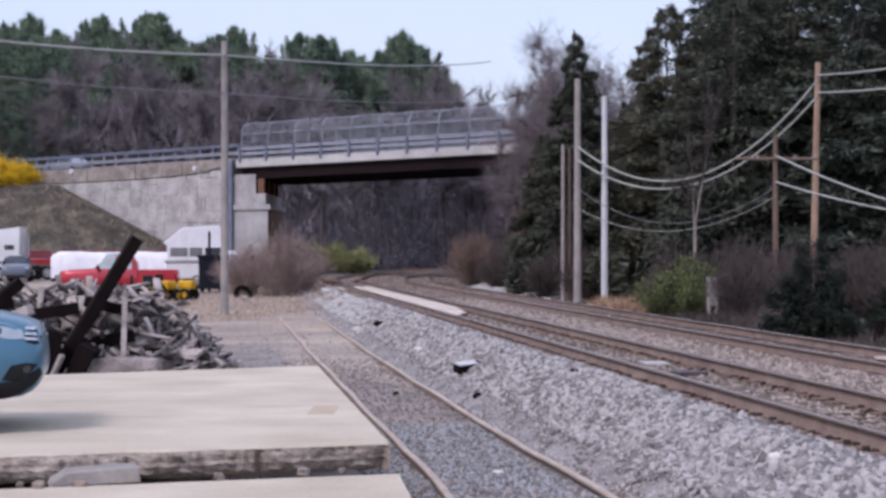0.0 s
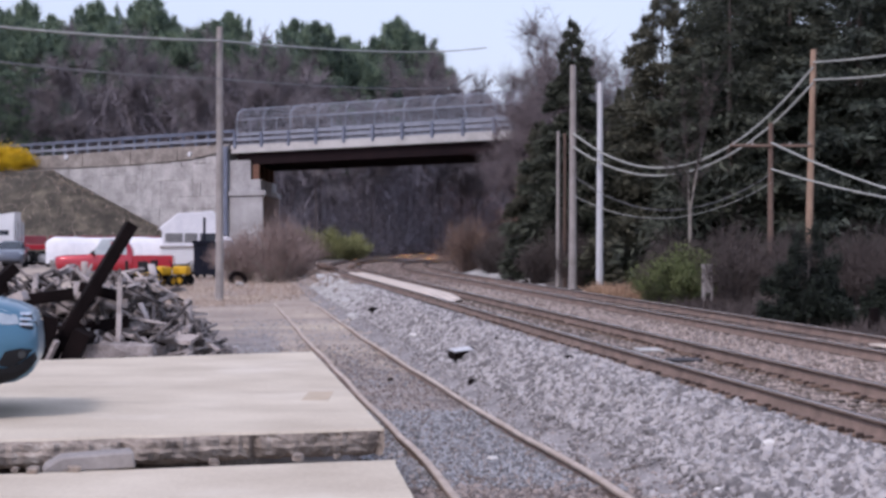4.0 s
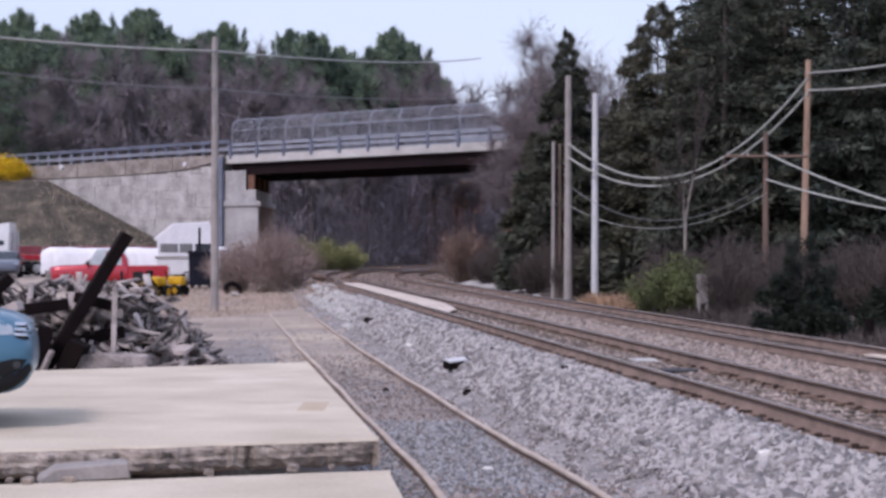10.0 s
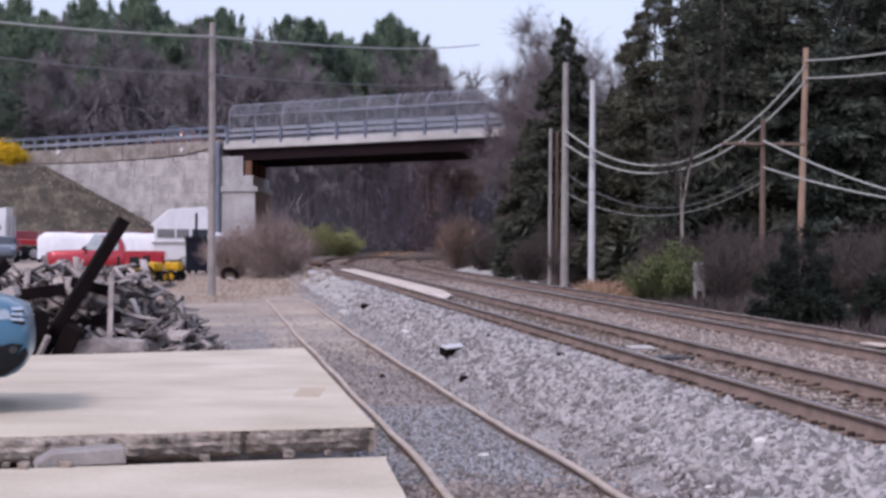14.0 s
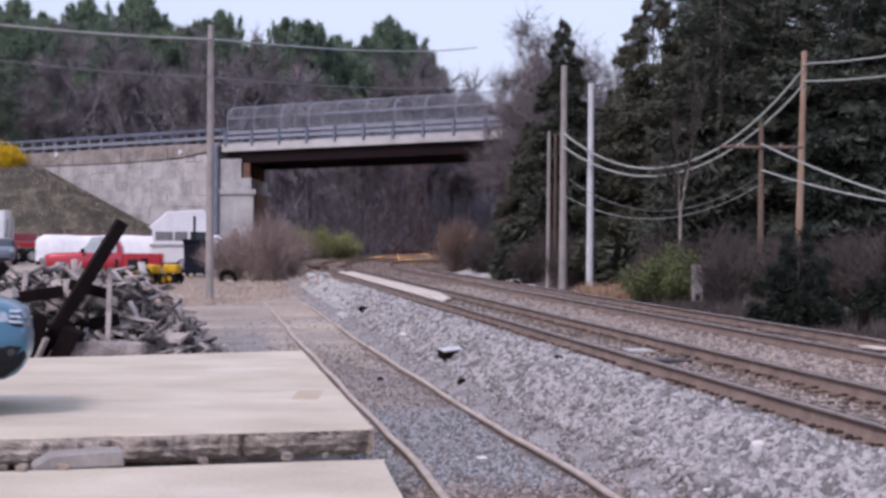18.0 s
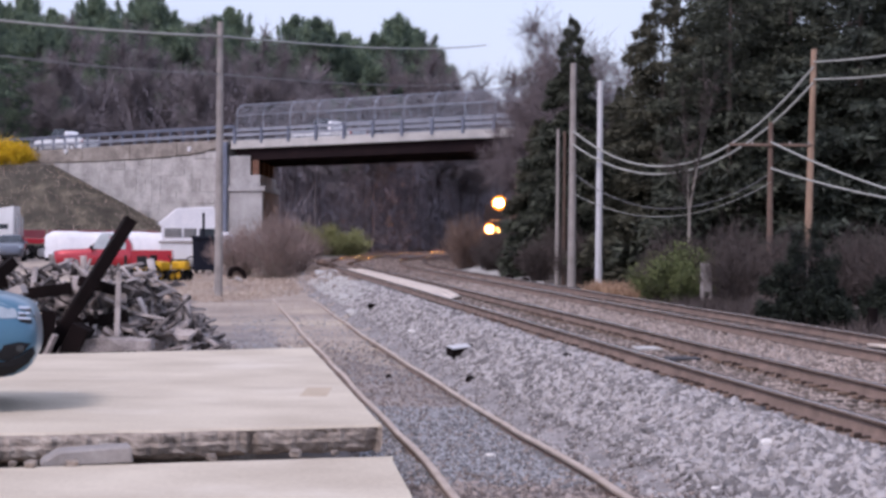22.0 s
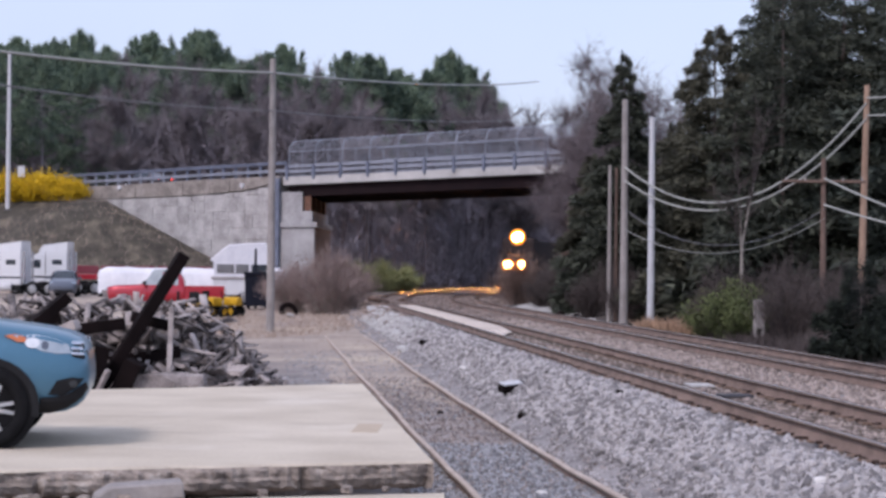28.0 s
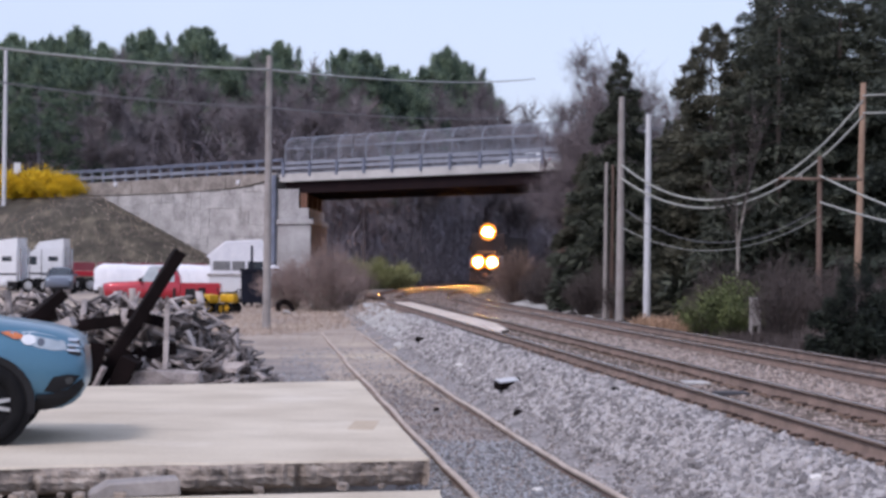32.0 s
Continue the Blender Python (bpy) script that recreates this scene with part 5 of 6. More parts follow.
put("timber", shapes[1], None, heap, "squared grey timber lying flat", pose(0.35, -1.95, 0.88, 4, -1, 3))


def beam(a, b, w, t, mat, name, label, roll=0.0):
    a, b = Vector(a), Vector(b)
    bm = bm_new()
    L = (b - a).length
    box(bm, -w / 2, w / 2, -t / 2, t / 2, -L / 2, L / 2, bevel=0.015)
    o = part(name, bm, mat)
    o.matrix_basis = Matrix.Translation((a + b) / 2) @ (b - a).to_track_quat("Z", "Y").to_matrix().to_4x4() @ Matrix.Rotation(roll, 4, "Z")
    return tagged(o, label, "railway tie")


beam((-5.85, 28.55, -0.75), (-4.43, 29.1, 1.72), 0.215, 0.17, M["black_tie"], "railway_tie", "black creosoted railway tie leaning on the heap")
beam((-5.55, 28.6, -0.9), (-5.0, 28.6, 0.2), 0.6, 0.25, M["black_tie"], "railway_tie", "black creosoted railway tie standing in the heap")
beam((-5.72, 28.35, -0.9), (-5.52, 28.45, 0.42), 0.42, 0.24, M["black_tie"], "railway_tie", "black creosoted railway tie standing in the heap")
beam((-7.4, 29.3, 0.5), (-6.3, 29.6, 0.78), 0.24, 0.18, M["black_tie"], "railway_tie", "black creosoted railway tie on the heap")
beam((-6.62, 28.9, 0.62), (-6.12, 29.2, 1.1), 0.2, 0.16, M["black_tie"], "railway_tie", "black broken railway tie sticking out of the heap")
beam((-7.15, 29.0, 0.55), (-7.2, 29.1, 0.98), 0.09, 0.08, M["black_tie"], "railway_tie", "thin black broken tie end in the heap")
beam((-6.0, 29.1, 0.62), (-5.28, 29.2, 0.72), 0.2, 0.17, M["black_tie"], "railway_tie", "dark broken railway tie lying across the heap")
beam((-5.2, 29.3, 0.82), (-4.62, 29.25, 0.68), 0.19, 0.15, M["black_tie"], "railway_tie", "dark broken railway tie lying across the heap")
beam((-5.5, 29.2, 0.16), (-4.5, 29.35, 0.32), 0.22, 0.17, M["black_tie"], "railway_tie", "dark railway tie lying in the heap")
beam((-6.35, 28.7, 0.5), (-5.85, 28.6, 0.72), 0.22, 0.14, M["old_tie"], "railway_tie", "grey weathered railway tie end on the heap")
beam((-5.6, 28.3, -0.45), (-5.33, 28.2, 0.10), 0.1, 0.06, M["old_tie"], "board", "pale splintered board leaning by the platform")
beam((-4.56, 28.7, 0.0), (-4.55, 28.8, 0.97), 0.075, 0.05, M["splinter"], "board", "pale narrow board standing upright in the heap")
beam((-4.1, 28.6, 0.05), (-3.55, 28.9, 0.62), 0.05, 0.04, M["old_tie"], "board", "thin grey lath leaning on the heap")

# broken bits in the gap between the slabs
bl = thing("stone_block", "grey broken concrete kerb piece in front of the slab", "rubble", pose(-2.62, 15.2, -0.14, 2, -2, 14))
bm = bm_new()
prism(bm, [(-0.36, -0.05), (-0.34, -0.005), (-0.22, 0.062), (0.31, 0.075), (0.32, -0.05)], -0.13, 0.12)
bmesh.ops.bevel(bm, geom=bm.edges[:], offset=0.012, segments=1, affect="EDGES")
part("block", bm, M["pole_grey"], bl)
gr = random.Random(9)
for i in range(14):
    f = gr.random()
    x = -0.7 - 2.2 * f if i < 5 else -2.9 - 0.8 * f
    y = 16.15 + (x + 0.45) * 0.40 + gr.uniform(-0.28, -0.02)
    s = gr.uniform(0.02, 0.045)
    bm = bm_new()
    box(bm, -s, s, -s, s, -s, s, bevel=s * 0.3)
    for v in bm.verts:
        v.co = Vector((v.co.x * gr.uniform(0.8, 1.5), v.co.y * gr.uniform(0.7, 1.2), v.co.z * gr.uniform(0.5, 0.9)))
    o = part("rubble", bm, M["concrete_edge"])
    o.matrix_basis = pose(x, y, -0.185 + s * 0.4, 0, 0, gr.uniform(0, 360))
    tagged(o, "small broken piece of concrete between the slabs", "rubble", "rubble by the slab")


# ---- vehicles ----
def paint(name, col, rough=0.28, metal=0.25):
    m = material(name, col, tuple(c * 0.9 for c in col), 2, rough, metal, bump=0, fine=30, spec=0.5)
    m.node_tree.nodes["Principled BSDF"].inputs["Coat Weight"].default_value = 0.8
    m.node_tree.nodes["Principled BSDF"].inputs["Coat Roughness"].default_value = 0.06
    return m


M["car_blue"] = paint("car_blue", (0.068, 0.185, 0.275), 0.34, 0.4)
M["car_blue"].node_tree.nodes["Principled BSDF"].inputs["Coat Weight"].default_value = 0.4
M["car_red"] = paint("car_red", (0.42, 0.014, 0.03))
M["side_red"] = paint("side_red", (0.20, 0.03, 0.045), 0.5)
M["car_white"] = paint("car_white", (0.72, 0.73, 0.75), 0.35, 0.0)
M["car_silver"] = paint("car_silver", (0.30, 0.32, 0.36), 0.35, 0.5)
M["car_dark"] = paint("car_dark", (0.06, 0.045, 0.05), 0.35, 0.3)
M["car_maroon"] = paint("car_maroon", (0.13, 0.06, 0.055), 0.35, 0.2)
M["car_slate"] = paint("car_slate", (0.10, 0.115, 0.15), 0.35, 0.4)
M["glass_dark"] = material("glass_dark", (0.035, 0.045, 0.055), (0.02, 0.025, 0.03), 2, 0.06, bump=0, spec=0.6)
# Pale base colour paints the sky's reflection into the pickup's panes.
M["glass_sky"] = material("glass_sky", (0.42, 0.46, 0.48), (0.30, 0.33, 0.35), 2, 0.08, bump=0, spec=0.6)
M["camper_pane"] = material("camper_pane", (0.20, 0.20, 0.205), (0.13, 0.13, 0.135), 2, 0.2, bump=0, spec=0.5)
M["tyre"] = material("tyre", (0.014, 0.014, 0.015), (0.008, 0.008, 0.009), 8, 0.9, bump=0.2, spec=0.08)
M["alloy"] = material("alloy", (0.62, 0.63, 0.65), (0.45, 0.46, 0.48), 4, 0.3, metal=0.85, bump=0)
M["chrome"] = material("chrome", (0.75, 0.76, 0.78), (0.6, 0.6, 0.62), 4, 0.15, metal=0.95, bump=0)
M["plastic"] = material("plastic", (0.022, 0.022, 0.024), (0.013, 0.013, 0.014), 6, 0.7, bump=0.05, spec=0.12)
M["lamp_clear"] = material("lamp_clear", (0.42, 0.49, 0.56), (0.26, 0.32, 0.38), 9, 0.28, metal=0.0, bump=0)
M["lamp_bowl"] = material("lamp_bowl", (0.85, 0.87, 0.9), (0.7, 0.72, 0.75), 9, 0.15, metal=0.2, bump=0)
M["lamp_amber"] = material("lamp_amber", (0.60, 0.20, 0.09), (0.4, 0.13, 0.06), 9, 0.15, bump=0)
M["lamp_red"] = material("lamp_red", (0.55, 0.02, 0.02), (0.35, 0.01, 0.01), 9, 0.15, bump=0)
M["brake_lit"] = material("brake_lit", (1.0, 0.05, 0.03), None, 9, 0.3, bump=0, emit=3.0)
M["yellow_steel"] = material("yellow_steel", (0.72, 0.42, 0.02), (0.45, 0.24, 0.01), 3, 0.5, bump=0.1)
M["canvas"] = material("canvas", (0.80, 0.80, 0.83), (0.64, 0.65, 0.70), 1.5, 0.7, bump=0.15, fine=10)
M["bin_dark"] = material("bin_dark", (0.013, 0.015, 0.026), (0.008, 0.009, 0.015), 3, 0.65, bump=0.05, spec=0.12)


def shell(stations):
    """A closed body lofted through stations (x, half width, bottom, shoulder, top, half width at the top)."""
    bm = bm_new()
    rings = []
    for x, w, zb, zs, zt, wt in stations:
        h = zs - zb
        pr = [(0, zb), (w * 0.86, zb), (w * 0.97, zb + h * 0.15), (w, zb + h * 0.45), (w * 0.985, zb + h * 0.75), (w * 0.94, zs),
              (wt + (w * 0.94 - wt) * 0.15, zs + (zt - zs) * 0.82), (wt * 0.9, zs + (zt - zs) * 0.97), (wt * 0.5, zt), (0, zt + 0.004)]
        full = pr + [(-a, b) for a, b in pr[-2:0:-1]]
        rings.append([bm.verts.new((x, a, b)) for a, b in full])
    n = len(rings[0])
    for p, q in zip(rings, rings[1:]):
        for i in range(n):
            bm.faces.new((p[i], p[(i + 1) % n], q[(i + 1) % n], q[i]))
    bm.faces.new(rings[0][::-1])
    bm.faces.new(rings[-1])
    return bm


def wheel(parent, x, y, r, width, out, spokes=5, rim="alloy"):
    """A wheel on its own hub; out is +1 or -1, the side that faces away from the car."""
    w = new("wheel")
    w.parent, w.location = parent, (x, y, r)
    bm = bm_new()
    prof = [(r * 0.66, -width / 2), (r * 0.93, -width / 2), (r, -width * 0.36), (r, width * 0.36), (r * 0.93, width / 2), (r * 0.66, width / 2)]
    k = 28
    rg = [[bm.verts.new((math.cos(6.2832 * i / k) * a, b, math.sin(6.2832 * i / k) * a)) for a, b in prof] for i in range(k)]
    for i in range(k):
        p, q = rg[i], rg[(i + 1) % k]
        for j in range(len(prof)):
            bm.faces.new((p[j], p[(j + 1) % len(prof)], q[(j + 1) % len(prof)], q[j]))
    tyre = part("tyre", bm, M["tyre"], w, smooth=True)
    bm = bm_new()
    rod(bm, (0, -width * 0.3, 0), (0, out * width * 0.2, 0), r * 0.64, seg=24)
    part("wheel_well", bm, M["plastic"], w)
    bm = bm_new()
    for i in range(spokes):
        a = 6.2832 * i / spokes
        for da in (-0.2, 0.2):
            d0, d1 = Vector((math.cos(a + da * 1.6), 0, math.sin(a + da * 1.6))), Vector((math.cos(a + da), 0, math.sin(a + da)))
            rod(bm, d0 * r * 0.12 + Vector((0, out * width * 0.34, 0)), d1 * r * 0.64 + Vector((0, out * width * 0.30, 0)), r * 0.085, r * 0.075, 6)
    rod(bm, (0, out * width * 0.2, 0), (0, out * width * 0.4, 0), r * 0.16, seg=14)
    for i in range(26):
        a, b = 6.2832 * i / 26, 6.2832 * (i + 1) / 26
        rod(bm, Vector((math.cos(a), 0, math.sin(a))) * r * 0.655 + Vector((0, out * width * 0.33, 0)), Vector((math.cos(b), 0, math.sin(b))) * r * 0.655 + Vector((0, out * width * 0.33, 0)), r * 0.03, seg=5)
    part("rim", bm, M[rim], w, "silver alloy rim" if rim == "alloy" else "painted yellow rim")
    return w


def panel(bm, pts):
    bm.faces.new([bm.verts.new(p) for p in pts])
    return bm


def quad_panel(name, pts, mat, parent, label="", thick=0.012):
    """A thin solid panel over four or more corner points."""
    bm = bm_new()
    panel(bm, pts)
    bm.normal_update()
    g = bmesh.ops.solidify(bm, geom=bm.faces[:], thickness=thick)
    return part(name, bm, mat, parent, label)


def sedan(name, mat, label, suv=False, m=None, brake=False):
    """A car heading along +x, wheels on z = 0."""
    c = thing(name, label, "car", m)
    hz = 0.12 if suv else 0.0
    roof = 1.62 if suv else 1.42
    st = [(2.28, 0.62, 0.38, 0.62 + hz, 0.66 + hz, 0.5), (2.18, 0.78, 0.26, 0.72 + hz, 0.76 + hz, 0.6), (1.9, 0.86, 0.22, 0.82 + hz, 0.88 + hz, 0.64), (1.1, 0.89, 0.22, 0.90 + hz, 0.97 + hz, 0.66),
          (0.85, 0.9, 0.22, 0.92 + hz, 1.02 + hz, 0.64), (0.15, 0.9, 0.22, 0.94 + hz, roof - 0.06, 0.58), (-0.3, 0.9, 0.22, 0.94 + hz, roof, 0.58), (-1.1, 0.9, 0.22, 0.95 + hz, roof - 0.03, 0.57)]
    st += [(-1.95, 0.88, 0.24, 0.98 + hz, roof - 0.14, 0.55), (-2.2, 0.82, 0.3, 0.98 + hz, 1.05 + hz, 0.6), (-2.28, 0.74, 0.4, 0.9 + hz, 0.95 + hz, 0.6)] if suv else \
          [(-1.75, 0.89, 0.24, 0.98, 1.05, 0.6), (-2.2, 0.84, 0.3, 0.94, 0.98, 0.62), (-2.3, 0.76, 0.4, 0.85, 0.9, 0.6)]
    part("body", shell(st), mat, c, smooth=True)
    zb, zt = 0.97 + hz, roof - 0.1
    back = -1.9 if suv else -1.35
    for s in (1, -1):
        yb, yt = s * 0.865, s * 0.66
        for x0, x1, x2, x3 in ((0.72, -0.2, -0.2, 0.2), (-0.27, back + 0.1, back + 0.35, -0.27)):
            quad_panel("side_window", [(x0, yb, zb), (x1, yb, zb), (x2, yt, zt), (x3, yt, zt)], M["glass_dark"], c)
        bm = bm_new()
        box(bm, 0.62, 0.8, s * 0.9, s * 1.06, zb, zb + 0.13, bevel=0.03)
        part("mirror", bm, mat, c)
    quad_panel("windscreen", [(0.88, -0.66, zb + 0.07), (0.88, 0.66, zb + 0.07), (0.2, 0.54, roof - 0.055), (0.2, -0.54, roof - 0.055)], M["glass_dark"], c)
    for s in (1, -1):
        bm = bm_new()
        box(bm, 2.02, 2.2, s * 0.66 - 0.13, s * 0.66 + 0.13, 0.66 + hz, 0.78 + hz, bevel=0.03)
        part("headlight", bm, M["lamp_clear"], c, "clear headlight")
        bm = bm_new()
        box(bm, -2.3, -2.14, s * 0.66 - 0.14, s * 0.66 + 0.14, 0.74 + hz, 0.92 + hz, bevel=0.02)
        part("tail_light", bm, M["brake_lit"] if brake else M["lamp_red"], c, "red tail light")
    bm = bm_new()
    box(bm, 2.1, 2.31, -0.6, 0.6, 0.28, 0.42, bevel=0.03)
    part("bumper", bm, M["plastic"], c)
    for x in (1.38, -1.36):
        for s in (1, -1):
            wheel(c, x, s * 0.80, 0.34, 0.22, s)
    return c


def pickup(name, mat, label, m=None, L=5.8, pane="glass_dark"):
    """A pickup truck heading along +x, wheels on z = 0."""
    c = thing(name, label, "pickup truck", m)
    st = [(L / 2, 0.7, 0.5, 0.95, 1.0, 0.6), (L / 2 - 0.12, 0.9, 0.38, 1.05, 1.1, 0.72), (L / 2 - 0.5, 0.96, 0.36, 1.10, 1.17, 0.76), (1.35, 0.97, 0.36, 1.13, 1.22, 0.76), (1.15, 0.97, 0.36, 1.14, 1.26, 0.72),
          (0.5, 0.97, 0.36, 1.16, 1.80, 0.64), (0.1, 0.97, 0.36, 1.16, 1.86, 0.64), (-0.75, 0.97, 0.36, 1.16, 1.84, 0.64), (-0.98, 0.97, 0.36, 1.16, 1.5, 0.68), (-1.02, 0.97, 0.36, 1.15, 1.18, 0.72)]
    part("cab", shell(st), mat, c, smooth=True)
    bm = bm_new()
    xb = -L / 2
    box(bm, xb, -1.04, -0.96, -0.86, 0.42, 1.16, bevel=0.02)
    box(bm, xb, -1.04, 0.86, 0.96, 0.42, 1.16, bevel=0.02)
    box(bm, xb, -1.04, -0.86, 0.86, 0.42, 0.62)
    part("bed", bm, mat, c)
    bm = bm_new()
    box(bm, xb - 0.05, xb + 0.03, -0.85, 0.85, 0.62, 1.15, bevel=0.02)
    part("tailgate", bm, mat, c)
    for s in (1, -1):
        for x0, x1, x2, x3 in ((1.05, 0.1, 0.1, 0.55), (0.03, -0.72, -0.68, 0.03)):
            quad_panel("side_window", [(x0, s * 0.93, 1.2), (x1, s * 0.93, 1.2), (x2, s * 0.715, 2.0), (x3, s * 0.715, 2.0)], M[pane], c)
        bm = bm_new()
        box(bm, L / 2 - 0.14, L / 2 + 0.0, s * 0.68 - 0.15, s * 0.68 + 0.15, 0.82, 1.0, bevel=0.03)
        part("headlight", bm, M["lamp_clear"], c, "clear headlight")
        bm = bm_new()
        box(bm, xb - 0.06, xb + 0.02, s * 0.9 - 0.06, s * 0.9 + 0.06, 0.7, 1.05, bevel=0.01)
        part("tail_light", bm, M["lamp_red"], c, "red tail light")
        bm = bm_new()
        box(bm, 0.92, 1.08, s * 0.98, s * 1.18, 1.18, 1.38, bevel=0.03)
        part("mirror", bm, M["plastic"], c)
    quad_panel("windscreen", [(1.18, -0.72, 1.27), (1.18, 0.72, 1.27), (0.56, 0.6, 1.78), (0.56, -0.6, 1.78)], M[pane], c)
    bm = bm_new()
    box(bm, L / 2 - 0.05, L / 2 + 0.1, -0.92, 0.92, 0.42, 0.62, bevel=0.03)
    part("bumper", bm, M["chrome"], c, "chrome bumper")
    for x in (L / 2 - 0.95, xb + 1.15):
        for s in (1, -1):
            wheel(c, x, s * 0.85, 0.38, 0.26, s, 6)
    return c


def decal(name, body, outline, side, mat, parent, label="", lift=0.006, thick=0.012):
    """A thin solid piece that follows the flank of a body; outline in (x, z)."""
    bm = bm_new()
    bm.faces.new([bm.verts.new((x, 0.0, z)) for x, z in outline])
    bmesh.ops.triangulate(bm, faces=bm.faces[:])
    for _ in range(3):
        bmesh.ops.subdivide_edges(bm, edges=[e for e in bm.edges if e.calc_length() > 0.04], cuts=1)
        bmesh.ops.triangulate(bm, faces=bm.faces[:])
    last = side * 0.8
    for v in sorted(bm.verts, key=lambda q: q.co.x):
        hit = body.ray_cast(Vector((v.co.x, side * 3.0, v.co.z)), Vector((0, -side, 0)))[0]
        last = hit.y if hit else last
        v.co.y = last + side * lift
    bm.normal_update()
    bmesh.ops.solidify(bm, geom=bm.faces[:], thickness=thick)
    return part(name, bm, mat, parent, label)


def near_suv(m):
    """The blue sport utility car on the platform, with a detailed front."""
    def short(x):
        return x if x < 1.35 else 1.35 + (x - 1.35) * 1.03

    c = thing("sport_utility_car", "metallic light blue sport utility car parked on the concrete platform", "car", m)
    st = [(2.165, 0.56, 0.53, 0.655, 0.70, 0.36), (2.15, 0.67, 0.46, 0.72, 0.79, 0.42), (2.115, 0.745, 0.40, 0.79, 0.875, 0.46), (2.06, 0.80, 0.35, 0.845, 0.925, 0.48), (1.97, 0.835, 0.31, 0.885, 0.965, 0.50),
          (1.82, 0.875, 0.29, 0.92, 1.00, 0.52), (1.6, 0.895, 0.28, 0.95, 1.035, 0.54), (1.35, 0.905, 0.28, 0.975, 1.07, 0.54), (1.05, 0.91, 0.28, 0.995, 1.11, 0.56), (0.85, 0.91, 0.28, 1.02, 1.15, 0.63),
          (0.2, 0.91, 0.28, 1.06, 1.60, 0.58), (-0.2, 0.91, 0.28, 1.06, 1.66, 0.58), (-1.0, 0.91, 0.28, 1.08, 1.66, 0.57), (-1.7, 0.90, 0.3, 1.1, 1.58, 0.55), (-2.1, 0.86, 0.34, 1.1, 1.3, 0.56), (-2.26, 0.78, 0.42, 1.0, 1.08, 0.6)]
    hull = shell([(short(q[0]), *q[1:]) for q in st])
    bmesh.ops.recalc_face_normals(hull, faces=hull.faces)
    skin = BVHTree.FromBMesh(hull)
    part("body", hull, M["car_blue"], c, smooth=True)
    for s in (1, -1):
        hl = decal("headlight", skin, [(short(x), z) for x, z in [(1.56, 0.955), (1.64, 0.885), (1.77, 0.825), (1.90, 0.80), (2.01, 0.805), (1.99, 0.875), (1.88, 0.925), (1.72, 0.96)]], s, M["lamp_clear"], c, "clear swept-back headlight")
        decal("indicator", skin, [(short(x), z) for x, z in [(1.47, 0.955), (1.58, 0.90), (1.675, 0.895), (1.64, 0.94), (1.56, 0.965)]], s, M["lamp_amber"], hl, "amber indicator", 0.01)
        decal("reflector", skin, [(short(1.70 + 0.06 * math.cos(a)), 0.892 + 0.045 * math.sin(a)) for a in np.arange(0, 6.28, 0.52)], s, M["lamp_bowl"], hl, "bright reflector bowl", 0.011)
        decal("projector", skin, [(short(1.80 + 0.03 * math.cos(a)), 0.872 + 0.036 * math.sin(a)) for a in np.arange(0, 6.28, 0.52)], s, M["car_slate"], hl, "dark round projector", 0.011)
        decal("grille", skin, [(short(x), z) for x, z in [(2.02, 0.775), (2.10, 0.75), (2.152, 0.745), (2.138, 0.80), (2.09, 0.885), (2.03, 0.90)]], s, M["plastic"], c, "black radiator grille")
        for i in range(3):
            z = 0.79 + 0.043 * i
            decal("grille_bar", skin, [(short(x), z) for x, z in [(2.01, z + 0.004), (2.145 - 0.018 * i, z - 0.008), (2.142 - 0.018 * i, z + 0.012), (2.01, z + 0.026)]], s, M["chrome"], c, "chrome grille bar", 0.014)
        decal("fog_recess", skin, [(short(x), z) for x, z in [(1.83, 0.455), (1.93, 0.44), (2.05, 0.50), (2.115, 0.585), (2.02, 0.60), (1.90, 0.575)]], s, M["plastic"], c, "black fog lamp recess", 0.004)
        decal("fog_lamp", skin, [(short(x), z) for x, z in [(2.03 + 0.035 * math.cos(a), 0.545 + 0.032 * math.sin(a)) for a in np.arange(0, 6.28, 0.52)]], s, M["glass_dark"], c, "", 0.01)
        decal("bumper_cladding", skin, [(short(x), z) for x, z in [(1.75, 0.30), (1.77, 0.43), (1.90, 0.435), (2.02, 0.475), (2.125, 0.555), (2.14, 0.50), (2.09, 0.425), (1.98, 0.345), (1.84, 0.30)]], s, M["plastic"], c, "black lower bumper")
        for wx in (1.35, -1.27):
            bm = bm_new()
            k = 16
            for i in range(k):
                a, b = math.pi * (-0.06 + 1.12 * i / k), math.pi * (-0.06 + 1.12 * (i + 1) / k)
                pts = [(wx + math.cos(a) * r, s * 0.914, 0.345 + math.sin(a) * r) for r in (0.365, 0.425)] + [(wx + math.cos(b) * r, s * 0.914, 0.345 + math.sin(b) * r) for r in (0.425, 0.365)]
                panel(bm, pts)
            bmesh.ops.remove_doubles(bm, verts=bm.verts, dist=0.001)
            bmesh.ops.solidify(bm, geom=bm.faces[:], thickness=0.05)
            part("wheel_arch", bm, M["plastic"], c, "black plastic wheel arch trim")
            bm = bm_new()
            rod(bm, (wx, s * 0.80, 0.35), (wx, s * 0.909, 0.35), 0.40, seg=28)
            part("arch_void", bm, M["tyre"], c)
        decal("sill_cladding", skin, [(short(x), z) for x, z in [(0.9, 0.29), (0.9, 0.40), (-0.8, 0.40), (-0.8, 0.29)]], s, M["plastic"], c, "black sill trim")
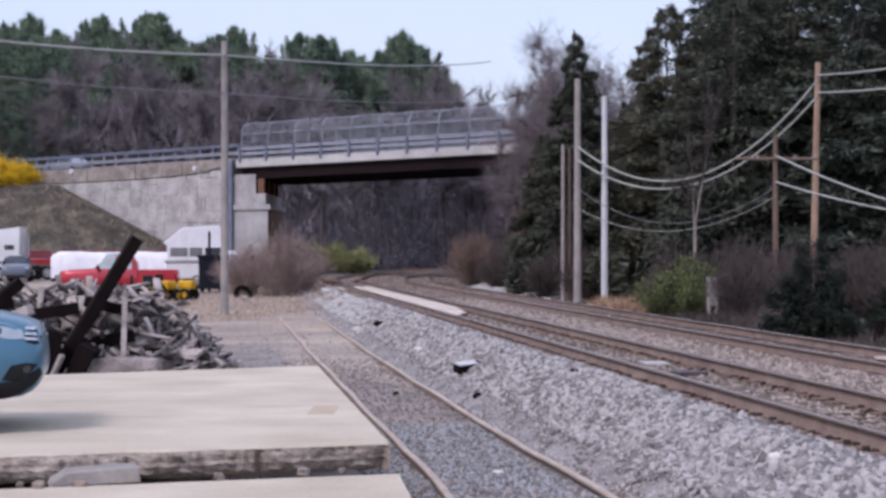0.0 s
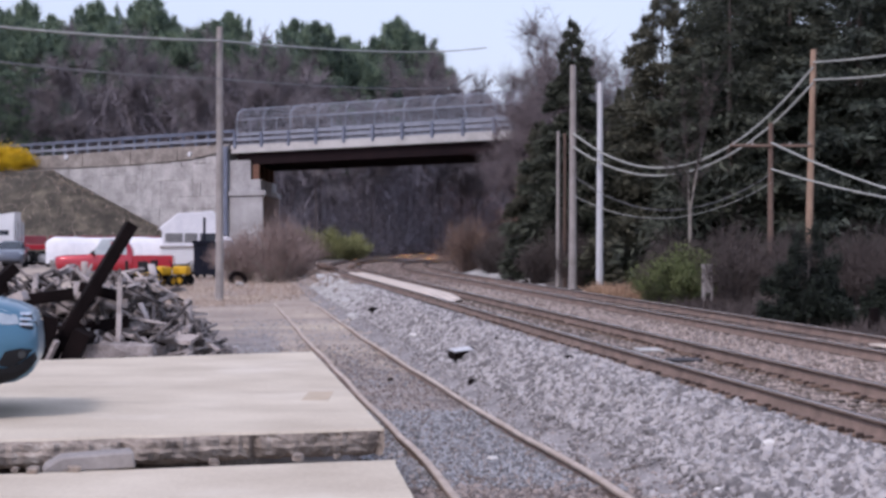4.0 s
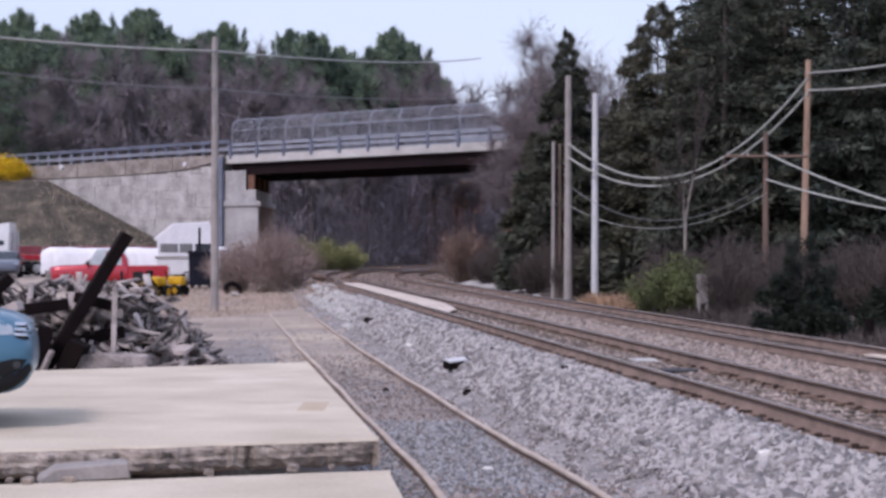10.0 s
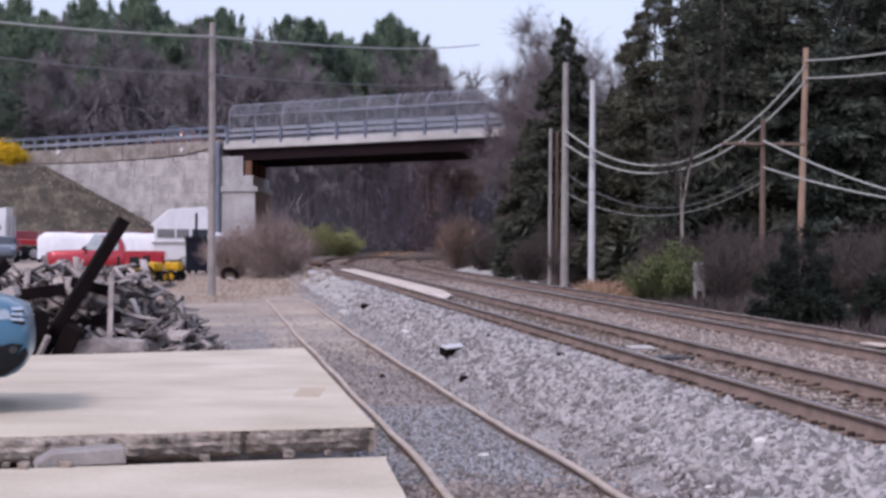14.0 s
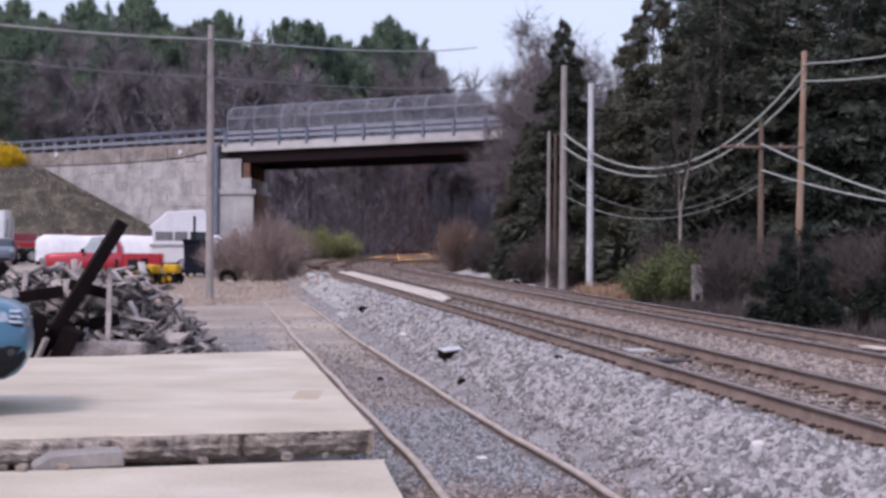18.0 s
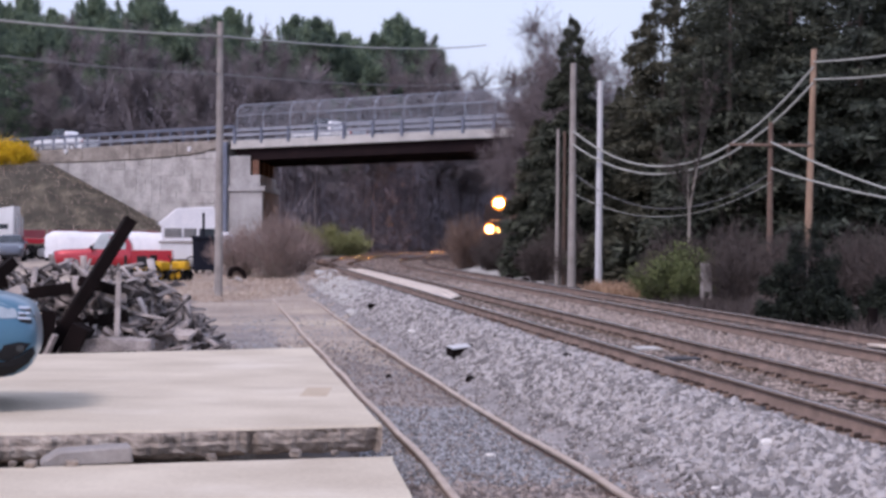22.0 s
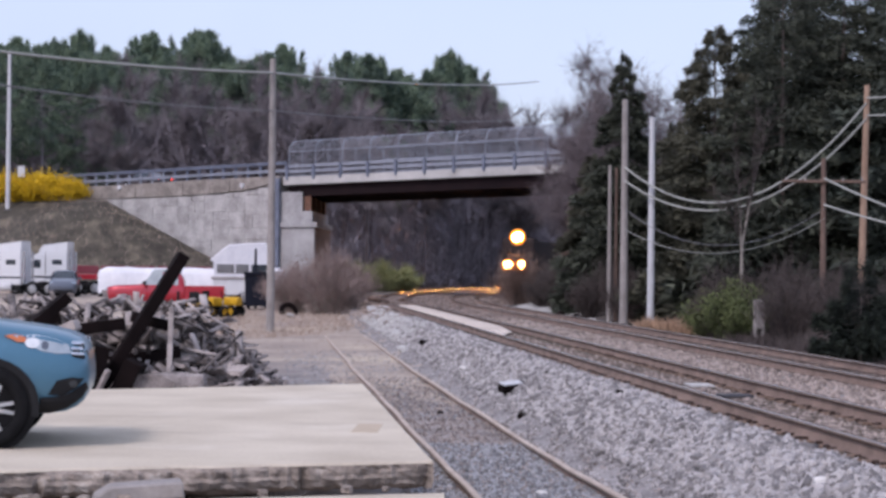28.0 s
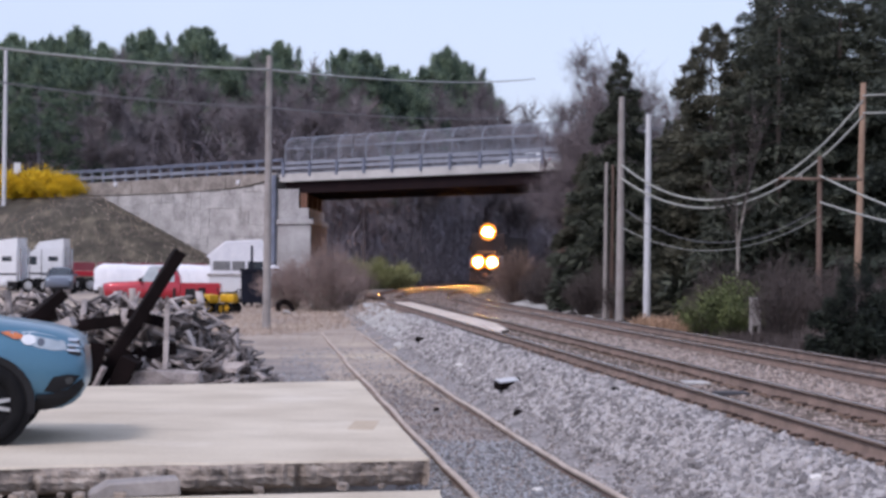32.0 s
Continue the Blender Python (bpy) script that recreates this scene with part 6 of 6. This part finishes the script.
        for x0, x1, x2, x3 in ((0.72, -0.2, -0.2, 0.2), (-0.27, -1.25, -1.2, -0.27), (-1.32, -1.9, -1.75, -1.3)):
            quad_panel("side_window", [(x0, s * 0.875, 1.1), (x1, s * 0.875, 1.1), (x2, s * 0.66, 1.54), (x3, s * 0.66, 1.54)], M["glass_dark"], c)
        bm = bm_new()
        box(bm, 0.62, 0.82, s * 0.92, s * 1.10, 1.08, 1.24, bevel=0.04)
        part("mirror", bm, M["car_blue"], c)
        decal("door_seam", skin, [(short(x), z) for x, z in [(0.93, 0.42), (0.94, 0.42), (0.96, 0.96), (0.95, 0.96)]], s, M["plastic"], c, "", 0.003, 0.006)
    quad_panel("windscreen", [(0.9, -0.68, 1.19), (0.9, 0.68, 1.19), (0.22, 0.55, 1.60), (0.22, -0.55, 1.60)], M["glass_dark"], c)
    for x in (1.35, -1.27):
        for s in (1, -1):
            wheel(c, x, s * 0.825, 0.345, 0.225, s)
    return c


near_suv(pose(-5.70, 17.68, 0.0, 0, 0, 9))


def semi(m):
    c = thing("truck_tractor", "white road tractor with a sleeper cab parked in the yard", "truck", m)
    bm = bm_new()
    prism(bm, [(2.9, 0.6), (2.9, 1.45), (2.6, 1.75), (1.3, 1.95), (1.3, 0.6)], -0.8, 0.8)
    part("hood", bm, M["car_white"], c)
    bm = bm_new()
    prism(bm, [(1.45, 0.75), (1.4, 1.95), (0.95, 2.75), (0.3, 3.15), (-1.6, 3.25), (-1.6, 0.75)], -1.12, 1.12)
    bmesh.ops.bevel(bm, geom=bm.edges[:], offset=0.07, segments=2, affect="EDGES")
    part("cab", bm, M["car_white"], c)
    quad_panel("windscreen", [(1.40, -0.95, 2.02), (1.40, 0.95, 2.02), (1.01, 0.9, 2.7), (1.01, -0.9, 2.7)], M["glass_dark"], c, "", 0.03)
    for s in (1, -1):
        quad_panel("side_window", [(1.25, s * 1.125, 1.9), (0.35, s * 1.125, 1.9), (0.35, s * 1.125, 2.5), (0.95, s * 1.125, 2.5)], M["glass_dark"], c)
        quad_panel("sleeper_window", [(-0.5, s * 1.125, 2.15), (-1.2, s * 1.125, 2.15), (-1.2, s * 1.125, 2.5), (-0.5, s * 1.125, 2.5)], M["glass_dark"], c)
        bm = bm_new()
        rod(bm, (-1.75, s * 0.95, 0.9), (-1.75, s * 0.95, 3.1), 0.07, seg=10)
        part("exhaust_stack", bm, M["chrome"], c, "chrome exhaust stack")
        bm = bm_new()
        rod(bm, (0.9, s * 0.95, 0.62), (-0.9, s * 0.95, 0.62), 0.3, seg=14)
        part("fuel_tank", bm, M["pole_white"], c)
        bm = bm_new()
        box(bm, 2.2, 3.0, s * 0.95 - 0.22, s * 0.95 + 0.22, 0.75, 1.1, bevel=0.06)
        part("fender", bm, M["car_white"], c)
        for x in (2.2, -2.4, -3.6):
            wheel(c, x, s * 0.98, 0.5, 0.3, s, 8)
    bm = bm_new()
    prism(bm, [(0.55, 3.12), (0.2, 3.55), (-1.55, 3.8), (-1.58, 3.2)], -1.0, 1.0)
    part("roof_fairing", bm, M["car_white"], c)
    bm = bm_new()
    box(bm, 1.05, 1.35, -1.0, 1.0, 2.72, 2.84, bevel=0.02)
    part("sun_visor", bm, M["plastic"], c)
    for s in (1, -1):
        bm = bm_new()
        box(bm, -1.58, 1.3, s * 1.125 - 0.008, s * 1.125 + 0.008, 1.2, 1.32)
        part("stripe", bm, M["bin_dark"], c, "dark stripe along the cab")
        bm = bm_new()
        box(bm, -0.02, 0.02, s * 1.125 - 0.01, s * 1.125 + 0.01, 0.85, 3.0)
        part("door_seam", bm, M["plastic"], c)
        bm = bm_new()
        box(bm, -1.55, 1.2, s * 1.0 - 0.06, s * 1.0 + 0.06, 0.35, 0.72)
        part("side_skirt", bm, M["plastic"], c)
    bm = bm_new()
    box(bm, -4.3, 2.8, -0.45, 0.45, 0.55, 0.8)
    part("chassis", bm, M["plastic"], c)
    bm = bm_new()
    box(bm, 2.85, 3.05, -1.1, 1.1, 0.4, 0.75, bevel=0.04)
    part("bumper", bm, M["pole_white"], c)
    return c


YZ = lambda x, y: float(ground_z(x, y))
semi(pose(-30.75, 127.5, YZ(-30.75, 127.5), 0, 0, 174) @ Matrix.Scale(0.9, 4))
semi(pose(-29.0, 132.5, YZ(-29.0, 132.5), 0, 0, 178) @ Matrix.Scale(0.9, 4))
pickup("pickup_truck", M["car_red"], "bright red pickup truck parked in the yard", pose(-16.9, 105, YZ(-16.9, 105), 0, 0, 184), 6.0, "glass_sky")
sedan("parked_car", M["car_slate"], "grey-blue sport utility car parked in the yard", True, pose(-26.4, 125, YZ(-26.4, 125), 0, 0, 279))

# covered trailer, camper, bin and small machines in the yard
tr = thing("covered_trailer", "white canvas-covered low trailer in the yard", "trailer", pose(-18.0, 112, YZ(-18, 112), 0, 0, 2))
bm = bm_new()
rings_ = []
for i in range(61):
    x = -3.6 + 7.2 * i / 60
    end = min(1.0, (3.62 - abs(x)) / 0.35)
    fold = 0.03 * math.sin(x * 7.1) + 0.02 * math.sin(x * 13.7 + 1)
    top_ = 1.95 + 0.025 * math.sin(x * 1.7) + 0.008 * math.sin(x * 5.3) - 0.22 * (1 - end) ** 2
    hem = 0.52 + 0.07 * math.sin(x * 3.1) + 0.04 * math.sin(x * 9.0)
    pr = [(-1.16 - fold, hem), (-1.12 - fold * 0.7, 1.1), (-1.08 - fold * 0.4, 1.65), (-0.95, top_ - 0.03), (0.0, top_ + 0.05), (0.95, top_ - 0.03), (1.1, 1.5), (1.14, hem)]
    rings_.append([bm.verts.new((x, y, z)) for y, z in pr])
for p_, q_ in zip(rings_, rings_[1:]):
    for j in range(7):
        bm.faces.new((p_[j], q_[j], q_[j + 1], p_[j + 1]))
bm.faces.new(rings_[0])
bm.faces.new(rings_[-1][::-1])
part("cover", bm, M["canvas"], tr, smooth=True)
bm = bm_new()
box(bm, -3.6, 4.4, -1.0, 1.0, 0.38, 0.5)
part("frame", bm, M["plastic"], tr)
for x in (-0.6, 0.4):
    for s in (1, -1):
        wheel(tr, x, s * 0.95, 0.33, 0.2, s, 6)

cp = thing("camper", "white pop-up camper with dark side windows in the yard", "camper", Matrix.LocRotScale((-13.72, 111, YZ(-13.72, 111)), Euler((0, 0, 0.12)), (0.98, 1.2, 1.2)))
bm = bm_new()
box(bm, -1.6, 1.7, -1.05, 1.05, 0.45, 1.25, bevel=0.05)
part("body", bm, M["car_white"], cp)
bm = bm_new()
prism(bm, [(-1.5, 1.25), (-1.5, 1.95), (-1.75, 2.05), (-0.7, 2.75), (1.3, 2.85), (1.75, 2.1), (1.6, 1.95), (1.6, 1.25)], -1.05, 1.05)
bmesh.ops.bevel(bm, geom=bm.edges[:], offset=0.03, segments=1, affect="EDGES")
part("roof", bm, M["canvas"], cp)
for x0, x1 in ((-1.35, -0.4), (-0.3, 0.4), (0.55, 1.45)):
    bm = bm_new()
    box(bm, x0, x1, -1.075, -1.052, 1.46, 1.85)
    part("window", bm, M["glass_dark"] if x0 > 0.5 else M["camper_pane"], cp)
bm = bm_new()
box(bm, -1.65, 1.75, -1.09, -1.062, 1.18, 1.28)
part("trim", bm, M["pole_grey"], cp)
for s in (1, -1):
    wheel(cp, 0.1, s * 0.95, 0.32, 0.2, s, 6)

bn = thing("waste_container", "dark blue-black waste container beside the pole", "container", Matrix.LocRotScale((-12.15, 105, YZ(-12.15, 105)), Euler((0, 0, 0.1)), (1.08, 1.1, 1.36)))
bm = bm_new()
prism(bm, [(-0.55, 0.12), (-0.6, 1.3), (0.6, 1.3), (0.55, 0.12)], -0.5, 0.5)
part("body", bm, M["bin_dark"], bn)
bm = bm_new()
prism(bm, [(-0.66, 1.3), (-0.62, 1.42), (0.62, 1.42), (0.66, 1.3)], -0.56, 0.56)
part("lid", bm, M["bin_dark"], bn)
bm = bm_new()
rod(bm, (-0.1, 0.62, -0.05), (-0.1, 0.62, 2.3), 0.07, 0.06, 8)
part("bin_post", bm, M["bin_dark"], bn, "dark post fixed to the container")
for x in (-0.42, 0.42):
    bm = bm_new()
    rod(bm, (x, -0.45, 0.1), (x, 0.45, 0.1), 0.1, seg=10)
    part("castor", bm, M["tyre"], bn)

for k, (x, y, rz) in enumerate(((-13.6, 93, 10), (-12.5, 93.5, -20), (-13.0, 92, 60))):
    mw = thing("garden_tractor", "small yellow garden tractor standing in the yard", "tractor", pose(x, y, YZ(x, y), 0, 0, rz) @ Matrix.Scale(1.25, 4), "yellow machines")
    bm = bm_new()
    box(bm, 0.2, 0.8, -0.2, 0.2, 0.42, 0.74, bevel=0.08)
    part("hood", bm, M["yellow_steel"], mw)
    bm = bm_new()
    box(bm, -0.7, -0.15, -0.42, 0.42, 0.46, 0.56, bevel=0.05)
    part("fender", bm, M["yellow_steel"], mw)
    bm = bm_new()
    box(bm, -0.6, -0.15, -0.22, 0.22, 0.5, 0.6, bevel=0.03)
    box(bm, -0.68, -0.58, -0.22, 0.22, 0.55, 0.95, bevel=0.03)
    part("seat", bm, M["plastic"], mw)
    bm = bm_new()
    rod(bm, (0.15, 0, 0.6), (0.0, 0, 0.95), 0.025, seg=6)
    part("steering_column", bm, M["plastic"], mw)
    for s in (1, -1):
        wheel(mw, 0.6, s * 0.36, 0.22, 0.14, s, 5, "yellow_steel")
        wheel(mw, -0.5, s * 0.42, 0.32, 0.22, s, 5, "yellow_steel")

wt = thing("water_tank", "dirty white round plastic tank beside the abutment", "tank", pose(-11.65, 109, YZ(-11.65, 109)))
bm = bm_new()
rod(bm, (0, 0, 0.9), (0, 0, 1.9), 0.52, 0.50, 18)
rod(bm, (0, 0, 1.9), (0, 0, 2.08), 0.50, 0.2, 18)
part("vessel", bm, M["canvas"], wt)
bm = bm_new()
for a in range(4):
    rod(bm, (0.4 * math.cos(a * 1.571 + 0.6), 0.4 * math.sin(a * 1.571 + 0.6), -0.05), (0.36 * math.cos(a * 1.571 + 0.6), 0.36 * math.sin(a * 1.571 + 0.6), 0.9), 0.045, seg=6)
part("stand", bm, M["pole_grey"], wt, "grey tubular stand")
rt = thing("flatbed_trailer", "long red flatbed trailer at the foot of the bank", "trailer", pose(-24.5, 139, YZ(-24.5, 139), 0, 0, 6))
bm = bm_new()
box(bm, -6.5, 7.5, -1.2, 1.2, 0.95, 1.3, bevel=0.04)
part("bed", bm, M["car_red"], rt)
bm = bm_new()
box(bm, -6.4, -6.1, -1.2, 1.2, 1.3, 2.0, bevel=0.03)
part("headboard", bm, M["car_red"], rt)
for i in range(7):
    bm = bm_new()
    box(bm, -6.0 + i * 1.9, -4.25 + i * 1.9, -1.2, -1.12, 1.34, 1.88, bevel=0.02)
    part("side_board", bm, M["side_red"], rt)
for x in (4.2, 5.4, -4.0):
    for s in (1, -1):
        wheel(rt, x, s * 1.0, 0.45, 0.3, s, 6)

sg = thing("road_sign", "small white sign plate on a post above the bank", "sign", pose(-37.0, 158.6, float(ground_z(-37.0, 158.6)), 0, 0, 0))
bm = bm_new()
rod(bm, (0, 0, -0.1), (0, 0, 2.6), 0.04, seg=6)
part("post", bm, M["galvanised"], sg)
bm = bm_new()
box(bm, -0.28, 0.28, -0.06, -0.042, 1.9, 2.75, bevel=0.005)
part("plate", bm, M["car_white"], sg, "blank white back of a sign plate")

# ---- the locomotive ----
M["loco"] = material("loco", (0.05, 0.039, 0.038), (0.026, 0.02, 0.02), 0.7, 0.8, bump=0.1, fine=12, spec=0.12)
M["headlight_lit"] = material("headlight_lit", (1.0, 0.43, 0.09), None, 5, 0.3, bump=0, emit=300.0)
# Emission for the added discs that imitate the orange glare round the lamps.
M["halo_lit"] = material("halo_lit", (1.0, 0.33, 0.04), None, 5, 0.3, bump=0, emit=1.4)


def locomotive():
    """A road locomotive, nose along +x at x = 0, on rails at z = 0."""
    c = thing("locomotive", "dark diesel locomotive with lit headlights coming round the bend", "locomotive")
    bm = bm_new()
    box(bm, -19.5, -0.3, -1.5, 1.5, 1.15, 1.5)
    part("frame", bm, M["loco"], c)
    bm = bm_new()
    prism(bm, [(-0.45, 1.5), (-0.5, 2.75), (-0.75, 3.0), (-1.3, 3.05), (-1.3, 1.5)], -0.85, 0.85)
    part("nose", bm, M["loco"], c, "dark low nose")
    bm = bm_new()
    prism(bm, [(-1.3, 1.5), (-1.3, 3.1), (-1.45, 4.3), (-1.7, 4.6), (-3.6, 4.6), (-3.8, 4.3), (-3.8, 1.5)], -1.5, 1.5)
    bmesh.ops.bevel(bm, geom=bm.edges[:], offset=0.08, segments=2, affect="EDGES")
    cab_ = part("cab", bm, M["loco"], c)
    for y0, y1 in ((-1.3, -0.75), (-0.68, -0.08), (0.08, 0.68), (0.75, 1.3)):
        quad_panel("window", [(-1.33, y0, 3.2), (-1.33, y1, 3.2), (-1.42, y1, 4.0), (-1.42, y0, 4.0)], M["glass_dark"], cab_, "", 0.03)
    bm = bm_new()
    box(bm, -18.6, -3.8, -0.95, 0.95, 1.5, 4.4, bevel=0.08)
    part("long_hood", bm, M["loco"], c)
    bm = bm_new()
    prism(bm, [(-0.25, 0.2), (-0.02, 0.25), (-0.2, 1.2), (-0.5, 1.2)], -1.35, 1.35)
    part("pilot", bm, M["loco"], c)
    bm = bm_new()
    box(bm, -0.25, 0.55, -0.15, 0.15, 0.75, 1.05, bevel=0.04)
    part("coupler", bm, M["rust"], c)
    for s in (1, -1):
        bm = bm_new()
        for x in (-0.4, -0.9, -1.6, -2.2):
            rod(bm, (x, s * 1.42, 1.5), (x, s * 1.42, 2.5), 0.03, seg=6)
        rod(bm, (-0.4, s * 1.42, 2.5), (-2.2, s * 1.42, 2.5), 0.03, seg=6)
        rod(bm, (-0.35, s * 1.42, 2.5), (-0.35, s * 0.45, 2.5), 0.03, seg=6)
        part("handrail", bm, M["galvanised"], c)
        bm = bm_new()
        rod(bm, (-0.28, s * 0.62, 2.0), (-0.05, s * 0.62, 2.0), 0.36, seg=18)
        d = part("ditch_light", bm, M["loco"], c)
        bm = bm_new()
        rod(bm, (-0.05, s * 0.62, 2.0), (-0.02, s * 0.62, 2.0), 0.38, seg=18)
        part("lens", bm, M["headlight_lit"], d, "glowing warm lens")
        # Oversized glowing disc behind the lens, painting its orange halo.
        bm = bm_new()
        rod(bm, (-0.075, s * 0.62, 2.0), (-0.045, s * 0.62, 2.0), 0.62, seg=20)
        part("reflector", bm, M["halo_lit"], d, "orange glowing disc standing for the glare round the lens")
        bm = bm_new()
        box(bm, -1.9, -1.5, s * 1.6 - 0.1, s * 1.6 + 0.1, 3.0, 3.5, bevel=0.03)
        part("mirror", bm, M["loco"], c)
    bm = bm_new()
    box(bm, -1.75, -1.35, -0.45, 0.45, 4.35, 5.02, bevel=0.05)
    hl = part("headlight_box", bm, M["loco"], c)
    for s in (1, -1):
        bm = bm_new()
        rod(bm, (-1.36, s * 0.1, 4.68), (-1.31, s * 0.1, 4.68), 0.36, seg=18)
        part("lens", bm, M["headlight_lit"], hl, "glowing warm lens")
    # Added glowing disc: the halo of the top lamps, wider than their box.
    bm = bm_new()
    rod(bm, (-1.40, 0, 4.68), (-1.335, 0, 4.68), 0.74, seg=20)
    part("reflector", bm, M["halo_lit"], hl, "orange glowing disc standing for the glare round the lens")
    for x0 in (-3.6, -15.8):
        tk = new("truck_bogie")
        tk.parent, tk.location = c, (x0, 0, 0)
        for s in (1, -1):
            bm = bm_new()
            box(bm, -2.0, 2.0, s * 1.05 - 0.12, s * 1.05 + 0.12, 0.4, 0.85, bevel=0.05)
            part("side_frame", bm, M["loco"], tk)
            for x in (-1.5, 0, 1.5):
                bm = bm_new()
                rod(bm, (x, s * 0.66, 0.5), (x, s * 0.80, 0.5), 0.5, seg=20)
                part("wheel", bm, M["rust"], tk)
    bm = bm_new()
    box(bm, -12.0, -7.2, -1.3, 1.3, 0.45, 1.15, bevel=0.15)
    part("fuel_tank", bm, M["loco"], c)
    return c


loco = locomotive()
CARS = [
    (sedan("moving_car", M["car_silver"], "grey saloon car driving on the road ramp"), -26.0, -14.9),
    (sedan("moving_car", M["car_maroon"], "dark maroon car driving over the bridge", True), 18.0, -15.6),
    (sedan("moving_car", M["car_silver"], "silver-grey car driving over the bridge", True), 195.6, -17.83),
    (pickup("moving_pickup", M["car_maroon"], "dark reddish pickup truck driving over the bridge"), 222.4, -16.74),
    (pickup("moving_pickup", M["car_white"], "white pickup truck driving over the bridge"), 354.5, -17.28),
    (pickup("moving_pickup", M["car_white"], "white pickup truck following over the bridge"), 348.2, -15.73),
    (sedan("moving_car", M["car_dark"], "dark car with lit brake lights on the road ramp", False, None, True), 482.0, -17.0 * 1.06),
    (sedan("moving_car", M["car_white"], "white saloon car driving onto the bridge"), 560.0, -17.0),
]


# ---- blocks of the wing wall ----
br = random.Random(17)
cells = []


def split(u0, u1, z0, z1, depth=0):
    """Cut a stretch of wall into uneven stones."""
    w, h = u1 - u0, z1 - z0
    if depth > 2 and w < 2.3 and h < 1.5 and br.random() < 0.35 or w < 1.3 and h < 0.9:
        cells.append((u0, u1, z0, z1))
        return
    f = br.uniform(0.36, 0.64)
    if w > 1.25 * h:
        split(u0, u0 + w * f - 0.012, z0, z1, depth + 1)
        split(u0 + w * f + 0.012, u1, z0, z1, depth + 1)
    else:
        split(u0, u1, z0, z0 + h * f - 0.012, depth + 1)
        split(u0, u1, z0 + h * f + 0.012, z1, depth + 1)


for u0 in (-30.0, -22.6, -15.2, -8.2):
    split(u0 + 0.012, min(u0 + (7.4 if u0 < -16 else 7.0), -1.05) - 0.012, -0.6, 7.9)
for u0, u1, z0, z1 in cells:
    bm = bm_new()
    d = br.uniform(-0.02, 0.03)
    top = min(z1, min(cope_z(u0), cope_z(u1)) - 0.06)
    if top - z0 < 0.15:
        bm.free()
        continue
    box(bm, u0, u1, -0.06 + d, 0.118, z0, top, bevel=0.02)
    for vert in bm.verts:
        vert.co.x += br.uniform(-0.03, 0.03)
        vert.co.z += br.uniform(-0.03, 0.03) if vert.co.z < cope_z(u0) - 0.3 else 0.0
    part("block", bm, M["wall_block"], wing)


def motions():
    """Road traffic on the bridge, and the train that creeps round the bend."""
    for ob, u0, speed in CARS:
        rows = []
        for k in range(65):
            t = 0.5 * k
            u = u0 + speed * t
            p = B0 + BD * u - BN * 7.6
            z = float(road_z(u)) + 0.015 * min(max(u, 0.0), 40.0) - 0.06 - 0.08 * float(smooth(0, 18, -u))
            rows.append((t, pose(p[0], p[1], z, 0, 0, 180 - 36.87)))
        walk(ob, rows)
    rows = []
    for t in np.arange(0, 32.1, 2.0):
        y = float(np.interp(t, [0, 10, 18.5, 20.5, 23, 25, 27.5, 29, 30, 31, 32], [241, 223, 207.8, 204.5, 199.9, 196.3, 190.5, 186.0, 183.5, 180.8, 178.4]))
        x = 6.622 + float(track_shift(y))
        slope = float(track_shift(y + 1) - track_shift(y - 1)) / 2
        rows.append((float(t), pose(x, y, -0.055, 0, 0, -90 - 0.85 * math.degrees(math.atan(slope)))))
    walk(loco, rows)


motions()
